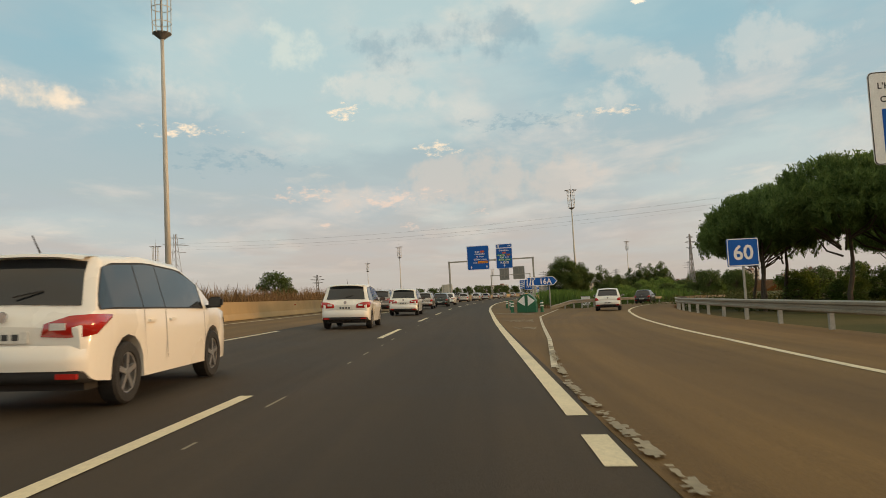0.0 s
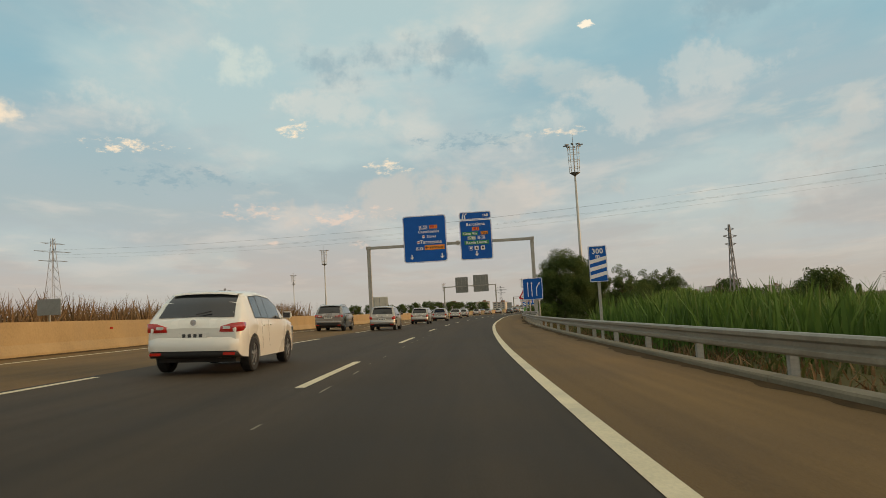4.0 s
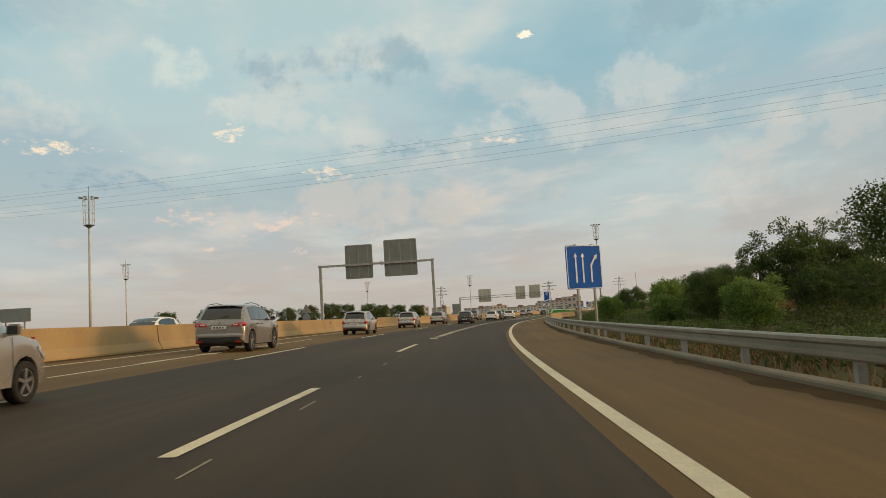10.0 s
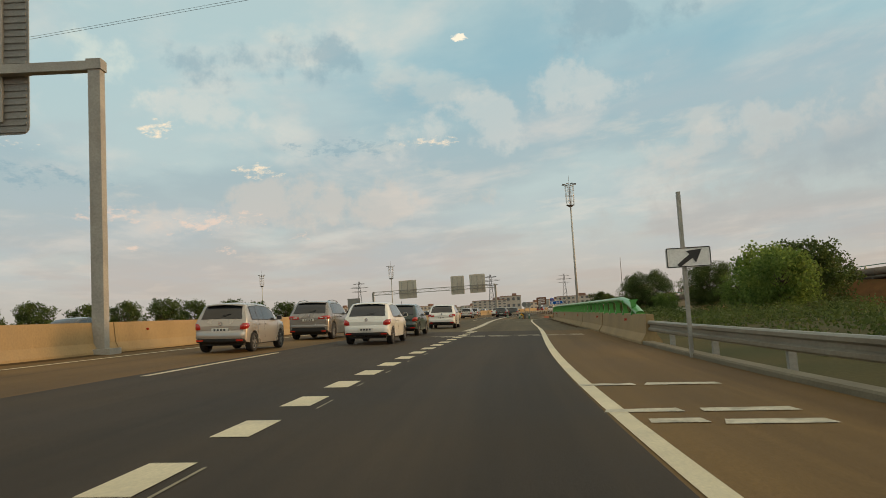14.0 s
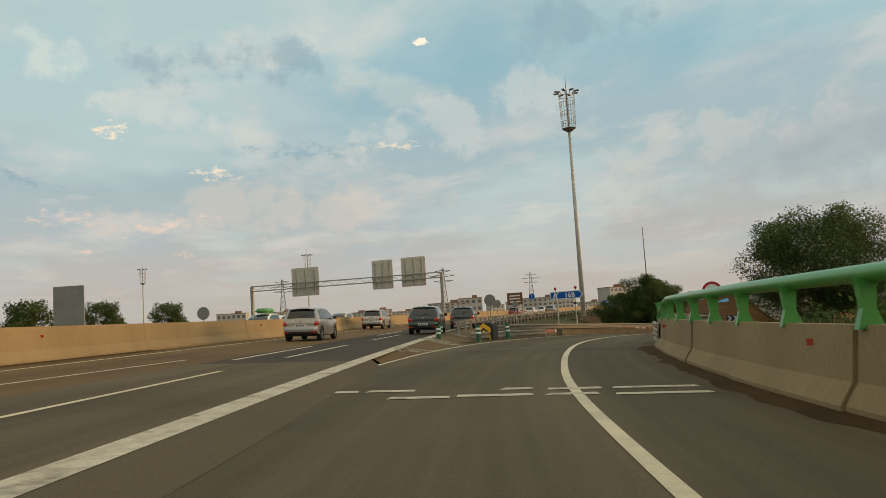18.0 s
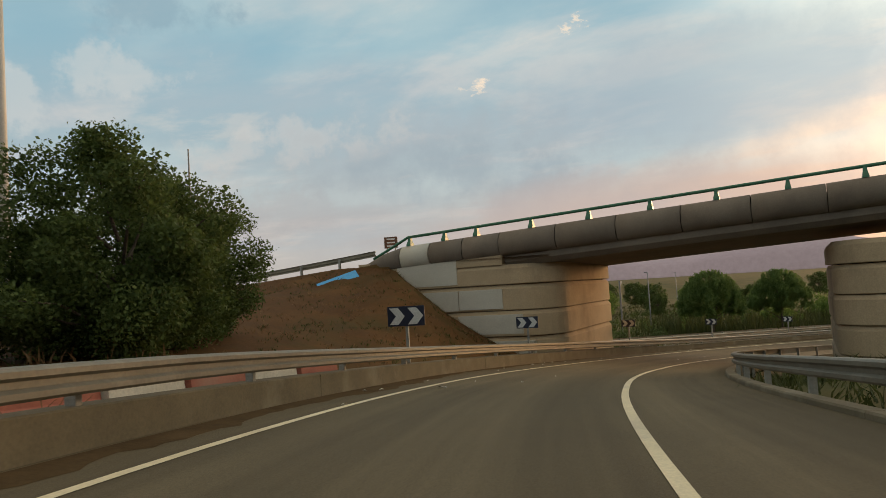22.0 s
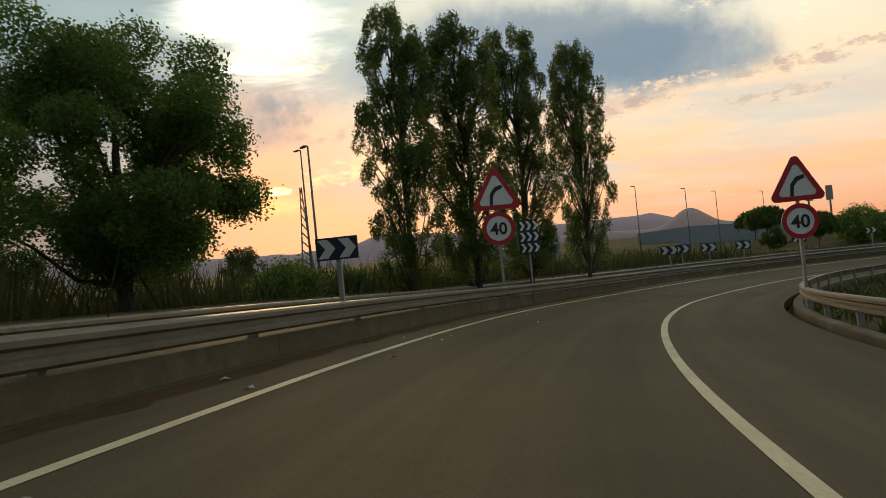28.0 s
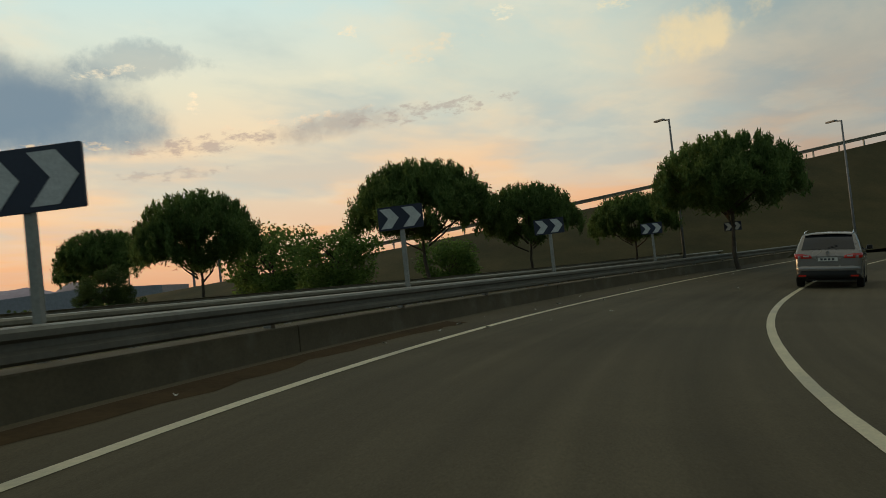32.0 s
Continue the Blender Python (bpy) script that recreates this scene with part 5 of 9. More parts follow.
lettering("Ronda Litoral", 0.40, WHITE, b, 12.3, 8.48, Y - 0.022)
for x, m1, m2 in ((11.6, BLUE, WHITE), (12.25, WHITE, BLACK), (12.95, WHITE, BLACK)):
    b = panel(p, 0.46, 0.46, x, 7.98, m1, WHITE, r=0.04, rim=0.03, t=0.0, name="badge", y=Y + 0.012)
    flat_part("symbol", [(-0.12, -0.1), (0.12, -0.1), (0.08, 0.12), (-0.08, 0.12)], m2, b, Y - 0.02, Y - 0.008, x, 7.98)
flat_part("arrow", arrow_pts("down"), WHITE, p, Y, Y + 0.012, 12.25, 7.35)


def sign_back(g, x, z, w, h, mat=SIGN_BACK, ribs=24, n=3, y=0.25):
    p = flat_part("panel", rrect(w, h, 0.25), mat, g, y, y + 0.05, x, z)
    for i in range(ribs):
        bm = bmesh.new()
        zz = z - h / 2 + h * (i + 0.5) / ribs
        box(bm, x, y - 0.02, zz, w * 0.97, 0.04, h / ribs * 0.45)
        part("rib", bm, mat, p)
    for i in range(n):
        bm = bmesh.new()
        box(bm, x - w / 2 + w * (i + 0.5) / n, y - 0.10, z, 0.10, 0.12, h * 0.86)
        part("stiffener", bm, STEEL_DULL, p)
    return p


g2 = thing("sign_gantry", pose(29.45, 321.3, 0.42, 0, 0, -13.5), "grey steel gantry of the opposite lanes with two sign backs", "sign gantry")
gantry_frame(g2, 16.9, 9.3)
sign_back(g2, 12.15, 10.0, 4.95, 5.5)
sign_back(g2, 5.85, 9.75, 4.15, 5.1)
g3 = thing("sign_gantry", pose(87.6, 505.7, 0.55, 0, 0, -32.7), "long lattice gantry with three pale sign backs", "sign gantry")
for x in (0, 36.6):
    bm = bmesh.new()
    box(bm, x, 0, 3.9, 0.5, 0.5, 8.4)
    part("post", bm, STEEL_DULL, g3)
for zz, yy in ((7.3, -0.4), (8.2, -0.4), (7.3, 0.4), (8.2, 0.4)):
    bm = bmesh.new()
    box(bm, 18.3, yy, zz, 36.6, 0.14, 0.14)
    part("chord", bm, STEEL_DULL, g3)
for i in range(24):
    bm = bmesh.new()
    tube(bm, (i * 1.525, -0.4, 7.3 if i % 2 else 8.2), ((i + 1) * 1.525, -0.4, 8.2 if i % 2 else 7.3), 0.05, seg=5)
    part("brace", bm, STEEL_DULL, g3)
sign_back(g3, 10.6, 8.4, 5.4, 5.2, SIGN_BACK_PALE, 6, 3, 0.5)
sign_back(g3, 25.6, 8.6, 3.9, 5.2, SIGN_BACK_PALE, 6, 3, 0.5)
sign_back(g3, 31.4, 8.7, 4.5, 5.2, SIGN_BACK_PALE, 6, 3, 0.5)

# square advisory sign, exit arrows
s = road_sign("speed_sign", 12.6, 28.72, -0.3, -3, "square blue advisory speed sign on a steel post")
panel(s, 1.24, 1.10, 0, 2.55, BLUE, r=0.06, rim=0.035)
lettering("60", 0.80, WHITE, s, 0, 2.27, -0.035, spacing=1.0)
legs(s, (0,), -0.5, 2.4, 0.045)


def exit_arrow(x0, y0, x1, y1, ztop, h, txt, base, lamps=False):
    w = math.hypot(x1 - x0, y1 - y0)
    yaw = math.degrees(math.atan2(y1 - y0, x1 - x0))
    s = thing("exit_sign", pose(x0, y0, 0, 0, 0, yaw), "blue arrow-shaped exit sign with white lettering on two posts", "road sign", "exit arrow signs")
    k = h / 2
    z = ztop - k
    pts = [(0, -k), (w - k, -k), (w, 0), (w - k, k), (0, k)]
    flat_part("panel", pts, BLUE, s, -0.02, 0.05, 0, z)
    bm = bmesh.new()
    inn = [(0.05, -k + 0.05), (w - k - 0.02, -k + 0.05), (w - 0.07, 0), (w - k - 0.02, k - 0.05), (0.05, k - 0.05)]
    ringslab(bm, pts, inn, -0.028, -0.018, 0, z)
    part("border", bm, WHITE, s)
    exit_symbol(s, w * 0.17, z, h * 0.82)
    lettering(txt, h * 0.86, WHITE, s, w * 0.60, z - h * 0.31, -0.035)
    legs(s, (w * 0.18, w * 0.74), base - 0.5, ztop - 0.05, 0.05)
    if lamps:
        for x in (w * 0.16, w * 0.78):
            bm = bmesh.new()
            bmesh.ops.create_uvsphere(bm, u_segments=14, v_segments=8, radius=0.11, matrix=Matrix.Translation((x, 0, ztop + 0.22)) @ Matrix.Diagonal((1, 0.5, 1, 1)))
            part("warning_lamp", bm, SIGN_RED, s, "round dark red warning lamp", True)
            legs(s, (x,), ztop - 0.05, ztop + 0.15, 0.025)
        bm = bmesh.new()
        box(bm, w * 0.74, 0.05, ztop - h - 0.35, 0.22, 0.16, 0.18)
        part("lamp_box", bm, BLACK, s)


exit_arrow(9.05, 64.7, 11.85, 65.4, 2.50, 0.78, "16A", -0.4)
exit_arrow(103.26, 414.22, 104.98, 412.30, 2.33, 0.58, "16B", -1.0, True)


def distance_board(x, y, z, yaw, txt, bars, w=0.62, h=1.25, base=-0.6):
    s = road_sign("distance_board", x, y, 0, yaw, "narrow blue exit countdown board with white slanting bars", "road sign", "exit countdown boards")
    panel(s, w, h, 0, z, BLUE, r=0.03, rim=0.018)
    lettering(txt, 0.25, WHITE, s, 0, z + h / 2 - 0.27, -0.035)
    lettering("m", 0.2, WHITE, s, 0, z + h / 2 - 0.42, -0.035)
    for i in range(bars):
        zb = z - h / 2 + 0.10 + i * 0.26
        flat_part("bar", [(-w / 2 + 0.02, zb), (w / 2 - 0.02, zb + 0.14), (w / 2 - 0.02, zb + 0.27), (-w / 2 + 0.02, zb + 0.13)], WHITE, s, -0.034, -0.02)
    legs(s, (0,), base - 0.4, z + 0.1, 0.055)


distance_board(13.9, 104.68, 2.45, -9, "300", 3)
distance_board(30.62, 198.88, 2.2, -12, "200", 2)
distance_board(54.57, 290.77, 2.7, -18, "100", 1)


def lane_board(x0, y0, x1, y1, zb, zt):
    w = math.hypot(x1 - x0, y1 - y0)
    yaw = math.degrees(math.atan2(y1 - y0, x1 - x0))
    s = thing("lane_sign", pose((x0 + x1) / 2, (y0 + y1) / 2, 0, 0, 0, yaw), "large square blue lane sign with three white arrows on two posts", "road sign", "lane arrow signs")
    h = zt - zb
    z = (zt + zb) / 2
    panel(s, w, h, 0, z, BLUE, r=0.12, rim=0.04)
    k = h * 0.34
    for dx, kind in ((-0.24, "up"), (-0.04, "up"), (0.26, "turn")):
        flat_part("arrow", [(a * k * 0.85 + dx * w, b * k) for a, b in arrow_pts(kind)], WHITE, s, -0.034, -0.02, 0, z - 0.03)
    legs(s, (-w * 0.2, w * 0.28), -1.0, zt + 0.06, 0.055)


lane_board(20.36, 149.3, 22.0, 148.15, 1.92, 3.95)
lane_board(40.88, 245.05, 42.98, 245.6, 2.08, 4.36)

# bump warning triangle with its plate
s = road_sign("warning_sign", 23.42, 162.85, 0, -10, "red-edged warning triangle with a bump over a worded plate")


def triangle(parent, x, z, side, y=0.0):
    h = side * 0.866

    def tri_pts(k):
        r = h * 2 / 3 * k
        out = []
        for a in (90, 210, 330):
            for d in (-7, 0, 7):
                q = radians(a + d * 1.0)
                rr = r * (0.965 if d else 1.0)
                out.append((rr * math.cos(q), rr * math.sin(q)))
        return out
    p = flat_part("panel", tri_pts(1.0), WHITE, parent, y - 0.02, y + 0.03, x, z)
    bm = bmesh.new()
    ringslab(bm, tri_pts(1.0), tri_pts(0.70), y - 0.030, y - 0.018, x, z)
    part("border", bm, SIGN_RED, p)
    return p


p = triangle(s, 0, 2.72, 1.52)
flat_part("symbol", [(-0.38, -0.15), (0.38, -0.15), (0.38, -0.08), (0.26, -0.05), (0.18, 0.06), (0.08, 0.13), (-0.08, 0.13), (-0.18, 0.06), (-0.26, -0.05), (-0.38, -0.08)], BLACK, p, -0.034, -0.02, 0, 2.64)
b = panel(s, 1.36, 0.28, 0, 2.04, WHITE, SIGN_RED, r=0.03, rim=0.02)
lettering("BANDAS SONORAS", 0.135, BLACK, b, 0, 1.995, -0.035)
legs(s, (0,), -1, 2.6, 0.05)


def disc(r, n=28):
    return [(r * math.cos(a), r * math.sin(a)) for a in np.linspace(0, 2 * math.pi, n + 1)[:-1]]


def speed_disc(parent, x, z, r, txt):
    p = flat_part("panel", disc(r), WHITE, parent, -0.02, 0.02, x, z)
    bm = bmesh.new()
    ringslab(bm, disc(r), disc(r * 0.74), -0.030, -0.018, x, z)
    part("border", bm, SIGN_RED, p)
    lettering(txt, r * 1.02, BLACK, p, x, z - r * 0.36, -0.034, spacing=1.0)


s = road_sign("speed_sign", 106.22, 399.38, 0, -45, "round red-edged speed limit sign on a post")
speed_disc(s, 0, 1.49, 0.57, "60")
legs(s, (0,), -1.4, 1.5, 0.05)
s2 = road_sign("arrow_plate", 59.12, 305.55, 0, -19, "small white plate with black arrow on a tall post")
panel(s2, 0.92, 0.42, 0.08, 1.95, WHITE, BLACK, r=0.04, rim=0.018)
flat_part("arrow", [(-0.25, -0.15), (-0.19, -0.20), (0.08, -0.02), (0.14, -0.12), (0.28, 0.16), (-0.05, 0.13), (0.02, 0.06)], BLACK, s2, -0.034, -0.02, 0.08, 1.95)
legs(s2, (0,), -0.7, 3.35, 0.045)

# cut-off white and blue direction sign near the start
s = road_sign("direction_sign", 26.6, 42.0, 0, -8, "tall white direction sign with a blue panel and dark lettering")
panel(s, 3.4, 5.5, 1.7, 10.2, WHITE, BLACK, r=0.3, rim=0.06)
lettering("L'H", 0.5, BLACK, s, 0.5, 11.95, -0.035, align="LEFT")
lettering("CO", 0.5, BLACK, s, 0.6, 11.15, -0.035, align="LEFT")
b = panel(s, 2.4, 2.9, 1.85, 9.3, BLUE, None, r=0.05, t=0.0, name="badge", y=-0.01)
legs(s, (3.0,), -1, 12, 0.2)

# chevron boards along the bend
def chevron_board(m, w=0.84, h=0.42, n=2, post=1.9, label="small dark chevron board with pale arrows on a steel post", back=NAVY, ink=CHEV_WHITE, border=True, group="chevron boards"):
    s = thing("chevron_board", m, label, "chevron board", group)
    p = flat_part("panel", rrect(w, h, 0.02), back, s, -0.012, 0.02, 0, post - h / 2)
    cw = w / n
    for i in range(n):
        x0 = -w / 2 + cw * i + cw * 0.10
        a = cw * 0.48
        pts = [(x0, h * 0.42), (x0 + a, h * 0.42), (x0 + a + cw * 0.36, 0), (x0 + a, -h * 0.42), (x0, -h * 0.42), (x0 + cw * 0.36, 0)]
        flat_part("arrow", pts, ink, p, -0.018, -0.010, 0, post - h / 2)
    bm = bmesh.new()
    box(bm, 0, 0.05, (post - 1.2) / 2 - 0.02, 0.09, 0.07, post + 1.0)
    part("post", bm, STEEL_DULL, s)
    return s


for s_, o in ((452.2, 5.3), (464.4, 5.3), (477.5, 5.3), (490.0, 5.3), (502.6, 5.3), (515.0, 4.7), (529.5, 4.85)):
    p = RAMP.at(s_, o)
    k = 1.35 if s_ < 460 else 1.2 if s_ < 470 else 1.0
    chevron_board(pose(p.x, p.y, p.z, 0, 0, RAMP.yaw(s_ - 16) - 12), 0.9 * k, 0.45 * k, post=1.95 + 0.35 * (k - 1))
for s_, o in ((565.4, 5.3), (568.4, 5.9), (571.6, 5.6), (575.8, 5.3), (582.3, 5.0), (590.8, 5.3), (599.4, 5.3), (610.0, 5.3), (621, 5.3)):
    p = RAMP.at(s_, o)
    chevron_board(pose(p.x, p.y, p.z, 0, 0, RAMP.yaw(s_ - 18) - 14), 1.2 if s_ < 583 else 1.0, 0.6 if s_ < 583 else 0.5, post=2.12 if s_ < 580 else 2.3 if s_ < 586 else 2.38)

# paired bend and speed signs, and the tall zigzag board
def bend_sign(x, y, zc, yaw, base, k=1.0):
    s = road_sign("bend_sign", x, y, 0, yaw, "red-edged bend warning triangle above a round speed limit", "road sign", "bend speed signs")
    p = triangle(s, 0, zc + 0.93 * k, 1.25 * k)
    pts = [(-0.17, -0.22), (-0.09, -0.22), (-0.07, 0.0), (0.02, 0.12), (0.17, 0.18), (0.17, 0.27), (-0.02, 0.22), (-0.14, 0.06)]
    flat_part("symbol", [(a * k * 1.1, b * k * 1.1) for a, b in pts], BLACK, p, -0.034, -0.02, 0, zc + 0.88 * k)
    speed_disc(s, 0, zc, 0.45 * k, "40")
    legs(s, (0,), base, zc + 1.3 * k, 0.05)


bend_sign(216.0, 409.68, -5.45, -105, -9.5, 1.28)
bend_sign(210.1, 402.4, -6.22, -112, -10.0, 1.16)
s = road_sign("zigzag_board", 218.7, 407.6, 0, -112, "tall dark board with white zigzag chevrons on a post", "chevron board")
flat_part("panel", rrect(0.75, 1.3, 0.03), NAVY, s, -0.012, 0.03, 0, -5.78)
for i in range(3):
    z = -5.78 - 0.65 + 0.22 + i * 0.43
    for j in range(3):
        x = -0.31 + j * 0.25
        flat_part("arrow", [(x, z + 0.17), (x + 0.11, z + 0.17), (x + 0.22, z), (x + 0.11, z - 0.17), (x, z - 0.17), (x + 0.11, z)], WHITE, s, -0.02, -0.01)
legs(s, (0,), -10, -6.2, 0.05)

# small cabinet behind the first gore
s = thing("utility_cabinet", pose(17.6, 80.6, -0.75, 0, 0, -10), "small white metal utility cabinet on a concrete foot", "cabinet")
bm = bmesh.new()
box(bm, 0, 0, 0.72, 0.95, 0.45, 0.95)
bmesh.ops.bevel(bm, geom=bm.edges[:], offset=0.02, segments=2, affect="EDGES")
part("body", bm, WHITE, s)
for x in (-0.235, 0.235):
    bm = bmesh.new()
    box(bm, x, -0.235, 0.70, 0.43, 0.02, 0.82)
    door = part("door", bm, WHITE, s)
    bm = bmesh.new()
    box(bm, x * 0.25, -0.255, 0.72, 0.025, 0.03, 0.12)
    part("handle", bm, STEEL_DULL, door)
bm = bmesh.new()
box(bm, 0, 0, 1.215, 1.05, 0.55, 0.05)
part("roof", bm, STEEL_DULL, s)
bm = bmesh.new()
box(bm, 0, 0, 0.0, 1.05, 0.55, 0.5)
part("foot", bm, CONCRETE_GREY, s)

# gore: green crash cushion, marker posts, yellow and black arrow board
BIN_GREEN = material("green_plastic", (0.008, 0.10, 0.045), (0.014, 0.14, 0.065), 0.45, scale=1.5, fine=20, bump=0.04, stain=0.25, coat=0.1)
s = thing("crash_cushion", pose(6.52, 47.4, -0.14, 0, 0, -22), "dark green plastic gore cushion with two white triangles", "crash cushion")
bm = bmesh.new()
prof = [(-0.63, 0), (0.63, 0), (0.60, 0.78), (0.36, 1.06), (0.14, 1.20), (-0.14, 1.20), (-0.36, 1.06), (-0.60, 0.78)]
slab(bm, prof, -0.05, 0.45)
bmesh.ops.bevel(bm, geom=bm.edges[:], offset=0.02, segments=2, affect="EDGES")
part("body", bm, BIN_GREEN, s)
for k in (-1, 1):
    flat_part("marking", [(k * 0.57, 0.74), (k * 0.11, 1.10), (k * 0.09, 0.42)], WHITE, s, -0.065, -0.045)
bm = bmesh.new()
box(bm, 0, -0.06, 0.59, 0.14, 0.08, 1.14)
part("rib", bm, BIN_GREEN, s)


def marker_post(m):
    s = thing("marker_post", m, "green flexible marker post with white reflective bands", "marker post", "gore marker posts")
    bm = bmesh.new()
    bmesh.ops.create_cone(bm, cap_ends=True, segments=18, radius1=0.105, radius2=0.10, depth=0.75, matrix=Matrix.Translation((0, 0, 0.375)))
    bmesh.ops.create_cone(bm, cap_ends=True, segments=18, radius1=0.14, radius2=0.12, depth=0.05, matrix=Matrix.Translation((0, 0, 0.02)))
    part("body", bm, BIN_GREEN, s)
    for z in (0.42, 0.60):
        bm = bmesh.new()
        bmesh.ops.create_cone(bm, cap_ends=False, segments=18, radius1=0.108, radius2=0.107, depth=0.085, matrix=Matrix.Translation((0, 0, z)))
        part("band", bm, WHITE, s)
    return s


mp = marker_post(pose(5.62, 47.6, -0.1))
for x, y, z in ((7.5, 47.4, -0.15), (6.43, 55.4, -0.12), (7.05, 63.5, -0.1), (87.83, 394.4, -0.12), (89.5, 399.2, -0.12), (89.3, 393.4, -0.2), (92.15, 396.9, -0.28), (8.2, 56.0, -0.2)):
    copy_thing(mp, pose(x, y, z))
s = thing("arrow_board", pose(90.85, 396.7, -0.3, 0, 0, -38), "yellow and black upward arrow board on the gore rail end", "chevron board")
flat_part("panel", rrect(0.72, 0.82, 0.03), BLACK, s, -0.02, 0.05, 0, 0.48)
for z in (0.18, 0.52):
    flat_part("arrow", [(-0.34, z - 0.13), (0, z + 0.13), (0.34, z - 0.13), (0.34, z + 0.10), (0, z + 0.36), (-0.34, z + 0.10)], YELLOW, s, -0.03, -0.018, 0, 0.0)
bm = bmesh.new()
box(bm, 0, 0.5, 0.42, 0.85, 0.9, 0.8)
part("end_terminal", bm, BLACK, s, "black rubber rail end")

# ---- overpass ----
BO = Vector((141.2, 426.6, 0))
BU = Vector((0.235, -0.972, 0)).normalized()     # along the deck, across the slip road
BV = Vector((0.972, 0.235, 0)).normalized()      # into the bridge's depth
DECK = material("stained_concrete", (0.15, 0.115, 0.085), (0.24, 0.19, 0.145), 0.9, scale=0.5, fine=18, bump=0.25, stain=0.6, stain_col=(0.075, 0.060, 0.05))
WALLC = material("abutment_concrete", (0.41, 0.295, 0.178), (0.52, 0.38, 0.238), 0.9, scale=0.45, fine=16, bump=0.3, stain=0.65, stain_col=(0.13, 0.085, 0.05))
PALE = material("pale_concrete_paint", (0.52, 0.47, 0.38), (0.60, 0.55, 0.46), 0.8, scale=0.6, fine=20, bump=0.1, stain=0.25)


def bp(u, v, z):
    return BO + BU * u + BV * v + Vector((0, 0, z))


def rise(u):
    return 0.052 * u


overpass = thing("overpass", None, "concrete overpass with rounded parapet and banded abutments", "bridge", "", "structure")


def along(name, u0, u1, shape, mat, step=1.0, smooth=False, label="", parent=overpass):
    n = max(1, int((u1 - u0) / step))
    rows = [[bp(u0 + (u1 - u0) * i / n, v, z + rise(u0 + (u1 - u0) * i / n)) for v, z in shape] for i in range(n + 1)]
    vv, ff = skin(rows, closed=True)
    return mesh_ob(name, vv, ff, mat, parent, smooth, label)


ROUND = [(0.42 + 0.62 * math.cos(a) * 0.95, 2.02 + 0.62 * math.sin(a)) for a in np.linspace(0, 2 * math.pi, 17)[:-1]]
JOINTS = [-8.3, -6.6, -4.7, -2.7] + [0.2 + 2.9 * k for k in range(15)]
for i, (a, b) in enumerate(zip(JOINTS[:-1], JOINTS[1:])):
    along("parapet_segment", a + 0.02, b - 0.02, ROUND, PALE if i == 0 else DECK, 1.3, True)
# tapered nose of the parapet
nose = [(0.42 + 0.20 * math.cos(a), 1.62 + 0.22 * math.sin(a)) for a in np.linspace(0, 2 * math.pi, 17)[:-1]]
rows = [[bp(-8.32, v, z + rise(-8.32)) for v, z in ROUND], [bp(-9.5, 0.42 + (v - 0.42) * 0.8, 1.9 + (z - 2.02) * 0.8 + rise(-9.5)) for v, z in ROUND], [bp(-11.0, v, z + rise(-11.0)) for v, z in nose]]
vv, ff = skin(rows, closed=True)
mesh_ob("parapet_segment", vv, ff, DECK, overpass, True)
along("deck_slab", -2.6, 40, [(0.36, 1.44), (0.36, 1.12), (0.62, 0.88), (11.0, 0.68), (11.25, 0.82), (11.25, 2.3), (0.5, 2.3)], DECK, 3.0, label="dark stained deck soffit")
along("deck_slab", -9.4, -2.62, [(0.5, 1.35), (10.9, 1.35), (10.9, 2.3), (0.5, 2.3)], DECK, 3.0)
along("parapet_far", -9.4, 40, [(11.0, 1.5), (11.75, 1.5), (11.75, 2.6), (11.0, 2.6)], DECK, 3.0)


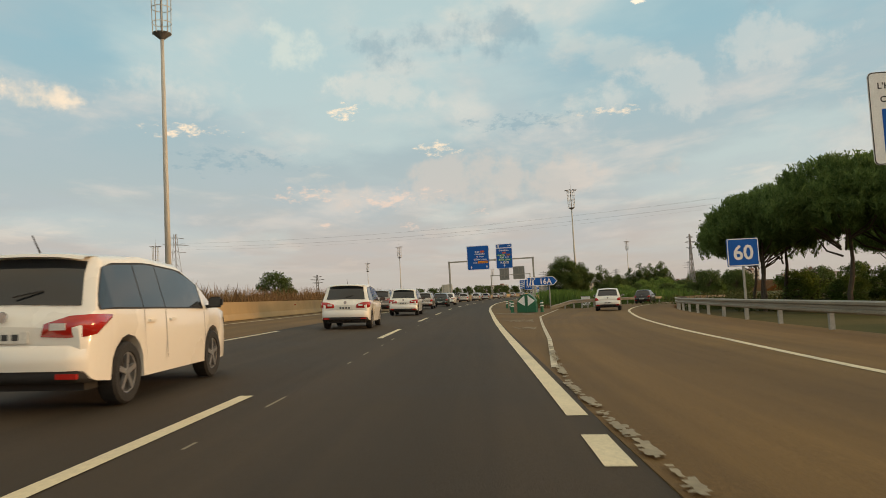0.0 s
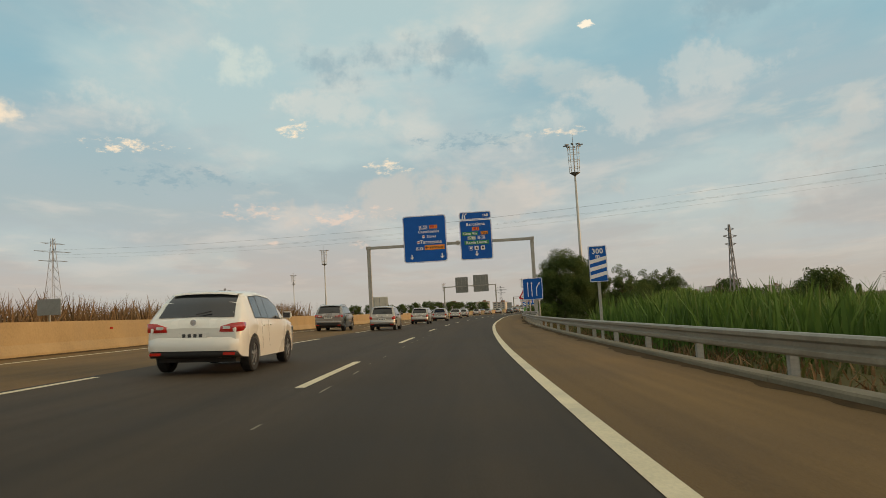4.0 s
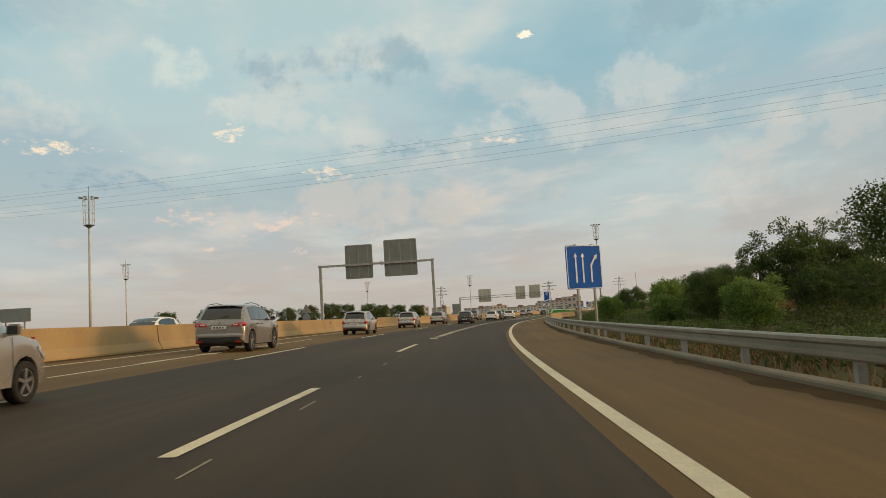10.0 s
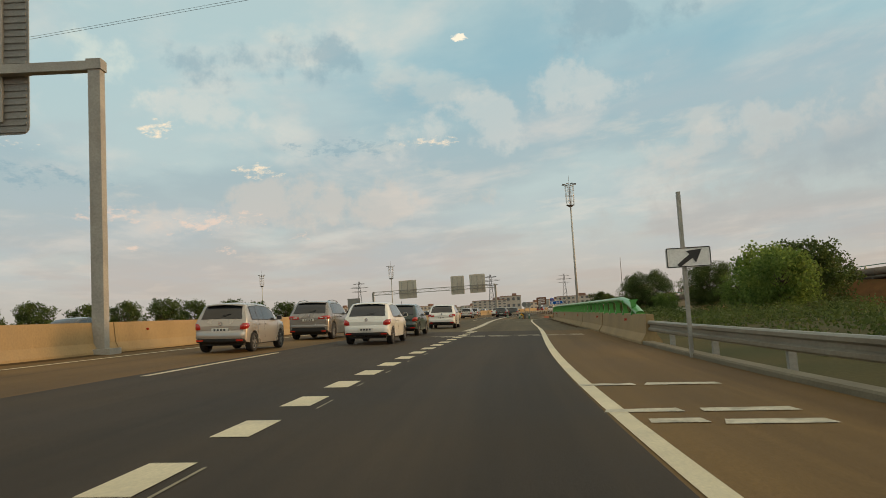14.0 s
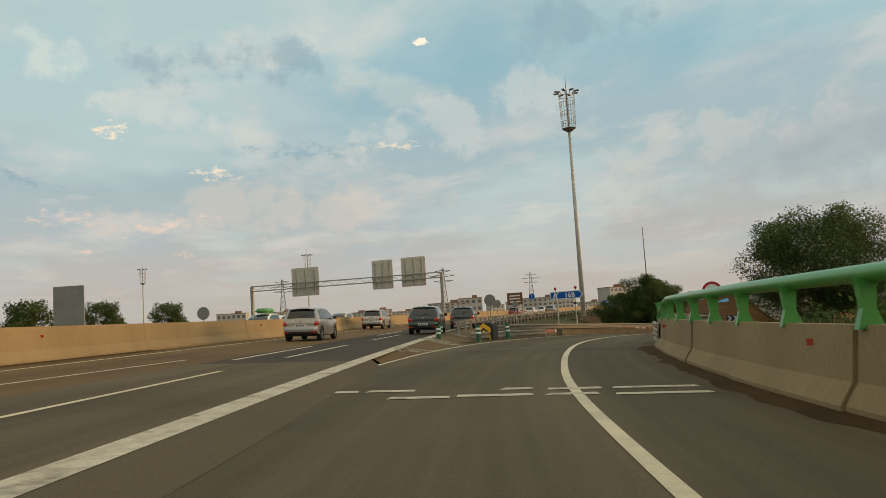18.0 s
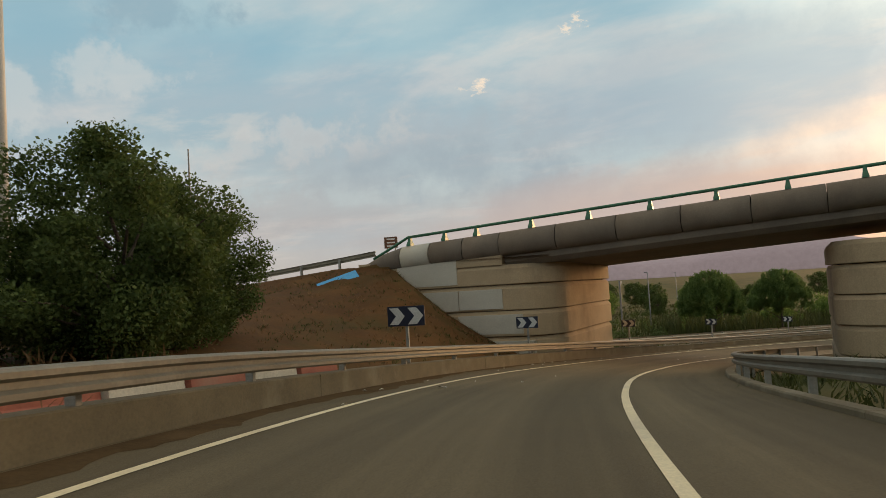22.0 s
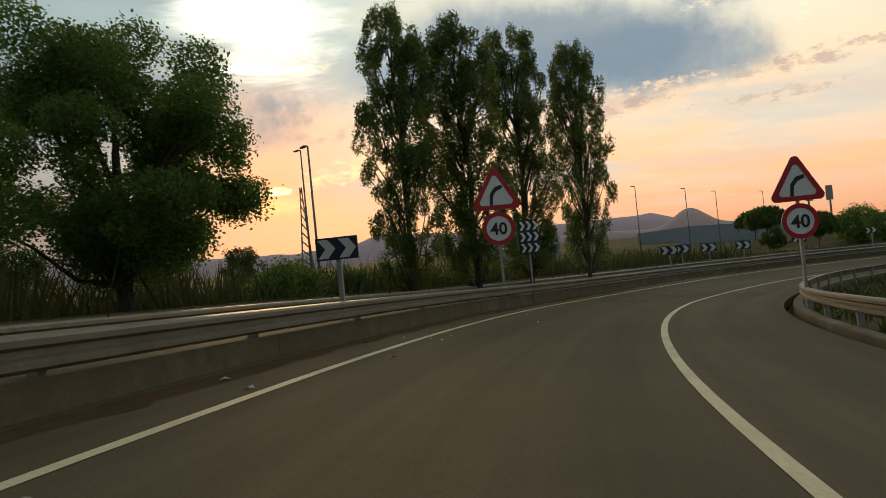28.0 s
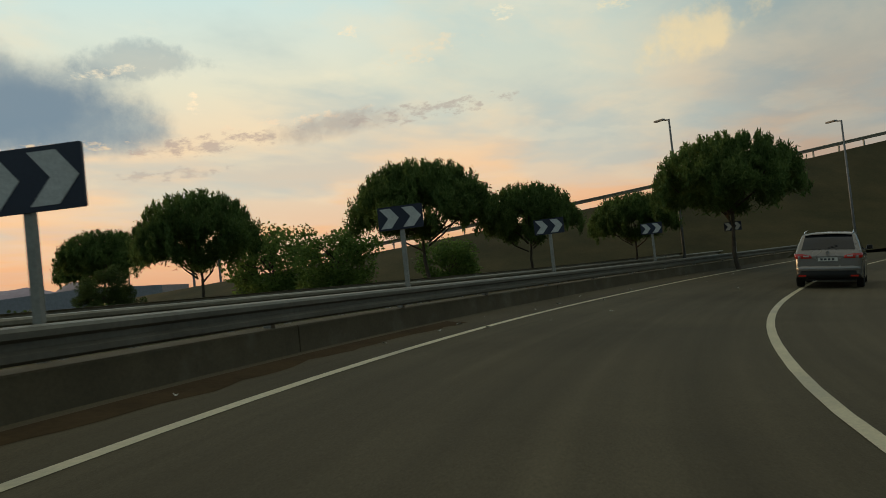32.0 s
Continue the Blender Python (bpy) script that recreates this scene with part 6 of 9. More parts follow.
def abutment(u0, u1, sgn):
    """Stacked rounded courses; the face that looks at the road is at u0."""
    ztops = [1.13, -0.15, -1.43, -2.71, -3.99]
    for i, zt in enumerate(ztops):
        zb = zt - 1.245
        inset = 0.0 if i % 2 == 0 else 0.03
        r = 2.2

        def outline(d):
            near, far, a = 0.12 + inset + d, 11.4 - inset - d, u0 + sgn * (inset + d)
            pts = [(a + sgn * r + sgn * r * math.cos(radians(t)), near + r + r * math.sin(radians(t))) for t in np.linspace(270, 180, 10)]
            pts += [(a + sgn * 0.5 + sgn * 0.5 * math.cos(radians(t)), far - 0.5 + 0.5 * math.sin(radians(t))) for t in np.linspace(180, 90, 8)]
            return [(u1, near)] + pts + [(u1, far)]
        top = 0.86 if i == 0 else zt
        bm = bmesh.new()
        levels = [(0.03, zb), (0.0, zb + 0.03), (0.0, top - 0.20), (0.11, top)]
        rings = [[bm.verts.new(bp(q, v, z)) for q, v in outline(d)] for d, z in levels]
        n = len(rings[0])
        for A, B in zip(rings[:-1], rings[1:]):
            for j in range(n):
                bm.faces.new((A[j], A[(j + 1) % n], B[(j + 1) % n], B[j]))
        bm.faces.new(rings[-1])
        bm.faces.new(list(reversed(rings[0])))
        part("course", bm, WALLC, overpass)
    # raised end of the top course, up to the parapet
    if sgn < 0:
        bm = bmesh.new()
        vs = [bm.verts.new(bp(q, v, z)) for q, v in ((u1, 0.12), (-2.66, 0.12), (-2.66, 10.9), (u1, 10.9)) for z in (0.862, 1.42)]
        for k in range(4):
            a, b = 2 * k, 2 * ((k + 1) % 4)
            bm.faces.new((vs[a], vs[b], vs[b + 1], vs[a + 1]))
        bm.faces.new([vs[k] for k in (1, 3, 5, 7)])
        part("course", bm, WALLC, overpass)
    # recessed core behind the joints, in the deck's darker concrete
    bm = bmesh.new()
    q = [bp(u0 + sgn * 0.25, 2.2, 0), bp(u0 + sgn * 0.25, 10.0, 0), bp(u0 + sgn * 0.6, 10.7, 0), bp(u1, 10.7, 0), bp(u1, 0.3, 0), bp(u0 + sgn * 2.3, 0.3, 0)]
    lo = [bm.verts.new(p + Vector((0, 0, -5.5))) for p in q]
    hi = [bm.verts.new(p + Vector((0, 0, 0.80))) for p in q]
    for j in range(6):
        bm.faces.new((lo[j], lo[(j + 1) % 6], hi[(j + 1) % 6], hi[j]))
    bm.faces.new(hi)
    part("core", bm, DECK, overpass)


abutment(0.0, -11.0, -1)
abutment(11.75, 30.0, 1)
# pale paint patches on the near faces
for u0, u1, zt, zb in ((-8.6, -5.15, 1.36, 0.0), (-7.6, -5.15, -0.32, -1.33), (-5.10, -2.75, -0.32, -1.30), (-5.2, -1.75, -1.60, -2.55), (-3.6, -1.2, -2.90, -3.8), (14.3, 16.5, -1.60, -2.5), (14.5, 17.5, 0.7, -0.05), (13.9, 15.6, -2.9, -3.8)):
    bm = bmesh.new()
    vs = [bm.verts.new(bp(q, v, z)) for q, v, z in ((u0, 0.085, zb), (u1, 0.085, zb), (u1, 0.085, zt), (u0, 0.085, zt), (u0, 0.3, zb), (u1, 0.3, zb), (u1, 0.3, zt), (u0, 0.3, zt))]
    for f in ((0, 1, 2, 3), (4, 5, 1, 0), (1, 5, 6, 2), (2, 6, 7, 3), (3, 7, 4, 0)):
        bm.faces.new([vs[k] for k in f])
    part("paint_patch", bm, PALE, overpass, "pale overpainted panel")
# railing on the parapet
BR_GREEN = material("dark_green_paint", (0.025, 0.12, 0.065), (0.045, 0.17, 0.09), 0.45, scale=1, fine=20, bump=0.04, stain=0.25)
railing = thing("bridge_railing", None, "dark green tubular railing on the overpass parapet", "railing")
along("tube", -8.0, 40, [(0.42 + 0.085 * math.cos(a), 3.10 + 0.075 * math.sin(a)) for a in np.linspace(0, 2 * math.pi, 9)[:-1]], BR_GREEN, 4.0, True, parent=railing)
bm = bmesh.new()
tube(bm, bp(-8.0, 0.42, 3.10 + rise(-8)), bp(-10.2, 0.42, 2.2 + rise(-10)), 0.075, seg=8)
part("tube", bm, BR_GREEN, railing)
def _flared(bm):
    """A cast foot, wide below and narrow under the tube."""
    rings = [[bm.verts.new((a * w_, b * d_, z)) for a, b in ((-1, -1), (1, -1), (1, 1), (-1, 1))] for w_, d_, z in ((0.23, 0.13, -0.06), (0.21, 0.12, 0.04), (0.11, 0.08, 0.22), (0.09, 0.07, 0.40))]
    for lo, hi in zip(rings, rings[1:]):
        for k in range(4):
            bm.faces.new((lo[k], lo[(k + 1) % 4], hi[(k + 1) % 4], hi[k]))
    bm.faces.new(rings[-1])


brk = shared("bracket", lambda bm: _flared(bm), BR_GREEN)
for u in [-7.9, -5.85, -4.05] + [-1.1 + 2.87 * k for k in range(14)]:
    p = bp(u, 0.42, 2.68 + rise(u))
    put("bracket", brk, pose(p.x, p.y, p.z, 0, 0, -166), railing)
# approach road, its bank and rail
APP = Way([tuple(bp(-44, 5, -1.1)), tuple(bp(-30, 5, -0.25)), tuple(bp(-18, 5, 0.65)), tuple(bp(-9, 5, 1.45)), tuple(bp(0, 5, 2.3))], fall=lambda s: 0.0)
approach = thing("approach_road", None, "asphalt approach road climbing to the overpass", "road", "", "structure")
ribbon("asphalt_band", APP, 0, APP.end - 9.0, -5.0, 5.0, ASPHALT_OLD, approach)
guardrail(APP, 0, APP.end - 10.0, -4.75, 0.75, 1, "dark weathered guard rail along the approach to the overpass", 2.6)
rnd = np.random.RandomState(3)
rows = []
NU, NW = 46, 22
for i in range(NU):
    u = -0.25 - 40.0 * (i / (NU - 1)) ** 1.15
    zc = float(np.interp(u, [-40, -18, -12, -10.6, -9.0, -7.9, -6.8, -5.0, -3.1, -0.2], [-0.6, 0.82, 1.3, 1.25, 1.1, 0.27, -0.8, -1.95, -3.1, -4.6]))
    crest = bp(u, float(np.interp(u, [-12, -10.6, 0], [-0.1, 0.04, 0.04])), zc)
    foot = RAMP.at(float(np.interp(u, [-40, -20, 0], [432, 448, 466])), 5.5, -0.15)
    row = []
    for j in range(NW):
        w = j / (NW - 1)
        p = crest.lerp(foot, w)
        p.z += 0.35 * math.sin(w * math.pi) * (1 if u < -6 else 0.3) + (rnd.normal(0, 0.06) if 0 < j < NW - 1 else 0)
        row.append(p)
    rows.append(row)
BANK_ROWS = rows
vv, ff = skin(rows)
tagged(mesh_ob("earth_bank", vv, ff, EARTH, None, True), "reddish dry earth bank below the overpass approach", "bank", "", "structure")
# back of the bank, so that it is a solid ridge
rows = []
for i in range(NU):
    u = -0.25 - 40.0 * (i / (NU - 1)) ** 1.15
    zc = float(np.interp(u, [-40, -18, -12, -10.6, -0.2], [-0.8, 0.62, 1.2, 1.25, 1.2]))
    rows.append([bp(u, v, z) for v, z in ((0.04, zc), (10.4, zc - 0.1), (10.6 + 6.0 * min(1.0, max(0.0, (-u - 3.0) / 6.0)), -5.4))])
vv, ff = skin(rows)
tagged(mesh_ob("approach_bank", vv, ff, EARTH, None, True), "dry earth fill under the approach road", "bank", "", "structure")
rows = []
for u in np.arange(29, 96, 3.0):
    zc = float(np.interp(u, [29, 40, 96], [3.0, 2.7, 1.0]))
    g = -5.6
    rows.append([bp(u, v, z + (rnd.normal(0, 0.08) if abs(v) > 1 else 0)) for v, z in ((-14.0, g), (-9.0, g + (zc - g) * 0.38), (-4.5, g + (zc - g) * 0.72), (-0.3, zc - 0.05), (11.3, zc - 0.05), (24.0, g))])
vv, ff = skin(rows)
ff.append(tuple(range(6)))
ff.append(tuple(len(vv) - 1 - j for j in range(6)))
tagged(mesh_ob("far_bank", vv, ff, EARTH, None, True), "brown earth bank of the road beyond the overpass", "bank", "", "structure")
APP2 = Way([tuple(bp(u, 0.4, float(np.interp(u, [29, 40, 96], [3.0, 2.7, 1.0])))) for u in (34, 50, 66, 80, 94)], fall=lambda s: 0.0)
guardrail(APP2, 0, APP2.end - 1, 0.0, 0.75, -1, "weathered guard rail on top of the brown bank", 2.6)
BLUE_SHEET = material("blue_plastic", (0.04, 0.32, 0.62), (0.07, 0.40, 0.72), 0.5, scale=2, fine=20, bump=0.05, stain=0.15)
s = thing("fallen_panel", pose(136.19, 436.21, 0.54, 38, -17, -33.8), "fallen bright blue panel lying on the earth bank", "debris")
bm = bmesh.new()
box(bm, 0, 0, 0, 2.1, 0.75, 0.06)
part("panel", bm, BLUE_SHEET, s)
s = road_sign("brown_sign", 149.8, 446.0, 0, -52, "brown tourist direction board on the overpass")
panel(s, 1.0, 0.85, 0.5, 3.5, SIGN_BROWN, WHITE, r=0.03, rim=0.02)
for z in (3.75, 3.5, 3.25):
    flat_part("text_bar", [(-0.3, -0.05), (0.3, -0.05), (0.3, 0.05), (-0.3, 0.05)], WHITE, s, -0.034, -0.02, 0.5, z)
legs(s, (0.2, 0.8), 0.5, 3.4, 0.05)
# painted concrete blocks behind the slip road's rail
RED_BLOCK = material("faded_red_paint", (0.26, 0.07, 0.045), (0.36, 0.11, 0.07), 0.8, scale=1.0, fine=20, bump=0.2, stain=0.5, stain_col=(0.35, 0.25, 0.18))
WHITE_BLOCK = material("dirty_white_paint", (0.50, 0.44, 0.34), (0.62, 0.56, 0.46), 0.8, scale=1.0, fine=20, bump=0.2, stain=0.5)
for i in range(15):
    s0 = 418 + i * 2.05
    b = thing("concrete_block", None, "old painted concrete block, red or dirty white, behind the rail", "barrier", "painted blocks")
    o = float(np.interp(s0, [418, 430, 450], [7.2, 6.8, 5.9]))
    loft(RAMP, s0, s0 + 2.0, [(o + a * 0.9, c * 0.86) for a, c in JERSEY], "block", RED_BLOCK if i % 2 == 0 else WHITE_BLOCK, b)

# ---- lamps ----
CONC_POLE = material("pale_mast_paint", (0.42, 0.40, 0.36), (0.52, 0.50, 0.45), 0.6, 0.1, scale=0.6, fine=14, bump=0.05, stain=0.25)
LAMP_GREY = material("lamp_grey", (0.16, 0.16, 0.165), (0.24, 0.24, 0.245), 0.55, 0.3, scale=2, fine=20, bump=0.04)


def high_mast(m):
    """A 30 m mast; its luminaire ring stands at the height 30."""
    s = thing("high_mast_lamp", m, "tall pale lighting mast with a caged ring of luminaires", "street lamp", "high mast lamps")
    bm = bmesh.new()
    tube(bm, (0, 0, -2), (0, 0, 24.6), 0.34, 0.17, 16)
    part("pole", bm, CONC_POLE, s, "", True)
    bm = bmesh.new()
    box(bm, 0, 0, -0.3, 1.0, 1.0, 0.7)
    part("base", bm, CONCRETE_GREY, s)
    bm = bmesh.new()
    bmesh.ops.create_cone(bm, cap_ends=True, segments=16, radius1=0.25, radius2=0.95, depth=0.5, matrix=Matrix.Translation((0, 0, 24.75)))
    part("collar", bm, LAMP_GREY, s)
    for i in range(10):
        a = 2 * math.pi * i / 10
        bm = bmesh.new()
        tube(bm, (0.92 * math.cos(a), 0.92 * math.sin(a), 24.9), (1.05 * math.cos(a), 1.05 * math.sin(a), 29.9), 0.035, seg=5)
        part("cage_bar", bm, CONC_POLE, s)
    for z, r in ((25.9, 0.95), (27.2, 0.98), (28.5, 1.02), (29.4, 1.05)):
        bm = bmesh.new()
        hoop = [[bm.verts.new(((r + 0.035 * math.cos(b)) * math.cos(a), (r + 0.035 * math.cos(b)) * math.sin(a), z + 0.035 * math.sin(b))) for b in np.linspace(0, 2 * math.pi, 6)[:-1]] for a in np.linspace(0, 2 * math.pi, 19)[:-1]]
        for i in range(18):
            for j in range(5):
                bm.faces.new((hoop[i][j], hoop[(i + 1) % 18][j], hoop[(i + 1) % 18][(j + 1) % 5], hoop[i][(j + 1) % 5]))
        part("cage_ring", bm, CONC_POLE, s)
    for i in range(8):
        a = 2 * math.pi * (i + 0.5) / 8
        bm = bmesh.new()
        box(bm, 1.35, 0, 29.95, 0.75, 0.34, 0.16, Matrix.Rotation(a, 4, "Z"))
        part("luminaire", bm, LAMP_GREY, s)
    bm = bmesh.new()
    tube(bm, (0, 0, 24.6), (0, 0, 30.2), 0.12, 0.1, 8)
    tube(bm, (0, 0, 30.2), (0, 0, 32.2), 0.05, 0.02, 6)
    part("spike", bm, LAMP_GREY, s)
    return s


first = high_mast(pose(42.64, 205.97, -0.4))
for x, y, ztop in ((125.6, 449.7, 29.9), (-10.8, 349.7, 26.4), (-36.2, 485, 26.4), (-25.4, 74.5, 29.5), (-81.5, 228, 21.5), (109.5, 406.5 + 180, 22), (60, 640, 24)):
    mast = copy_thing(first, pose(x, y, ztop - 30.0, 0, 0, x * 7))
    if x == -25.4:
        mast.scale.z = 1.2


def street_lamp(m, h=10.0):
    s = thing("street_lamp", m, "slender grey street lamp with a flat single head", "street lamp", "street lamps")
    bm = bmesh.new()
    tube(bm, (0, 0, -1), (0, 0, h), 0.10, 0.055, 10)
    part("pole", bm, LAMP_GREY, s, "", True)
    bm = bmesh.new()
    tube(bm, (0, 0, h - 0.05), (0.55, 0, h + 0.05), 0.04, seg=6)
    part("arm", bm, LAMP_GREY, s)
    bm = bmesh.new()
    vs = box(bm, 0.75, 0, h + 0.07, 0.75, 0.28, 0.10)
    bmesh.ops.bevel(bm, geom=bm.edges[:], offset=0.03, segments=2, affect="EDGES")
    part("head", bm, LAMP_GREY, s)
    return s


sl1 = street_lamp(pose(235.84, 414.3, -8.9, 0, 0, 15))
for x, y, zt, tn in ((275.1, 377.8, 1.8, 10), (293.4, 361.0, 1.7, 5), (196.7, 446.8, 0.4, 40), (250.2, 413.7, 3.2, 20), (246.5, 333.8, -1.1, -30), (305, 345, 1.6, 0), (318, 330, 1.5, 0), (250, 465, 0.4, 30), (237.8, 326, -1.9, -40), (330, 310, 1.4, 0), (300, 292, 2.4, 0)):
    copy_thing(sl1, pose(x, y, zt - 10.0, 0, 0, tn))
# bare mast beyond the bush
s = thing("thin_mast", pose(146.2, 465.6, 0), "thin dark bare mast", "mast")
bm = bmesh.new()
tube(bm, (0, 0, -3), (0, 0, 13.4), 0.16, 0.06, 8)
part("pole", bm, LAMP_GREY, s)


def lattice_pylon(x, y, z0, ztop, yaw, arms=True, slim=1.0):
    s = thing("power_pylon", pose(x, y, z0, 0, 0, yaw), "grey lattice electricity pylon in the distance", "pylon", "power pylons")
    h = ztop - z0
    w = h * 0.085 * slim

    def half(t):
        return w * max(1 - t, 0) ** 1.3 + 0.035 * h * 0.35 * slim
    for sx in (-1, 1):
        for sy in (-1, 1):
            bm = bmesh.new()
            prev = None
            for t in np.linspace(0, 1.0, 8):
                a = half(t)
                q = [bm.verts.new((sx * a + u, sy * a + v, h * t)) for u, v in ((-0.09, -0.09), (0.09, -0.09), (0.09, 0.09), (-0.09, 0.09))]
                for j in range(4):
                    if prev:
                        bm.faces.new((prev[j], prev[(j + 1) % 4], q[(j + 1) % 4], q[j]))
                prev = q
            part("leg", bm, LAMP_GREY, s)
    bm = bmesh.new()
    for t in np.linspace(0.02, 0.92, 11):
        a, b = half(t), half(t + 0.08)
        for sx, sy, ex, ey in ((-1, -1, 1, -1), (1, -1, -1, -1), (-1, 1, 1, 1), (1, -1, 1, 1), (-1, -1, -1, 1)):
            tube(bm, (sx * a, sy * a, h * t), (ex * b, ey * b, h * (t + 0.08)), 0.07, seg=4)
    part("bracing", bm, LAMP_GREY, s)
    if arms:
        for t, k in ((0.78, 0.16 * slim), (0.87, 0.20 * slim), (0.95, 0.13 * slim)):
            bm = bmesh.new()
            for sg in (-1, 1):
                tube(bm, (0, 0, h * t + 0.3), (sg * h * k, 0, h * t), 0.09, seg=4)
                tube(bm, (0, 0, h * t - 0.5), (sg * h * k, 0, h * t), 0.09, seg=4)
            part("arm", bm, LAMP_GREY, s)
    return s


lattice_pylon(114, 699.4, -3, 22, -10)
lattice_pylon(312.7, 863.6, -4, 29.6, -20)
lattice_pylon(89.6, 244.3, -2.5, 18.2, 10, True, 0.45)
lattice_pylon(447, 603.8, -7, 15.8, -60)
lattice_pylon(420, 640, -7, 17.0, -60)
lattice_pylon(324.7, 408.9, -9, 8.6, 0, False, 0.7)
lattice_pylon(-60, 420, -2, 18, 20)
lattice_pylon(160, 610, -3, 18, -20)
CABLE = material("cable", (0.05, 0.05, 0.055), (0.08, 0.08, 0.085), 0.6, scale=2, fine=10, bump=0)
lattice_pylon(-160, 484, -2, 52, 60)
for k, (dy, z) in enumerate(((0, 40), (4, 38), (9, 41), (13, 37), (17, 39))):
    cu = thing("power_line", None, "thin dark overhead power line sagging across the road", "cable", "power lines")
    pts = []
    for i in range(31):
        t = i / 30
        pts.append((-160 + 420 * t, 475 + dy - 245 * t, z + 9 * (2 * t - 1) ** 2 - 4))
    wire = Way(pts, fall=lambda s: 0.0)
    loft(wire, 0, wire.end, [(0.018 * math.cos(a), 0.018 * math.sin(a)) for a in (0.8, 2.4, 3.9, 5.5)], "wire", CABLE, cu, 12.0)

# ---- trees and undergrowth ----
def leaf_material(name, dark, light, glow=0.25):
    m = bpy.data.materials.new(name)
    m.use_nodes = True
    t = m.node_tree
    b = t.nodes["Principled BSDF"]
    geo = t.nodes.new("ShaderNodeNewGeometry")
    ramp = t.nodes.new("ShaderNodeValToRGB")
    ramp.color_ramp.elements[0].color = (*dark, 1)
    ramp.color_ramp.elements[1].color = (*light, 1)
    noise_n = t.nodes.new("ShaderNodeTexNoise")
    noise_n.inputs["Scale"].default_value = 0.9
    co = t.nodes.new("ShaderNodeTexCoord")
    t.links.new(co.outputs["Object"], noise_n.inputs["Vector"])
    add = t.nodes.new("ShaderNodeMath")
    add.operation = "MULTIPLY_ADD"
    add.inputs[1].default_value = 0.6
    t.links.new(geo.outputs["Random Per Island"], add.inputs[0])
    sub = t.nodes.new("ShaderNodeMath")
    sub.operation = "SUBTRACT"
    sub.inputs[1].default_value = 0.3
    t.links.new(noise_n.outputs[0], sub.inputs[0])
    t.links.new(sub.outputs[0], add.inputs[2])
    t.links.new(add.outputs[0], ramp.inputs[0])
    t.links.new(ramp.outputs[0], b.inputs["Base Color"])
    b.inputs["Roughness"].default_value = 0.65
    b.inputs["Specular IOR Level"].default_value = 0.25
    tr = t.nodes.new("ShaderNodeBsdfTranslucent")
    t.links.new(ramp.outputs[0], tr.inputs["Color"])
    mx = t.nodes.new("ShaderNodeMixShader")
    mx.inputs[0].default_value = glow
    t.links.new(b.outputs[0], mx.inputs[1])
    t.links.new(tr.outputs[0], mx.inputs[2])
    t.links.new(mx.outputs[0], t.nodes["Material Output"].inputs[0])
    return m


LEAF_PINE = leaf_material("pine_needles", (0.060, 0.110, 0.032), (0.20, 0.28, 0.085), 0.55)
LEAF_OAK = leaf_material("dark_leaves", (0.036, 0.062, 0.018), (0.125, 0.17, 0.048), 0.4)
LEAF_POPLAR = leaf_material("poplar_leaves", (0.062, 0.105, 0.028), (0.22, 0.275, 0.085), 0.68)
LEAF_GREEN = leaf_material("bright_leaves", (0.066, 0.125, 0.030), (0.23, 0.32, 0.085), 0.66)
LEAF_REED = leaf_material("cane_leaves", (0.040, 0.085, 0.016), (0.13, 0.22, 0.045), 0.35)
LEAF_VERGE = leaf_material("verge_leaves", (0.030, 0.045, 0.013), (0.105, 0.110, 0.034), 0.35)
LEAF_DRY = leaf_material("dry_stalks", (0.10, 0.050, 0.020), (0.26, 0.16, 0.075), 0.2)
BARK = material("bark", (0.055, 0.040, 0.028), (0.11, 0.085, 0.06), 0.95, scale=3, fine=14, bump=0.6, stain=0.4)


def leaf_mesh(name, centres, normals, size, rng, mat, long=1.0, up=0.0, wide=0.5):
    """Many small leaf quads round the given centres."""
    n = len(centres)
    a = rng.normal(size=(n, 3))
    a[:, 2] += up
    if normals is not None:
        a = a + normals * 0.8
    a /= np.linalg.norm(a, axis=1, keepdims=True) + 1e-9
    b = np.cross(a, rng.normal(size=(n, 3)))
    b /= np.linalg.norm(b, axis=1, keepdims=True) + 1e-9
    sz = size * rng.uniform(0.6, 1.4, (n, 1))
    a, b = a * sz * long, b * sz * wide
    v = np.empty((n, 4, 3))
    v[:, 0], v[:, 1], v[:, 2], v[:, 3] = centres - a * 0.5, centres + b * 0.6, centres + a * 0.5, centres - b * 0.6
    me = bpy.data.meshes.new(name)
    me.vertices.add(n * 4)
    me.vertices.foreach_set("co", v.reshape(-1))
    me.loops.add(n * 4)
    me.loops.foreach_set("vertex_index", np.arange(n * 4, dtype=np.int32))
    me.polygons.add(n)
    me.polygons.foreach_set("loop_start", np.arange(0, n * 4, 4, dtype=np.int32))
    me.polygons.foreach_set("loop_total", np.full(n, 4, dtype=np.int32))
    me.update(calc_edges=True)
    me.materials.append(mat)
    return me


def limb(bm, a, b, r1, r2, rng, n=4, wob=0.08):
    a, b = Vector(a), Vector(b)
    prev, L = a, (b - a).length
    for i in range(1, n + 1):
        t = i / n
        p = a.lerp(b, t) + (Vector(rng.normal(0, wob * L / n, 3)) if i < n else Vector())
        tube(bm, prev, p, r1 + (r2 - r1) * (i - 1) / n, r1 + (r2 - r1) * t, 7, caps=False)
        prev = p


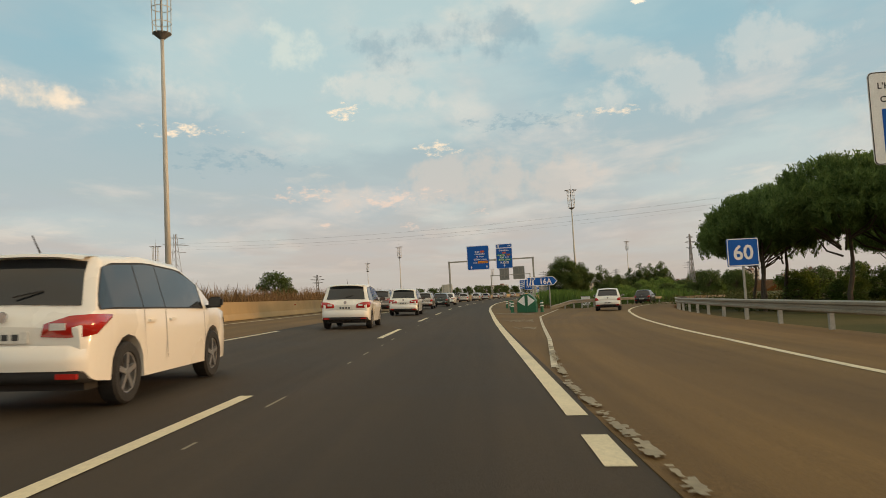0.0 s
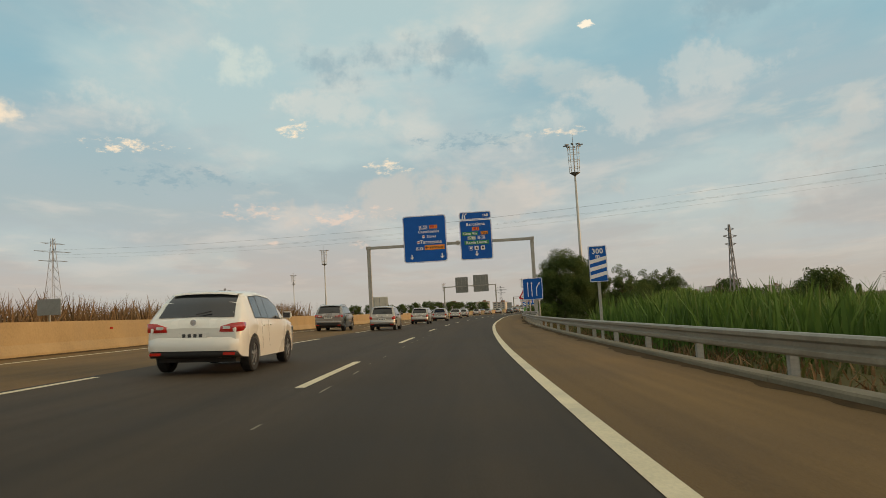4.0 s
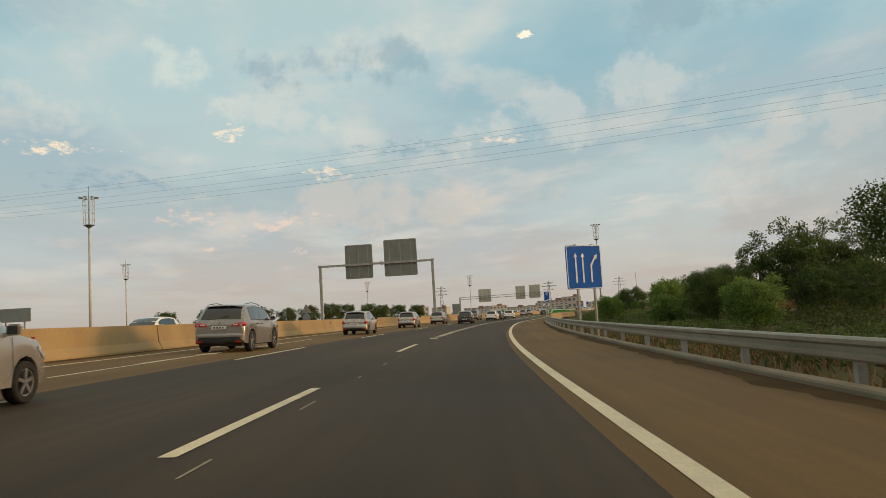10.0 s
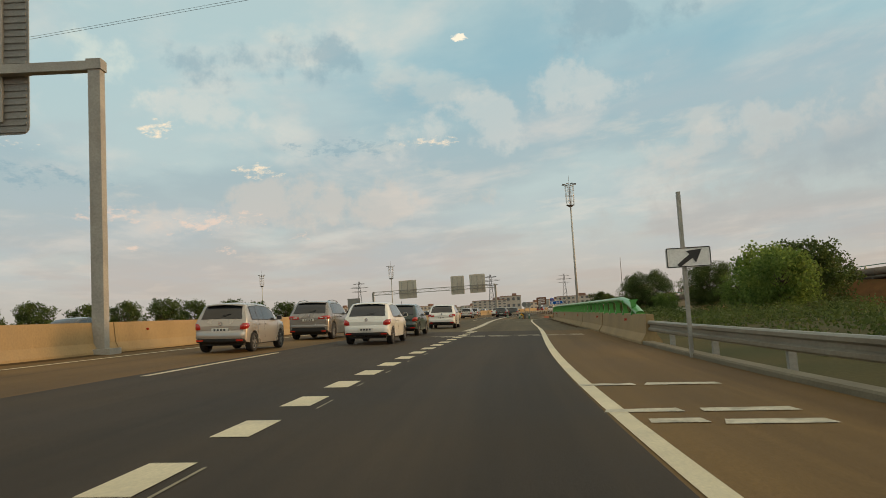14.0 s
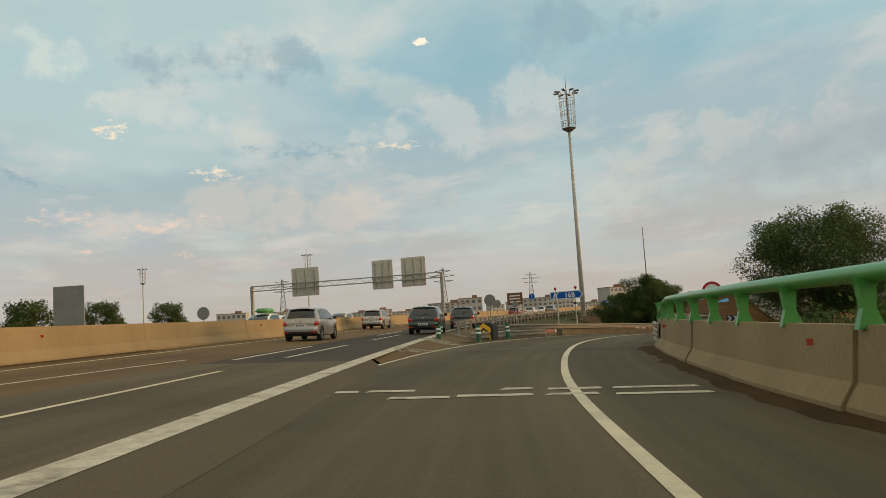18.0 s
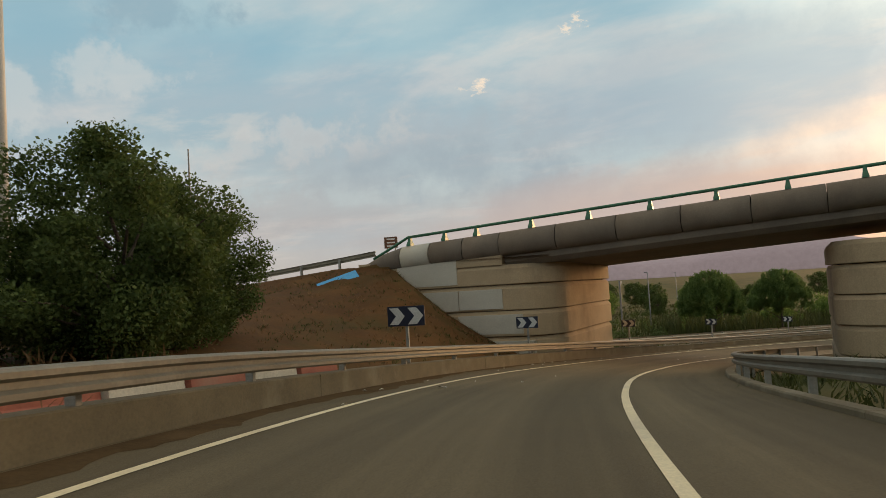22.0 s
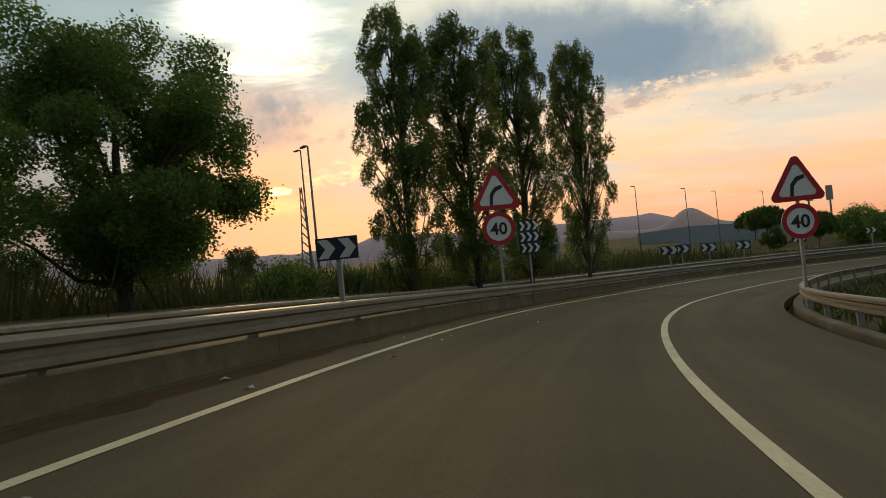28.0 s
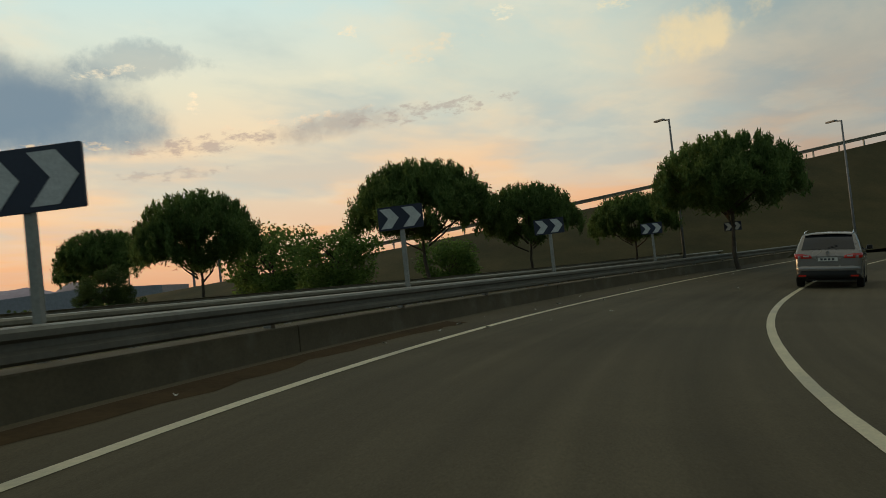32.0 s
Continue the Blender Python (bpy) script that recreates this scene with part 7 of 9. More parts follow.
def tree(kind, h, w, seed, leaves=9000, clear=0.3, leaf=0.22):
    """A tree at the origin: trunk with limbs, and a crown of clumps of leaves with gaps."""
    rng = np.random.RandomState(seed)
    labels = {"pine": "umbrella pine with dark bristling crown", "oak": "dense dark green broadleaf tree", "poplar": "slim upright poplar with airy leaves", "bush": "dense dark green bush", "green": "bright green rounded shrub tree"}
    s = thing("tree" if kind != "bush" else "bush", None, labels[kind], "tree" if kind != "bush" else "bush")
    mat = {"pine": LEAF_PINE, "oak": LEAF_OAK, "poplar": LEAF_POPLAR, "bush": LEAF_OAK, "green": LEAF_GREEN}[kind]
    clumps = []
    zc0, zc1 = h * clear, h
    if kind == "poplar":
        for _ in range(260):
            t = rng.uniform(0, 1) ** 0.85
            r = w / 2 * (0.95 * math.sin(math.pi * min(1, 0.10 + t * 0.80)) ** 0.5) * math.sqrt(rng.uniform(0.05, 1))
            a = rng.uniform(0, 2 * math.pi)
            clumps.append((r * math.cos(a), r * math.sin(a), zc0 + (zc1 - zc0) * t * 0.97, w * rng.uniform(0.045, 0.10), 1.5))
    elif kind == "pine":
        for _ in range(104):
            a, q = rng.uniform(0, 2 * math.pi), math.sqrt(rng.uniform(0.0, 1))
            dome = (1 - q ** 2.6) ** 0.5
            t = rng.uniform(0.80, 1.0) if rng.random_sample() < 0.62 else rng.uniform(0.0, 0.8)
            clumps.append((w / 2 * q * math.cos(a) * 0.95, w / 2 * q * math.sin(a) * 0.95, zc0 + (zc1 - zc0) * (0.10 + 0.34 * q * (1 - dome * t) + 0.84 * dome * t), w * rng.uniform(0.055, 0.095), 0.9))
    else:
        for _ in range(96):
            d = rng.normal(size=3)
            d /= np.linalg.norm(d)
            q = rng.uniform(0.35, 1.0) ** 0.5 * (1.0 + 0.55 * mnoise.noise(Vector(d * 1.6) + Vector((seed * 1.7, 0, 0))))
            clumps.append((w / 2 * d[0] * q * 0.9, w / 2 * d[1] * q * 0.9, (zc0 + zc1) / 2 + (zc1 - zc0) / 2 * d[2] * q * 0.9, w * rng.uniform(0.075, 0.155), 0.85))
    bm = bmesh.new()
    r0 = 0.035 * h ** 0.9 * (0.48 if kind == "poplar" else 0.85)
    top = h * (0.9 if kind == "poplar" else 0.55 + clear * 0.5)
    top = min(top, h * 0.92)
    limb(bm, (0, 0, -1.2), (rng.normal(0, 0.03 * h), rng.normal(0, 0.03 * h), top), r0, r0 * 0.25, rng, 7, 0.05)
    for c in clumps[::{"poplar": 5, "pine": 9}.get(kind, 4)]:
        base = (c[0] * 0.08, c[1] * 0.08, max(h * clear * 0.7, c[2] * 0.62) if kind != "poplar" else max(0.1 * h, c[2] - 0.2 * h))
        limb(bm, base, c[:3], r0 * 0.34, r0 * 0.09, rng, 3, 0.12)
    part("trunk", bm, BARK, s, "rough brown trunk and limbs")
    per = np.array([c[3] ** 2 for c in clumps])
    per = np.maximum(20, (per / per.sum() * leaves).astype(int))
    cs, ns = [], []
    for c, n in zip(clumps, per):
        d = rng.normal(size=(n, 3))
        d /= np.linalg.norm(d, axis=1, keepdims=True)
        rad = c[3] * rng.uniform(0.25, 1.0, (n, 1)) ** 0.6 * (1 + (0.22 if kind == "pine" else 0.11) * rng.normal(size=(n, 1)))
        pts = np.array(c[:3]) + d * rad * np.array([1, 1, c[4]])
        cs.append(pts)
        ns.append(d)
    if kind == "pine":
        # upright shoots that bristle out of the dome
        for _ in range(300):
            a, q = rng.uniform(0, 2 * math.pi), math.sqrt(rng.uniform(0.0, 1))
            dome = (1 - q ** 2.6) ** 0.5
            base = np.array([w / 2 * q * math.cos(a), w / 2 * q * math.sin(a), zc0 + (zc1 - zc0) * (0.14 + 0.87 * dome)])
            ln, n = w * rng.uniform(0.055, 0.115), 54
            lean = np.array([math.cos(a) * q * 0.35, math.sin(a) * q * 0.35, 1.0])
            t = rng.uniform(0, 1, (n, 1))
            cs.append(base + lean * ln * t + rng.normal(0, w * 0.0085, (n, 3)))
            ns.append(np.tile(lean * 1.5, (n, 1)))
    cs, ns = np.vstack(cs), np.vstack(ns)
    if kind == "pine":
        me = leaf_mesh("crown", cs, ns * 0.6, leaf * 1.15, rng, mat, 1.5, 0.9, 0.26)
    else:
        me = leaf_mesh("crown", cs, ns * 0.3, leaf, rng, mat, 1.0, 0.0)
    ob = new("crown", me)
    ob.parent = s
    return s


def grow(proto, x, y, z=None, turn=0.0, k=1.0, kz=None):
    """A copy of a tree at a place, standing on the ground."""
    z = ground_height(x, y) if z is None else z
    if proto is TREE_R and min(np.hypot(w.p[:, 0] - x, w.p[:, 1] - y).min() for w in (MAIN, RAMP)) > 28:
        proto = TREE_FAR
    c = copy_thing(proto, pose(x, y, z - 0.05, 0, 0, turn))
    c.scale = (k, k, kz or k)
    return c


PINE_A = tree("pine", 10.8, 11.5, 11, 46000, 0.42, 0.24)
PINE_A.matrix_world = pose(28.8, 62, -1.4)
PINE_A.scale = (0.88, 0.88, 0.84)
PINE_S = tree("pine", 5.3, 6.0, 12, 46000, 0.42, 0.13)
PINE_S.matrix_world = pose(283.3, 346.3, -9.3)
OAK_BIG = tree("oak", 11.5, 11.2, 13, 150000, 0.05, 0.14)
OAK_BIG.matrix_world = pose(38.3, 203.2, -1.5)
BUSH_L = tree("bush", 6.4, 6.4, 14, 70000, 0.02, 0.12)
BUSH_L.matrix_world = pose(119.0, 424.6, -1.9)
BUSH_L.scale = (0.86, 0.86, 0.86)
PINE_R = tree("pine", 7.8, 7.0, 15, 80000, 0.18, 0.14)
PINE_R.matrix_world = pose(180.0, 433.3, -7.4)
PINE_R.scale = (0.84, 0.84, 0.88)
TREE_B = tree("green", 10.6, 6.8, 16, 120000, 0.20, 0.105)
TREE_B.matrix_world = pose(210.7, 421.0, -8.6)
TREE_B.scale = (0.92, 0.92, 0.87)
POPLAR = tree("poplar", 13.2, 4.1, 17, 64000, 0.13, 0.10)
POPLAR.matrix_world = pose(220.7, 411.9, -8.9)
POPLAR.scale = (0.86, 0.86, 0.97)
POPLAR2 = tree("poplar", 13.0, 4.1, 18, 64000, 0.13, 0.10)
POPLAR2.matrix_world = pose(222.4, 408.8, -9.0)
SHRUB = tree("green", 4.2, 5.0, 19, 8000, 0.02, 0.2)
SHRUB.matrix_world = pose(70.0, 292, -1.8)
TALL = tree("oak", 11.5, 7.5, 20, 13000, 0.08, 0.26)
TALL.matrix_world = pose(90.9, 294.1, -2.0)
TREE_R = tree("oak", 9.0, 8.8, 21, 80000, 0.08, 0.125)
TREE_R.matrix_world = pose(113.4, 398.6, -1.6)
TREE_R.scale = (1.0, 1.0, 0.88)
TREE_FAR = tree("oak", 9.0, 8.5, 22, 8000, 0.06, 0.34)
TREE_FAR.matrix_world = pose(100, 268, -2.2)
# pines by the exit lane
for x, y, t, k in ((34.5, 70, 40, 1.0), (32, 55, 80, 1.0), (40, 62, 130, 1.1), (38, 48, 200, 1.0), (47, 70, 250, 1.15), (46, 54, 300, 1.05), (30.4, 66, 20, 0.8), (36, 80, 70, 0.9), (52, 62, 10, 1.1), (56, 84, 100, 1.0)):
    grow(PINE_A, x, y, None, t, k)
# beyond the motorway's right verge
for pr, x, y, t, k in ((OAK_BIG, 43.2, 207.0, 130, 0.85), (SHRUB, 34.5, 200, 10, 0.7), (SHRUB, 33.6, 206, 60, 0.6), (SHRUB, 36, 70, 60, 0.9), (SHRUB, 42, 66, 160, 0.9), (SHRUB, 47, 62, 200, 0.9), (SHRUB, 36, 62, 260, 0.7), (TALL, 50.6, 208, 30, 0.75), (TREE_R, 58, 222, 60, 0.8), (TREE_R, 46, 226, 160, 0.7), (TALL, 97, 300, 190, 1.0), (SHRUB, 66, 300, 50, 0.8), (TREE_R, 73.4, 288, 70, 0.72), (TREE_R, 78, 291, 110, 0.78), (TALL, 82.2, 292, 170, 0.85), (TALL, 86.5, 290.5, 30, 0.98), (TALL, 95, 290, 80, 0.95), (TREE_R, 84, 284, 60, 0.7), (TREE_R, 90, 284, 160, 0.8), (TREE_R, 112.9, 363, 10, 1.0), (SHRUB, 106, 360, 70, 1.8), (SHRUB, 100, 352, 130, 1.5), (TREE_R, 124, 372, 140, 1.05), (SHRUB, 117, 380, 210, 1.3), (TREE_R, 120.5, 392, 200, 0.95), (SHRUB, 112, 391, 30, 0.8), (TREE_R, 126, 384, 270, 0.9), (SHRUB, 62, 262, 15, 1.0), (SHRUB, 72, 240, 15, 1.3), (TREE_R, 70, 180, 15, 0.8), (TREE_R, 82, 196, 75, 0.8), (TALL, 96, 220, 75, 0.6), (SHRUB, 86, 262, 75, 1.5), (TREE_R, 110, 250, 5, 0.8), (TREE_R, 64, 150, 5, 0.7), (TREE_R, 76, 140, 95, 0.7), (TREE_R, 95, 160, 95, 0.8)):
    grow(pr, x, y, None, t, k)
# thicket below the bank of the overpass road
for pr, x, y, t, k, kz in ((TREE_R, 49.4, 199.5, 30, 0.62, 0.52), (SHRUB, 52.6, 191.1, 80, 1.15, 0.82), (TREE_R, 56.5, 196.4, 140, 0.6, 0.46), (SHRUB, 58.4, 189.8, 10, 1.2, 0.85), (SHRUB, 61.7, 191.8, 200, 1.2, 0.8), (TREE_R, 61.3, 185.1, 260, 0.55, 0.42), (SHRUB, 67.1, 188.2, 330, 1.2, 0.8), (TREE_R, 66.5, 182.0, 50, 0.6, 0.42), (SHRUB, 72, 180, 120, 1.3, 0.85), (TREE_R, 76, 186, 120, 0.7, 0.5), (SHRUB, 54, 203, 170, 1.2, 0.95), (SHRUB, 66, 198, 170, 1.3, 0.9), (TREE_R, 72, 204, 20, 0.8, 0.55)):
    grow(pr, x, y, None, t, k, kz)
# left of the motorway
for pr, x, y, t, k in ((TREE_R, -26.4, 132.7, 0, 0.85), (SHRUB, -22, 250, 60, 1.0), (SHRUB, -30, 262, 120, 1.2), (TREE_R, -45, 300, 20, 0.7), (TREE_R, -60, 200, 20, 0.6), (TREE_R, 40, 470, 10, 0.95), (TREE_R, 34, 463, 70, 1.0), (TREE_R, 27, 458, 130, 0.95), (TREE_R, 20, 455, 130, 0.9), (TREE_R, 48, 478, 190, 0.95), (TREE_R, 54, 488, 240, 0.9), (TREE_R, 12, 450, 300, 1.0), (TREE_R, 5, 444, 30, 0.95), (TREE_R, -3, 440, 80, 0.95), (TREE_R, -14, 436, 30, 0.95), (TREE_R, 62, 505, 30, 0.9), (TREE_R, 72, 524, 30, 0.9)):
    grow(pr, x, y, None, t, k)
# beside the slip road
for pr, x, y, t, k, *kz in ((BUSH_L, 115.6, 425.3, 70, 0.55), (BUSH_L, 120.6, 427.2, 130, 0.8), (BUSH_L, 123.0, 428.5, 200, 0.7), (PINE_R, 189.4, 429.7, 90, 0.82), (PINE_R, 202.5, 425.0, 200, 0.86, 0.72), (SHRUB, 197, 432, 20, 0.8), (SHRUB, 212, 430, 80, 1.0), (TREE_B, 196, 441, 80, 0.6), (POPLAR, 226.6, 404.6, 120, 0.95, 1.05), (POPLAR2, 228.3, 400.5, 210, 0.84, 1.08), (SHRUB, 224, 414, 30, 0.55), (SHRUB, 230, 408, 130, 0.5), (SHRUB, 218, 417, 200, 0.6), (PINE_S, 256.0, 361.6, 40, 0.69), (SHRUB, 264.9, 343.4, 100, 1.1), (SHRUB, 271.8, 341.7, 160, 1.25), (SHRUB, 259, 340, 30, 0.8), (SHRUB, 167.6, 441.2, 30, 0.5), (SHRUB, 215.7, 482.9, 60, 1.2), (TREE_R, 239.6, 501.1, 10, 0.6), (TREE_R, 250, 497, 80, 0.55), (TREE_R, 260, 489.5, 150, 0.6), (TREE_R, 279, 531, 40, 0.8), (TREE_R, 300, 518, 90, 0.8), (TREE_R, 290, 500, 220, 0.7), (SHRUB, 217, 473, 220, 1.1), (SHRUB, 228, 470, 30, 1.3), (TREE_R, 234, 462, 60, 0.5), (TREE_R, 262, 492, 130, 0.7), (TREE_R, 272, 484, 200, 0.7), (SHRUB, 244, 458, 10, 1.2), (TREE_R, 281, 473, 10, 0.7), (SHRUB, 212, 448, 110, 0.55), (TREE_R, 262, 455, 80, 0.6), (PINE_S, 255.4, 348.3, 220, 1.15), (PINE_S, 252.0, 343.4, 280, 0.88), (PINE_S, 242.7, 339.7, 330, 1.2), (PINE_S, 248.6, 336.4, 20, 0.82), (PINE_S, 297, 338, 60, 1.0), (BUSH_L, 275, 352, 10, 0.5), (TREE_R, 270, 440, 10, 0.8), (TREE_R, 300, 430, 80, 0.8), (TREE_R, 330, 420, 160, 0.9), (TREE_R, 250, 470, 160, 0.7), (TREE_R, 240, 490, 260, 0.7), (TREE_R, 290, 470, 40, 0.7), (TREE_R, 340, 460, 40, 0.8), (TREE_R, 225, 510, 40, 0.7), (TREE_R, 320, 380, 100, 0.7), (TREE_R, 350, 360, 200, 0.7), (SHRUB, 158, 441, 10, 0.5), (TREE_R, 163, 446, 70, 0.75), (SHRUB, 160, 414, 70, 0.45), (SHRUB, 166, 411, 130, 0.5), (SHRUB, 200, 398, 70, 0.5), (BUSH_L, 172, 409, 10, 0.4)):
    grow(pr, x, y, None, t, k, kz[0] if kz else k * {256.0: 1.18, 252.0: 1.08}.get(x, 1.02) if pr is PINE_S else None)


def blades(name, spots, h, wd, rng, mat, label, lean=0.25, category="undergrowth", seg=2):
    """Standing blades as one mesh: each a bent narrow strip."""
    n = len(spots)
    spots = np.asarray(spots, float)
    ang = rng.uniform(0, 2 * math.pi, n)
    side = np.c_[np.cos(ang), np.sin(ang), np.zeros(n)]
    hh = (h * rng.uniform(0.55, 1.25, n))[:, None]
    bend = np.c_[rng.normal(0, lean, (n, 2)), np.zeros(n)] * hh
    up = np.array([0, 0, 1.0])
    w = wd * rng.uniform(0.6, 1.4, (n, 1))
    rows = []
    for t, kw in ((0, 0.7), (0.55, 1.0), (1.0, 0.12)):
        c = spots + up * hh * t + bend * t * t
        rows += [c - side * w * kw, c + side * w * kw]
    v = np.stack(rows, 1).reshape(-1, 3)
    base = np.arange(n) * 6
    f = np.concatenate([np.c_[base, base + 1, base + 3, base + 2], np.c_[base + 2, base + 3, base + 5, base + 4]])
    me = bpy.data.meshes.new(name)
    me.from_pydata(v.tolist(), [], f.tolist())
    me.materials.append(mat)
    return tagged(new(name, me), label, category, "", "stuff")


def patch(way, s0, s1, o0, o1, n, rng, clump=1.2):
    k = max(1, n // 14)
    cs = np.c_[rng.uniform(s0, s1, k), rng.uniform(o0, o1, k)]
    out = []
    for c in cs:
        p = way.at(c[0], c[1])
        out.append(np.c_[p.x + rng.normal(0, clump * 0.5, 14), p.y + rng.normal(0, clump * 0.5, 14)])
    xy = np.vstack(out)
    return np.c_[xy, _ground(xy[:, 0], xy[:, 1]) - 0.05]


rng = np.random.RandomState(8)
blades("cane_bed", np.vstack([patch(MAIN, 100, 128, -28, -8, 6500, rng), patch(MAIN, 104, 124, -12, -7.5, 1500, rng)]), 2.0, 0.05, rng, LEAF_REED, "tall bright green cane bed behind the guard rail", 0.18)
blades("dry_reeds", patch(MAIN, 10, 200, 29, 46, 20000, rng, 2.4), 3.2, 0.05, rng, LEAF_DRY, "rust-brown dry reeds and brush beyond the opposite lanes", 0.25)
blades("scrub", patch(MAIN, 60, 300, 29, 60, 4500, rng, 2.0), 1.6, 0.06, rng, LEAF_OAK, "low dark scrub beyond the opposite lanes", 0.4)
blades("verge_grass", np.vstack([patch(MAIN, 62, 168, -9, -4.6, 5000, rng), patch(MAIN, 205, 306, -12, -5.2, 6000, rng)]), 0.42, 0.025, rng, LEAF_DRY, "dry straw-coloured verge grass", 0.5)
blades("verge_grass", np.vstack([patch(MAIN, 62, 168, -16, -6, 4000, rng), patch(MAIN, 205, 306, -18, -6, 5000, rng), patch(RAMP, 400, 460, -10, -4.6, 4000, rng), patch(RAMP, 476, 620, -10, -5.2, 7000, rng)]), 0.5, 0.03, rng, LEAF_VERGE, "green verge grass", 0.5)
blades("reed_bed", np.vstack([patch(RAMP, 506, 584, 10.5, 24, 15000, rng, 1.5)]), 2.2, 0.035, rng, LEAF_VERGE, "dark feathery reeds along the lower road", 0.22)
blades("plain_scrub", np.vstack([patch(RAMP, 470, 560, 14, 100, 16000, rng, 3.0)]), 0.8, 0.06, rng, LEAF_VERGE, "scrub and rough grass on the lower plain", 0.5)
blades("bank_grass", np.vstack([patch(RAMP, 434, 466, 6, 11, 1600, rng)]) + np.array([0, 0, 0.3]), 0.35, 0.02, rng, LEAF_DRY, "dry grass tufts on the earth bank", 0.5)


def thicket(name, way, bands, rng, mat, label, leaf=0.16):
    """Low bushes grown together: clumps of leaves standing on the ground, as one mesh."""
    cs = []
    for s0, s1, o0, o1, n, h in bands:
        ss, oo = rng.uniform(s0, s1, n), rng.uniform(o0, o1, n)
        xy = np.array([way.at(a, b)[:2] for a, b in zip(ss, oo)])
        zz = _ground(xy[:, 0], xy[:, 1])
        for (x, y), z in zip(xy, zz):
            r = h * rng.uniform(0.45, 1.0)
            d = rng.normal(size=(150, 3))
            d /= np.linalg.norm(d, axis=1, keepdims=True)
            d[:, 2] = np.abs(d[:, 2])
            cs.append(np.array([x, y, z - 0.1]) + d * r * rng.uniform(0.5, 1.05, (150, 1)) * np.array([1.1, 1.1, 1.0]))
    me = leaf_mesh(name, np.vstack(cs), None, leaf, rng, mat)
    return tagged(new(name, me), label, "undergrowth", "", "stuff")


thicket("thicket", MAIN, ((70, 165, -26, -11, 260, 1.5), (206, 300, -24, -10.5, 200, 1.0), (130, 168, -15, -7.5, 70, 1.0), (230, 318, -14, -8.0, 90, 0.6), (300, 345, -30, -8.5, 200, 1.5), (345, 400, -28, -9, 160, 1.6)), rng, LEAF_OAK, "dark low thicket of bushes beyond the guard rail")
thicket("thicket", MAIN, ((64, 168, -40, -22, 160, 2.0), (200, 310, -44, -22, 180, 2.0)), rng, LEAF_VERGE, "rough olive scrub on the plain beside the motorway", 0.24)
thicket("thicket", MAIN, ((14, 120, 30, 40, 120, 1.5), (120, 205, 29.5, 44, 210, 2.9)), rng, LEAF_DRY, "rust-brown dry brush beyond the opposite lanes", 0.2)
thicket("thicket", MAIN, ((14, 205, 31, 46, 120, 2.2),), rng, LEAF_VERGE, "olive bushes among the dry brush beyond the opposite lanes", 0.2)
thicket("thicket", RAMP, ((468, 520, 13, 60, 220, 1.5), (520, 600, 24, 70, 160, 1.6)), rng, LEAF_OAK, "dark low bushes on the lower plain", 0.22)

spots = []
for _ in range(1100):
    i, j = rng.randint(2, NU - 1), rng.randint(1, NW - 2)
    for _ in range(9):
        a, b = rng.uniform(0, 1, 2)
        p = BANK_ROWS[i][j].lerp(BANK_ROWS[i - 1][j], a).lerp(BANK_ROWS[i][j + 1], b * 0.6)
        spots.append((p.x, p.y, p.z - 0.03))
spots = np.array(spots)
blades("bank_grass", spots[: len(spots) // 2], 0.14, 0.011, rng, LEAF_DRY, "dry grass tufts on the earth bank", 0.6)
blades("bank_grass", spots[len(spots) // 2:], 0.13, 0.012, rng, LEAF_VERGE, "olive weeds on the earth bank", 0.5)

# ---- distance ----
# aerial haze is put into the hills as mauve colour and a faint glow
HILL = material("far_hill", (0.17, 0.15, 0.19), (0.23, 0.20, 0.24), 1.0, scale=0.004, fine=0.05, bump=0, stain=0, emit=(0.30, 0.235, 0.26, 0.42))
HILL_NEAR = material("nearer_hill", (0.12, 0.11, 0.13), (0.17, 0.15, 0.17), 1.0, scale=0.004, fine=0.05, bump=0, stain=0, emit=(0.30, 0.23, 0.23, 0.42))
noise.seed_set(3)


def ridge(name, radius, low, high, yaw0, yaw1, peaks, mat, label, rough):
    rows = []
    n = 220
    for i in range(n + 1):
        yaw = yaw0 + (yaw1 - yaw0) * i / n
        e = low + (high - low) * (0.5 + 0.5 * noise.noise(Vector((yaw * 0.06, radius * 0.01, 0)))) + rough * noise.noise(Vector((yaw * 0.45, 3.3, radius)))
        for py, ph, pw in peaks:
            e += ph * math.exp(-((yaw - py) / pw) ** 2)
        edge = min(1, (yaw0 - yaw) / 8, (yaw - yaw1) / 8)
        e *= max(0.05, edge)
        x, y = -math.sin(radians(yaw)), math.cos(radians(yaw))
        h = radius * math.tan(radians(max(e, 0.05)))
        rows.append([(200 + x * radius, 410 + y * radius, -40), (200 + x * radius, 410 + y * radius, -8 + h * 0.55), (200 + x * (radius + 120), 410 + y * (radius + 120), -8 + h), (200 + x * (radius + 700), 410 + y * (radius + 700), -40)])
    v, f = skin(rows)
    tagged(mesh_ob(name, v, f, mat, None, True), label, "hills", "", "structure")


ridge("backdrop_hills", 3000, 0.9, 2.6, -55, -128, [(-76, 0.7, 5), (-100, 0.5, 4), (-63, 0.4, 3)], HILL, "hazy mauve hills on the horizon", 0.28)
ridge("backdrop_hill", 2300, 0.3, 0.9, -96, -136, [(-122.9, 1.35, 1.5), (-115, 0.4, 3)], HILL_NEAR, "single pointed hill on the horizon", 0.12)

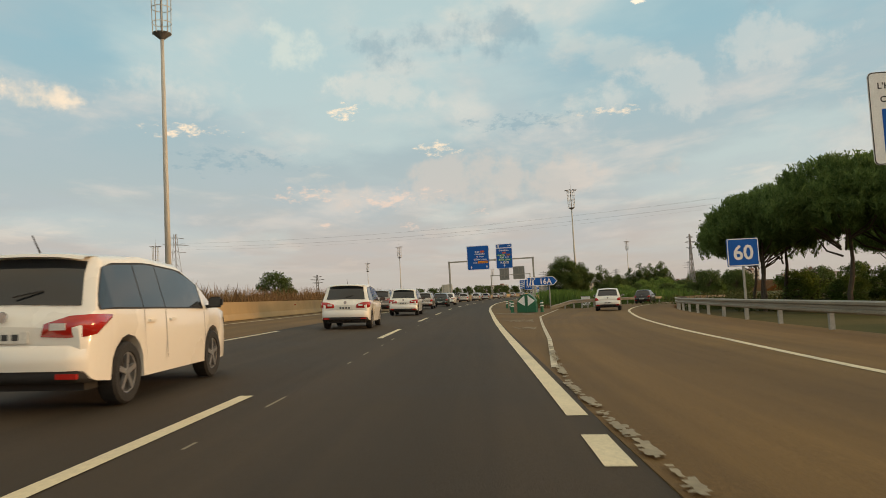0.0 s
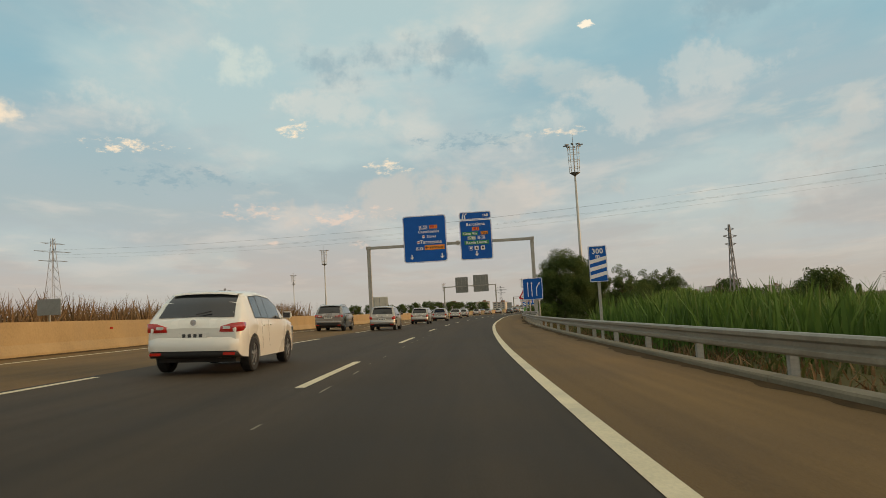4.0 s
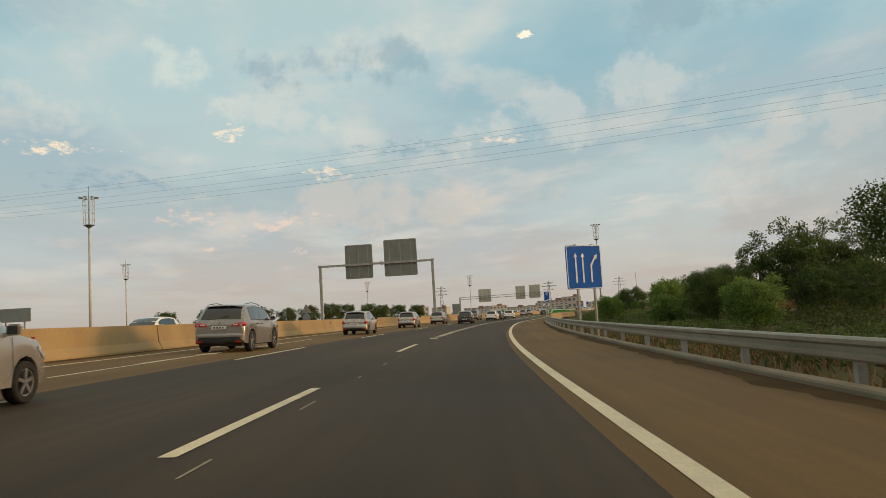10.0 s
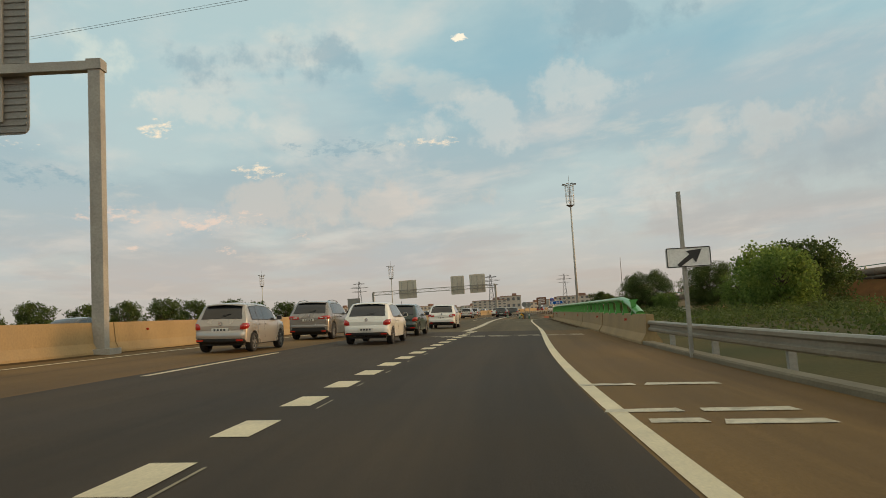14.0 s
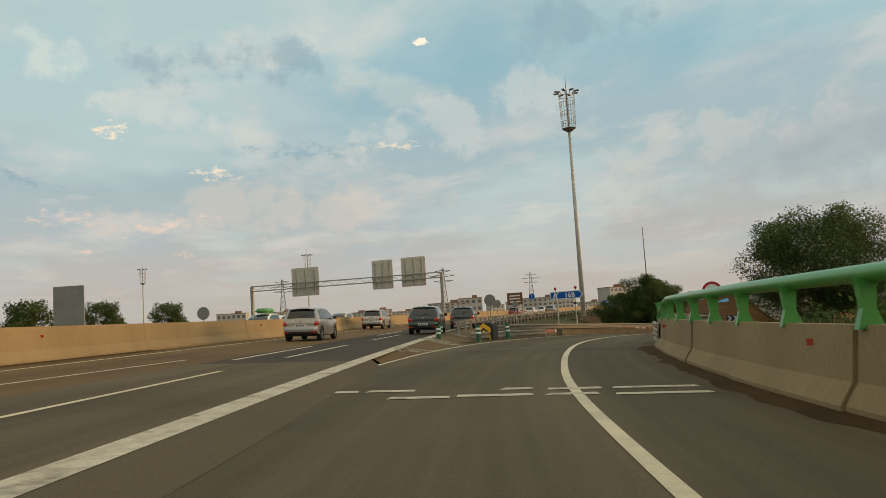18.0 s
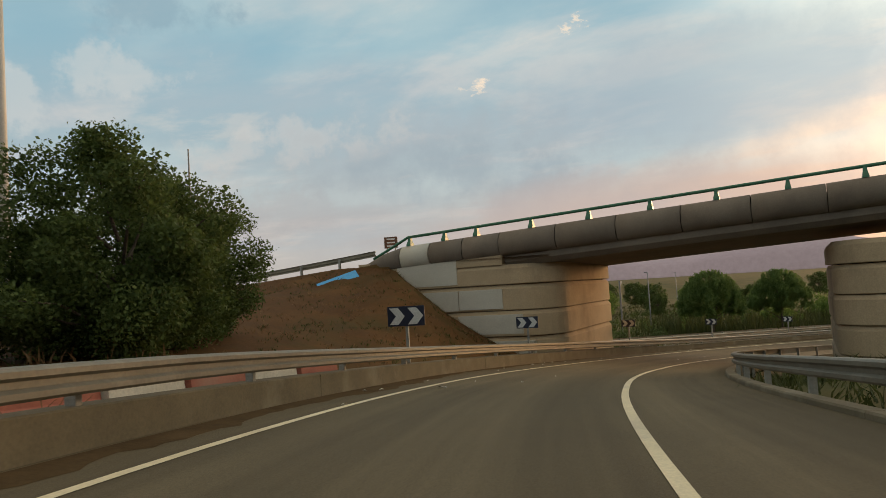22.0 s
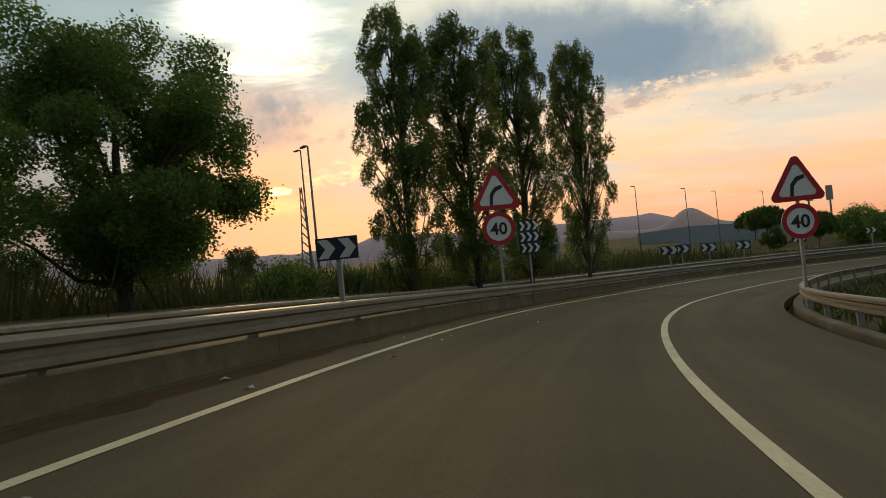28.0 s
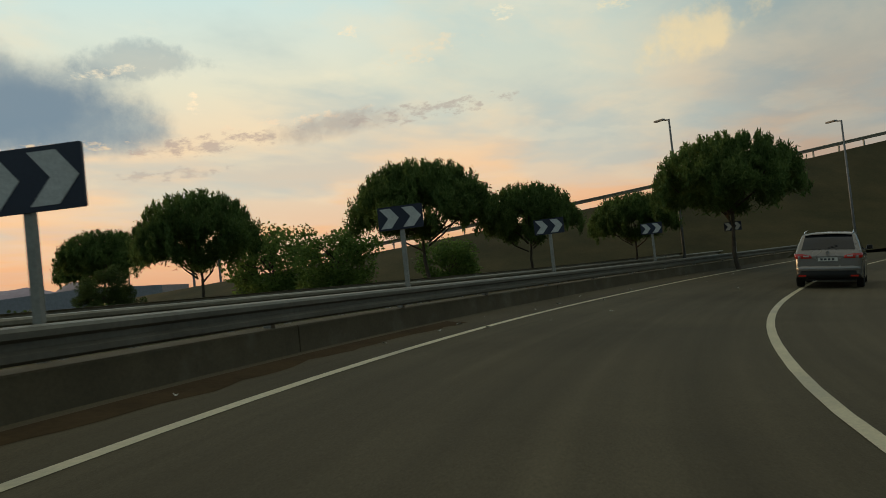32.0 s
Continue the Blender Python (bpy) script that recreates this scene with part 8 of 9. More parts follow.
BLOCK_WALL = material("far_wall", (0.42, 0.37, 0.31), (0.55, 0.50, 0.44), 0.9, scale=0.05, fine=1.0, bump=0, stain=0.1)
BLOCK_DARK = material("far_windows", (0.08, 0.08, 0.09), (0.13, 0.13, 0.14), 0.4, scale=0.2, fine=2.0, bump=0, stain=0)
ROOF_FAR = material("far_roof", (0.22, 0.12, 0.09), (0.30, 0.18, 0.13), 0.9, scale=0.2, fine=2.0, bump=0, stain=0.1)
rr = random.Random(12)


_bm = bmesh.new()
box(_bm, 0, 0, 0, 1, 1, 1)
PANE_FAR = bpy.data.meshes.new("window")
_bm.to_mesh(PANE_FAR)
_bm.free()
PANE_FAR.materials.append(BLOCK_DARK)


def far_building(x, y, z, w, d, h, yaw, floors):
    b = thing("apartment_building", pose(x, y, z, 0, 0, yaw), "pale distant apartment block with rows of windows", "building", "distant blocks")
    bm = bmesh.new()
    box(bm, 0, 0, h / 2 - 1, w, d, h + 2)
    part("wall", bm, BLOCK_WALL, b)
    bm = bmesh.new()
    box(bm, 0, 0, h + 0.25, w + 0.5, d + 0.5, 0.5)
    box(bm, w * 0.2, 0, h + 1.4, w * 0.2, d * 0.4, 2.2)
    part("roof", bm, ROOF_FAR, b)
    for i in range(floors):
        for k in (-1, 1):
            n = max(2, int(w / 4))
            for j in range(n):
                o = new("window", PANE_FAR)
                o.parent = b
                o.location = (-w / 2 + w * (j + 0.5) / n, k * (d / 2 + 0.02), h * (i + 0.55) / floors)
                o.scale = (w / n * 0.5, 0.1, h / floors * 0.45)


for i in range(22):
    t = i / 21
    yaw = -2 - 36 * t
    r = 620 + 260 * rr.random()
    far_building(60 - math.sin(radians(yaw)) * r, 330 + math.cos(radians(yaw)) * r, -3, rr.uniform(14, 34), rr.uniform(10, 16), rr.uniform(8, 20), rr.uniform(-30, 30), rr.randint(3, 6))
WAREHOUSE = material("warehouse_sheet", (0.22, 0.23, 0.26), (0.30, 0.31, 0.34), 0.6, 0.2, scale=0.1, fine=2, bump=0, stain=0.15)
for x, y, w, d, h, yaw in ((352, 300, 26, 16, 4.2, 35), (330, 268, 22, 14, 4.0, 30), (395, 345, 24, 14, 4.4, 20), (430, 260, 40, 20, 6, 40)):
    b = thing("warehouse", pose(x, y, -9.6, 0, 0, yaw), "low grey sheet-metal warehouse on the plain", "building", "warehouses")
    bm = bmesh.new()
    vs = [(-w / 2, 0), (w / 2, 0), (w / 2, h * 0.85), (0, h), (-w / 2, h * 0.85)]
    slab(bm, vs, -d / 2, d / 2)
    part("wall", bm, WAREHOUSE, b)
    bm = bmesh.new()
    for k in (-0.3, 0.0, 0.3):
        box(bm, w * k, -d / 2 - 0.03, 1.9, 3.4, 0.1, 3.8)
    part("door", bm, BLOCK_DARK, b)
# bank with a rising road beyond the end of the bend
# the shade on the bank is put into this darker grass colour
BANK_G = material("shaded_grass_bank", (0.055, 0.050, 0.022), (0.11, 0.085, 0.04), 0.95, scale=0.3, fine=6, bump=0.6, stain=0.5, spec=0.1)
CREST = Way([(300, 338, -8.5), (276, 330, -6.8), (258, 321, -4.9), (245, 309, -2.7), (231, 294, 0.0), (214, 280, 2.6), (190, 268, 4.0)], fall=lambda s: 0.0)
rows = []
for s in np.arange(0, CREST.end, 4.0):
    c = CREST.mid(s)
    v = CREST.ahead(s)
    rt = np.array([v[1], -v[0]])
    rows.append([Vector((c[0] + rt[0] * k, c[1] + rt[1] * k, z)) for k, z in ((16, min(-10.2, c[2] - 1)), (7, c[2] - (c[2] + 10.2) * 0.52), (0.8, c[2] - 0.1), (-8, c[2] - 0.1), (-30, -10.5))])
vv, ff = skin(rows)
tagged(mesh_ob("road_bank", vv, ff, BANK_G, None, True), "dry grassy bank in painted shade carrying a rising road", "bank", "", "structure")
guardrail(CREST, 24, CREST.end - 2, 0.2, 0.75, -1, "galvanised guard rail on top of the bank", 3.0)
# small gantry in the distance over the lower road
g = thing("sign_gantry", pose(341.5, 288.5, -9.5, 0, 0, -68), "distant dark gantry with two sign backs", "sign gantry")
for x in (0, 10.5):
    bm = bmesh.new()
    box(bm, x, 0, 5, 0.35, 0.35, 10.5)
    part("post", bm, LAMP_GREY, g)
for z in (9.4, 10.1):
    bm = bmesh.new()
    box(bm, 5.2, 0, z, 10.6, 0.2, 0.15)
    part("chord", bm, LAMP_GREY, g)
for x in (0.2, 10.2):
    flat_part("panel", rrect(3.2, 3.6, 0.1), SIGN_BACK, g, -0.2, 0, x, 10.0)
# railway masts on the plain
def railway_mast(m):
    s = thing("railway_mast", m, "dark lattice railway catenary mast with a bracket arm", "mast", "railway masts")
    for dx in (-0.2, 0.2):
        bm = bmesh.new()
        box(bm, dx, 0, 3.3, 0.09, 0.16, 7.4)
        part("upright", bm, LAMP_GREY, s)
    for i in range(9):
        bm = bmesh.new()
        box(bm, 0, 0, 0.5 + i * 0.75, 0.4, 0.05, 0.06)
        part("batten", bm, LAMP_GREY, s)
    bm = bmesh.new()
    tube(bm, (0, 0, 6.4), (2.4, 0, 6.9), 0.05, seg=5)
    tube(bm, (0, 0, 7.0), (2.4, 0, 6.9), 0.04, seg=5)
    part("arm", bm, LAMP_GREY, s)
    return s


rm = railway_mast(pose(189.2, 446.9, -7.4, 0, 0, 20))
for x, y in ((214, 463), (240, 482), (168, 462), (270, 503), (300, 526)):
    copy_thing(rm, pose(x, y, ground_height(x, y), 0, 0, 20))
# other signs and backs along the motorway
def plain_post_sign(x, y, ztop, w, h, yaw, mat, label, kind="rect", base=-1.0, posts=(0.0,), name="road_sign"):
    s = road_sign(name, x, y, 0, yaw, label)
    if kind == "disc":
        flat_part("panel", disc(w / 2), mat, s, -0.02, 0.03, 0, ztop - w / 2)
    elif kind == "tri":
        flat_part("panel", [(-w / 2, -h / 2), (w / 2, -h / 2), (0, h / 2)], mat, s, -0.02, 0.03, 0, ztop - h / 2)
    else:
        panel(s, w, h, 0, ztop - h / 2, mat, None, r=0.06)
    legs(s, posts, base - 0.5, ztop - h * 0.4, 0.05)
    return s


s = thing("direction_sign", pose(7.5, 241.4, 0, 0, 0, -12), "large slatted back of a direction sign beyond the opposite lanes", "road sign")
sign_back(s, 0, 4.2, 3.6, 2.6, SIGN_BACK_PALE, 5, 3, 0.2)
legs(s, (-1.2, 1.2), -0.5, 4.0, 0.08, 0.1)
plain_post_sign(-4.0, 262, 3.4, 1.6, 1.0, -12, SIGN_BACK, "small grey sign back")
plain_post_sign(6.5, 268, 3.6, 2.4, 1.0, -12, SIGN_BACK, "grey arrow sign back on two posts", posts=(-0.7, 0.7))
s = plain_post_sign(27.3, 296.6, 3.6, 1.2, 1.05, -15, SIGN_BACK, "grey back of a warning triangle above a round sign", "tri")
flat_part("panel", disc(0.45), SIGN_BACK, s, -0.02, 0.03, 0, 2.0)
plain_post_sign(69.3, 421.3, 4.8, 2.2, 2.9, -20, SIGN_BACK, "dark back of a tall sign beyond the opposite lanes", posts=(-0.6, 0.6))
plain_post_sign(78.4, 439.6, 3.4, 1.25, 1.25, -25, SIGN_BACK, "grey round sign back on a post", "disc")
plain_post_sign(99.5, 417.2, 2.5, 0.92, 0.92, -40, SIGN_BACK, "grey round sign back on a post", "disc")
plain_post_sign(112, 446, 2.6, 0.92, 0.92, -40, SIGN_BACK, "grey round sign back on a post", "disc")
plain_post_sign(117, 452, 2.4, 0.8, 0.8, -40, SIGN_BACK, "grey round sign back on a post", "disc")
s = plain_post_sign(128.1, 477.1, 4.2, 2.6, 2.0, -35, SIGN_BROWN, "brown tourist sign with pale bars of writing", posts=(-0.7, 0.7))
for z in (3.7, 3.2, 2.7):
    flat_part("text_bar", [(-0.9, -0.1), (0.9, -0.1), (0.9, 0.1), (-0.9, 0.1)], WHITE, s, -0.034, -0.02, 0, z)
s = plain_post_sign(130.5, 475.6, 3.9, 1.0, 1.0, -35, BLUE, "round blue sign with a white arrow on a post", "disc")
flat_part("arrow", [(a * 0.35, b * 0.35) for a, b in arrow_pts("up")], WHITE, s, -0.034, -0.02, 0, 3.4)
plain_post_sign(-14, 128, 3.3, 1.5, 1.0, -8, SIGN_BACK, "small grey sign back")
s = plain_post_sign(127.3, 445.7, 1.75, 1.9, 0.7, -30, BLUE, "blue rectangular sign with pale bars on the bridge")
for z in (1.55, 1.25):
    flat_part("text_bar", [(-0.6, -0.06), (0.6, -0.06), (0.6, 0.06), (-0.6, 0.06)], WHITE, s, -0.034, -0.02, 0, z)

# ---- cars ----
CAR_GLASS = material("tinted_car_glass", (0.012, 0.014, 0.016), (0.020, 0.023, 0.026), 0.06, scale=0.8, fine=4, bump=0, spec=0.6, coat=0.4, grainy=0.1)
CAR_TYRE = material("tyre_rubber", (0.012, 0.012, 0.012), (0.022, 0.021, 0.020), 0.85, scale=6, fine=60, bump=0.2)
CAR_RIM = material("alloy_rim", (0.28, 0.28, 0.28), (0.40, 0.40, 0.40), 0.35, 0.7, scale=5, fine=40, bump=0.03)
CAR_TRIM = material("black_plastic_trim", (0.014, 0.014, 0.014), (0.026, 0.025, 0.024), 0.65, scale=3, fine=60, bump=0.1)
TAIL_RED = material("red_tail_lens", (0.24, 0.006, 0.006), (0.34, 0.012, 0.010), 0.15, scale=4, fine=40, bump=0.05, coat=0.8, emit=(1.0, 0.05, 0.03, 0.06))
TAIL_CLEAR = material("clear_lamp_lens", (0.55, 0.55, 0.53), (0.70, 0.70, 0.68), 0.12, scale=4, fine=40, bump=0.05, coat=0.8)
PLATE_WHITE = material("plate_white", (0.60, 0.58, 0.52), (0.70, 0.68, 0.62), 0.5, scale=3, fine=30, bump=0)
INK = material("plate_ink", (0.03, 0.03, 0.03), (0.05, 0.05, 0.05), 0.6, scale=3, fine=30, bump=0)
CHROME = material("chrome", (0.55, 0.55, 0.56), (0.66, 0.66, 0.67), 0.18, 0.95, scale=5, fine=30, bump=0)


def car_paint(name, c, metal=0.0):
    return material(name, tuple(v * 0.92 for v in c), c, 0.28, metal, scale=0.5, fine=30, bump=0.0, stain=0.10, coat=0.8, grainy=0.03)


PAINTS = {
    "white": car_paint("white_car_paint", (0.76, 0.735, 0.67)),
    "silver": car_paint("silver_car_paint", (0.42, 0.39, 0.35), 0.45),
    "grey": car_paint("grey_car_paint", (0.27, 0.25, 0.23), 0.45),
    "green": car_paint("dark_green_car_paint", (0.016, 0.034, 0.028), 0.1),
    "black": car_paint("dark_car_paint", (0.020, 0.022, 0.026), 0.1),
    "blue": car_paint("dark_blue_car_paint", (0.02, 0.035, 0.085), 0.1),
    "red": car_paint("red_car_paint", (0.26, 0.02, 0.018), 0.1),
}
# length, width, height, wheel radius, wheel places, glass line, bonnet, roof stations (y from the tail)
SHAPES = {
    "minivan": dict(L=4.45, W=1.75, H=1.60, R=0.325, ya=0.80, yb=3.48, belt=0.97, bonnet=0.98, y=(0.16, 0.50, 2.55, 3.65)),
    "suv": dict(L=4.48, W=1.84, H=1.67, R=0.36, ya=0.82, yb=3.50, belt=1.08, bonnet=1.05, y=(0.14, 0.62, 2.35, 3.25)),
    "hatch": dict(L=3.85, W=1.66, H=1.47, R=0.29, ya=0.66, yb=3.10, belt=0.92, bonnet=0.92, y=(0.12, 0.62, 2.00, 2.85)),
    "compact": dict(L=3.83, W=1.67, H=1.50, R=0.29, ya=0.66, yb=3.10, belt=0.94, bonnet=0.93, y=(0.10, 0.40, 2.05, 2.95)),
    "estate": dict(L=4.40, W=1.78, H=1.52, R=0.315, ya=0.80, yb=3.40, belt=0.96, bonnet=0.95, y=(0.14, 0.75, 2.25, 3.20)),
}


def car(shape, colour, m, label, rails=False, box_on_roof=False, antenna=False):
    c = SHAPES[shape]
    L, W, H, R, ya, yb, belt, bon = (c[k] for k in ("L", "W", "H", "R", "ya", "yb", "belt", "bonnet"))
    t0, t1, r1, w0 = c["y"]
    paint = PAINTS[colour]
    e = thing("car", m, label, "car", "cars on the motorway")
    hw = W / 2
    ys = sorted(set([0.0, 0.03, 0.08, t0, (t0 + t1) / 2, t1, t1 + 0.25, (t1 + r1) / 2, r1, r1 + (w0 - r1) / 2, w0, (w0 + L) / 2, L - 0.35, L - 0.14, L - 0.05, L] + [q + R * 1.16 * d for q in (ya, yb) for d in (-1.0, -0.92, -0.7, -0.38, 0, 0.38, 0.7, 0.92, 1.0)]))

    def half(y):
        return hw * float(np.interp(y, [0, 0.03, 0.10, 0.5, 1.2, L - 1.2, L - 0.4, L - 0.12, L], [0.86, 0.91, 0.955, 0.99, 1, 1, 0.95, 0.85, 0.66]))

    def crown(y):
        return float(np.interp(y, [0, 0.06, t0, (t0 + t1) / 2, t1, (t1 + r1) / 2, r1, r1 + (w0 - r1) * 0.5, w0, (w0 + L) / 2, L - 0.14, L], [belt - 0.14, belt - 0.03, belt + 0.03, belt + (H - belt) * 0.60, H - 0.05, H, H - 0.05, belt + (H - belt) * 0.60, bon + 0.02, bon - 0.06, bon - 0.22, bon - 0.38]))

    def sill(y):
        z = float(np.interp(y, [0, 0.1, ya - R, ya + R, yb - R, yb + R, L - 0.2, L], [0.42, 0.30, 0.26, 0.23, 0.23, 0.22, 0.22, 0.30]))
        for q in (ya, yb):
            d = abs(y - q) / (R * 1.16)
            if d < 0.999:
                z = max(z, R + R * 1.16 * math.sqrt(1 - d * d))
        return z

    def ring(y):
        w, zt, zs = half(y), crown(y), sill(y)
        zb = min(belt * float(np.interp(y, [0, L], [1.02, 0.96])), zt - 0.03)
        lean = max(0.0, zt - zb) / max(H - belt, 0.1)
        wr = w * (0.97 - 0.19 * min(lean, 1.0))
        zm = zs + (zb - zs) * 0.55
        sh = min(0.07, (zt - zb) * 0.45)
        pts = [(0.0, zs), (w * 0.80, zs), (w * 0.985, zs + 0.02), (w * 1.0, zm), (w * 0.975, zb), (wr, zt - sh), (wr * 0.93, zt - sh * 0.35), (wr * 0.55, zt), (0.0, zt + 0.012)]
        return pts

    rows = []
    for y in ys:
        p = ring(y)
        full = [Vector((x, y, z)) for x, z in p] + [Vector((-x, y, z)) for x, z in reversed(p[1:-1])]
        rows.append(full)
    v, f = skin(rows, closed=True)
    body = mesh_ob("body", v, f, paint, e, True)
    body.data.set_sharp_from_angle(angle=radians(38))

    def patch(name, y0, y1, k0, k1, a0, a1, n, mat, sides=(1, -1), lift=0.006, parent=e):
        """A thin shell lying on the body between two stations and two lines of the section."""
        for sg in sides:
            bm = bmesh.new()
            grid = []
            for i in range(n + 1):
                y = y0 + (y1 - y0) * i / n
                p = ring(y)
                lo, hi = Vector((p[k0][0], p[k0][1])), Vector((p[k1][0], p[k1][1]))
                row = []
                for q in (a0, (a0 + a1) / 2, a1):
                    s2 = lo.lerp(hi, q)
                    row.append(bm.verts.new((sg * (s2.x + lift), y, s2.y + lift * 0.4)))
                grid.append(row)
            for A, B in zip(grid[:-1], grid[1:]):
                for j in range(2):
                    bm.faces.new((A[j], A[j + 1], B[j + 1], B[j]))
            ob = part(name, bm, mat, parent)

    def screen(name, y0, y1, n, inset, mat):
        bm = bmesh.new()
        grid = []
        for i in range(n + 1):
            y = y0 + (y1 - y0) * i / n
            p = ring(y)
            off = Vector((0, -0.006 if name == "rear_window" else 0.006, 0.010))
            xs = [-p[6][0] * inset, -p[7][0] * inset, 0, p[7][0] * inset, p[6][0] * inset]
            zs2 = [p[6][1], p[7][1], p[8][1], p[7][1], p[6][1]]
            grid.append([bm.verts.new(Vector((x, y, z)) + off) for x, z in zip(xs, zs2)])
        for A, B in zip(grid[:-1], grid[1:]):
            for j in range(4):
                bm.faces.new((A[j], A[j + 1], B[j + 1], B[j]))
        part(name, bm, mat, e, "", True)

    screen("rear_window", t0 + 0.015, t1 - 0.05, 5, 0.90, CAR_GLASS)
    screen("windscreen", r1 + 0.06, w0 - 0.04, 5, 0.93, CAR_GLASS)
    cuts = [t1 + (-0.26 if shape == "minivan" else 0.10), t1 + 0.10 + (r1 - t1) * 0.28, (t1 + r1) / 2 + 0.25, r1 + (w0 - r1) * 0.45]
    for a, b in zip(cuts[:-1], cuts[1:]):
        patch("side_window", a + 0.012, b - 0.012, 4, 5, 0.05, 0.92, 4, CAR_GLASS)
    patch("window_trim", cuts[0] - 0.02, cuts[3] + 0.03, 4, 5, 0.015, 0.96, 12, CAR_TRIM, lift=0.0035)
    # door gaps, handles and sills
    for y in (cuts[1], cuts[2], min(cuts[3] + 0.35, yb - R * 1.2)):
        patch("door_gap", y, y + 0.012, 3, 4, -0.7, 1.0, 1, CAR_TRIM, lift=0.003)
    for y in (cuts[1] + 0.10, cuts[2] + 0.10):
        for sg in (1, -1):
            bm = bmesh.new()
            box(bm, sg * (half(y) * 0.985 + 0.015), y + 0.08, belt - 0.12, 0.03, 0.17, 0.028)
            part("door_handle", bm, paint if colour in ("white", "silver") else CAR_TRIM, e)
    # tail: bumper, lamps, plate, spoiler
    bm = bmesh.new()
    for i, (dz, dy) in enumerate(((0.0, 0.0),)):
        pts = [(-half(0.1) * 0.99, 0.16), (-half(0.03) * 0.98, 0.03), (-hw * 0.72, -0.035), (0, -0.05), (hw * 0.72, -0.035), (half(0.03) * 0.98, 0.03), (half(0.1) * 0.99, 0.16)]
        lo, hi = 0.30, 0.42 if shape != "suv" else 0.52
        A = [bm.verts.new((x, y + 0.04, lo)) for x, y in pts]
        B = [bm.verts.new((x, y, (lo + hi) / 2)) for x, y in pts]
        C = [bm.verts.new((x, y + 0.01, hi)) for x, y in pts]
        D = [bm.verts.new((x * 0.9, y + 0.14, lo)) for x, y in pts]
        for P, Q in ((D, A), (A, B), (B, C)):
            for j in range(len(pts) - 1):
                bm.faces.new((P[j], P[j + 1], Q[j + 1], Q[j]))
    part("lower_bumper", bm, CAR_TRIM, e, "", True)
    bm = bmesh.new()
    pts = [(-half(0.1) * 1.005, 0.20), (-half(0.03) * 0.995, 0.02), (-hw * 0.72, -0.055), (0, -0.07), (hw * 0.72, -0.055), (half(0.03) * 0.995, 0.02), (half(0.1) * 1.005, 0.20)]
    lo, hi = (0.42 if shape != "suv" else 0.52), 0.66
    prev = None
    for z, dy in ((lo, 0.0), (lo + 0.07, -0.012), (hi - 0.04, 0.0), (hi, 0.05)):
        A = [bm.verts.new((x, y + dy, z)) for x, y in pts]
        if prev:
            for j in range(len(pts) - 1):
                bm.faces.new((prev[j], prev[j + 1], A[j + 1], A[j]))
        prev = A
    part("rear_bumper", bm, paint, e, "", True)
    lz = belt - 0.13 if shape in ("minivan", "suv", "estate") else belt - 0.16
    for sg in (1, -1):
        bm = bmesh.new()
        lw, lh = {"minivan": (0.42, 0.22), "suv": (0.42, 0.15), "hatch": (0.17, 0.19), "compact": (0.15, 0.20), "estate": (0.34, 0.17)}[shape]
        x1, wrap = half(0.03), 0.36 if shape == "minivan" else 0.22
        prof = [(x1 - lw, -0.012, lz - lh * 0.45), (x1 - lw * 0.4, -0.010, lz - lh * 0.5), (x1 + 0.016, 0.02, lz - lh * 0.45), (half(0.1) + 0.022, 0.10, lz - lh * 0.36), (half(wrap) + 0.012, wrap + 0.02, lz - lh * 0.05 + (0.08 if shape == "minivan" else 0.0))]
        prot = [(x1 - lw * 0.95, 0.0, lz + lh * 0.1), (x1 - lw * 0.35, -0.002, lz + lh * 0.45), (x1 + 0.016, 0.035, lz + lh * 0.5), (half(0.1) + 0.020, 0.11, lz + lh * 0.5), (half(wrap) + 0.012, wrap + 0.03, lz + lh * 0.46)]
        A = [bm.verts.new((sg * x, y, z)) for x, y, z in prof]
        B = [bm.verts.new((sg * x, y, z)) for x, y, z in prot]
        A2 = [bm.verts.new((sg * (x - 0.02), y + 0.07, z)) for x, y, z in prof]
        B2 = [bm.verts.new((sg * (x - 0.02), y + 0.07, z)) for x, y, z in prot]
        for j in range(4):
            bm.faces.new((A[j], A[j + 1], B[j + 1], B[j]))
            bm.faces.new((A2[j], A2[j + 1], A[j + 1], A[j]))
            bm.faces.new((B[j], B[j + 1], B2[j + 1], B2[j]))
        bm.faces.new((A[0], B[0], B2[0], A2[0]))
        bm.faces.new((A[4], A2[4], B2[4], B[4]))
        lamp = part("tail_light", bm, TAIL_RED, e, "", True)
        if shape in ("minivan", "suv", "estate"):
            bm = bmesh.new()
            box(bm, sg * (x1 - lw * 0.62), -0.013, lz - lh * 0.02, lw * 0.36, 0.012, lh * 0.30)
            part("reversing_lamp", bm, TAIL_CLEAR, lamp)
        bm = bmesh.new()
        box(bm, sg * hw * 0.74, -0.045, 0.37, 0.20, 0.03, 0.05)
        part("reflector", bm, TAIL_RED, e)
        # headlamps
        bm = bmesh.new()
        yl = L - 0.16
        a = [(half(L - 0.02) * 0.55, L - 0.03, bon - 0.40), (half(L - 0.10) + 0.006, L - 0.10, bon - 0.36), (half(L - 0.45) + 0.006, L - 0.45, bon - 0.22)]
        b = [(half(L - 0.02) * 0.60, L - 0.07, bon - 0.26), (half(L - 0.10) + 0.004, L - 0.16, bon - 0.22), (half(L - 0.45) + 0.004, L - 0.47, bon - 0.15)]
        A = [bm.verts.new((sg * x, y + 0.02, z)) for x, y, z in a]
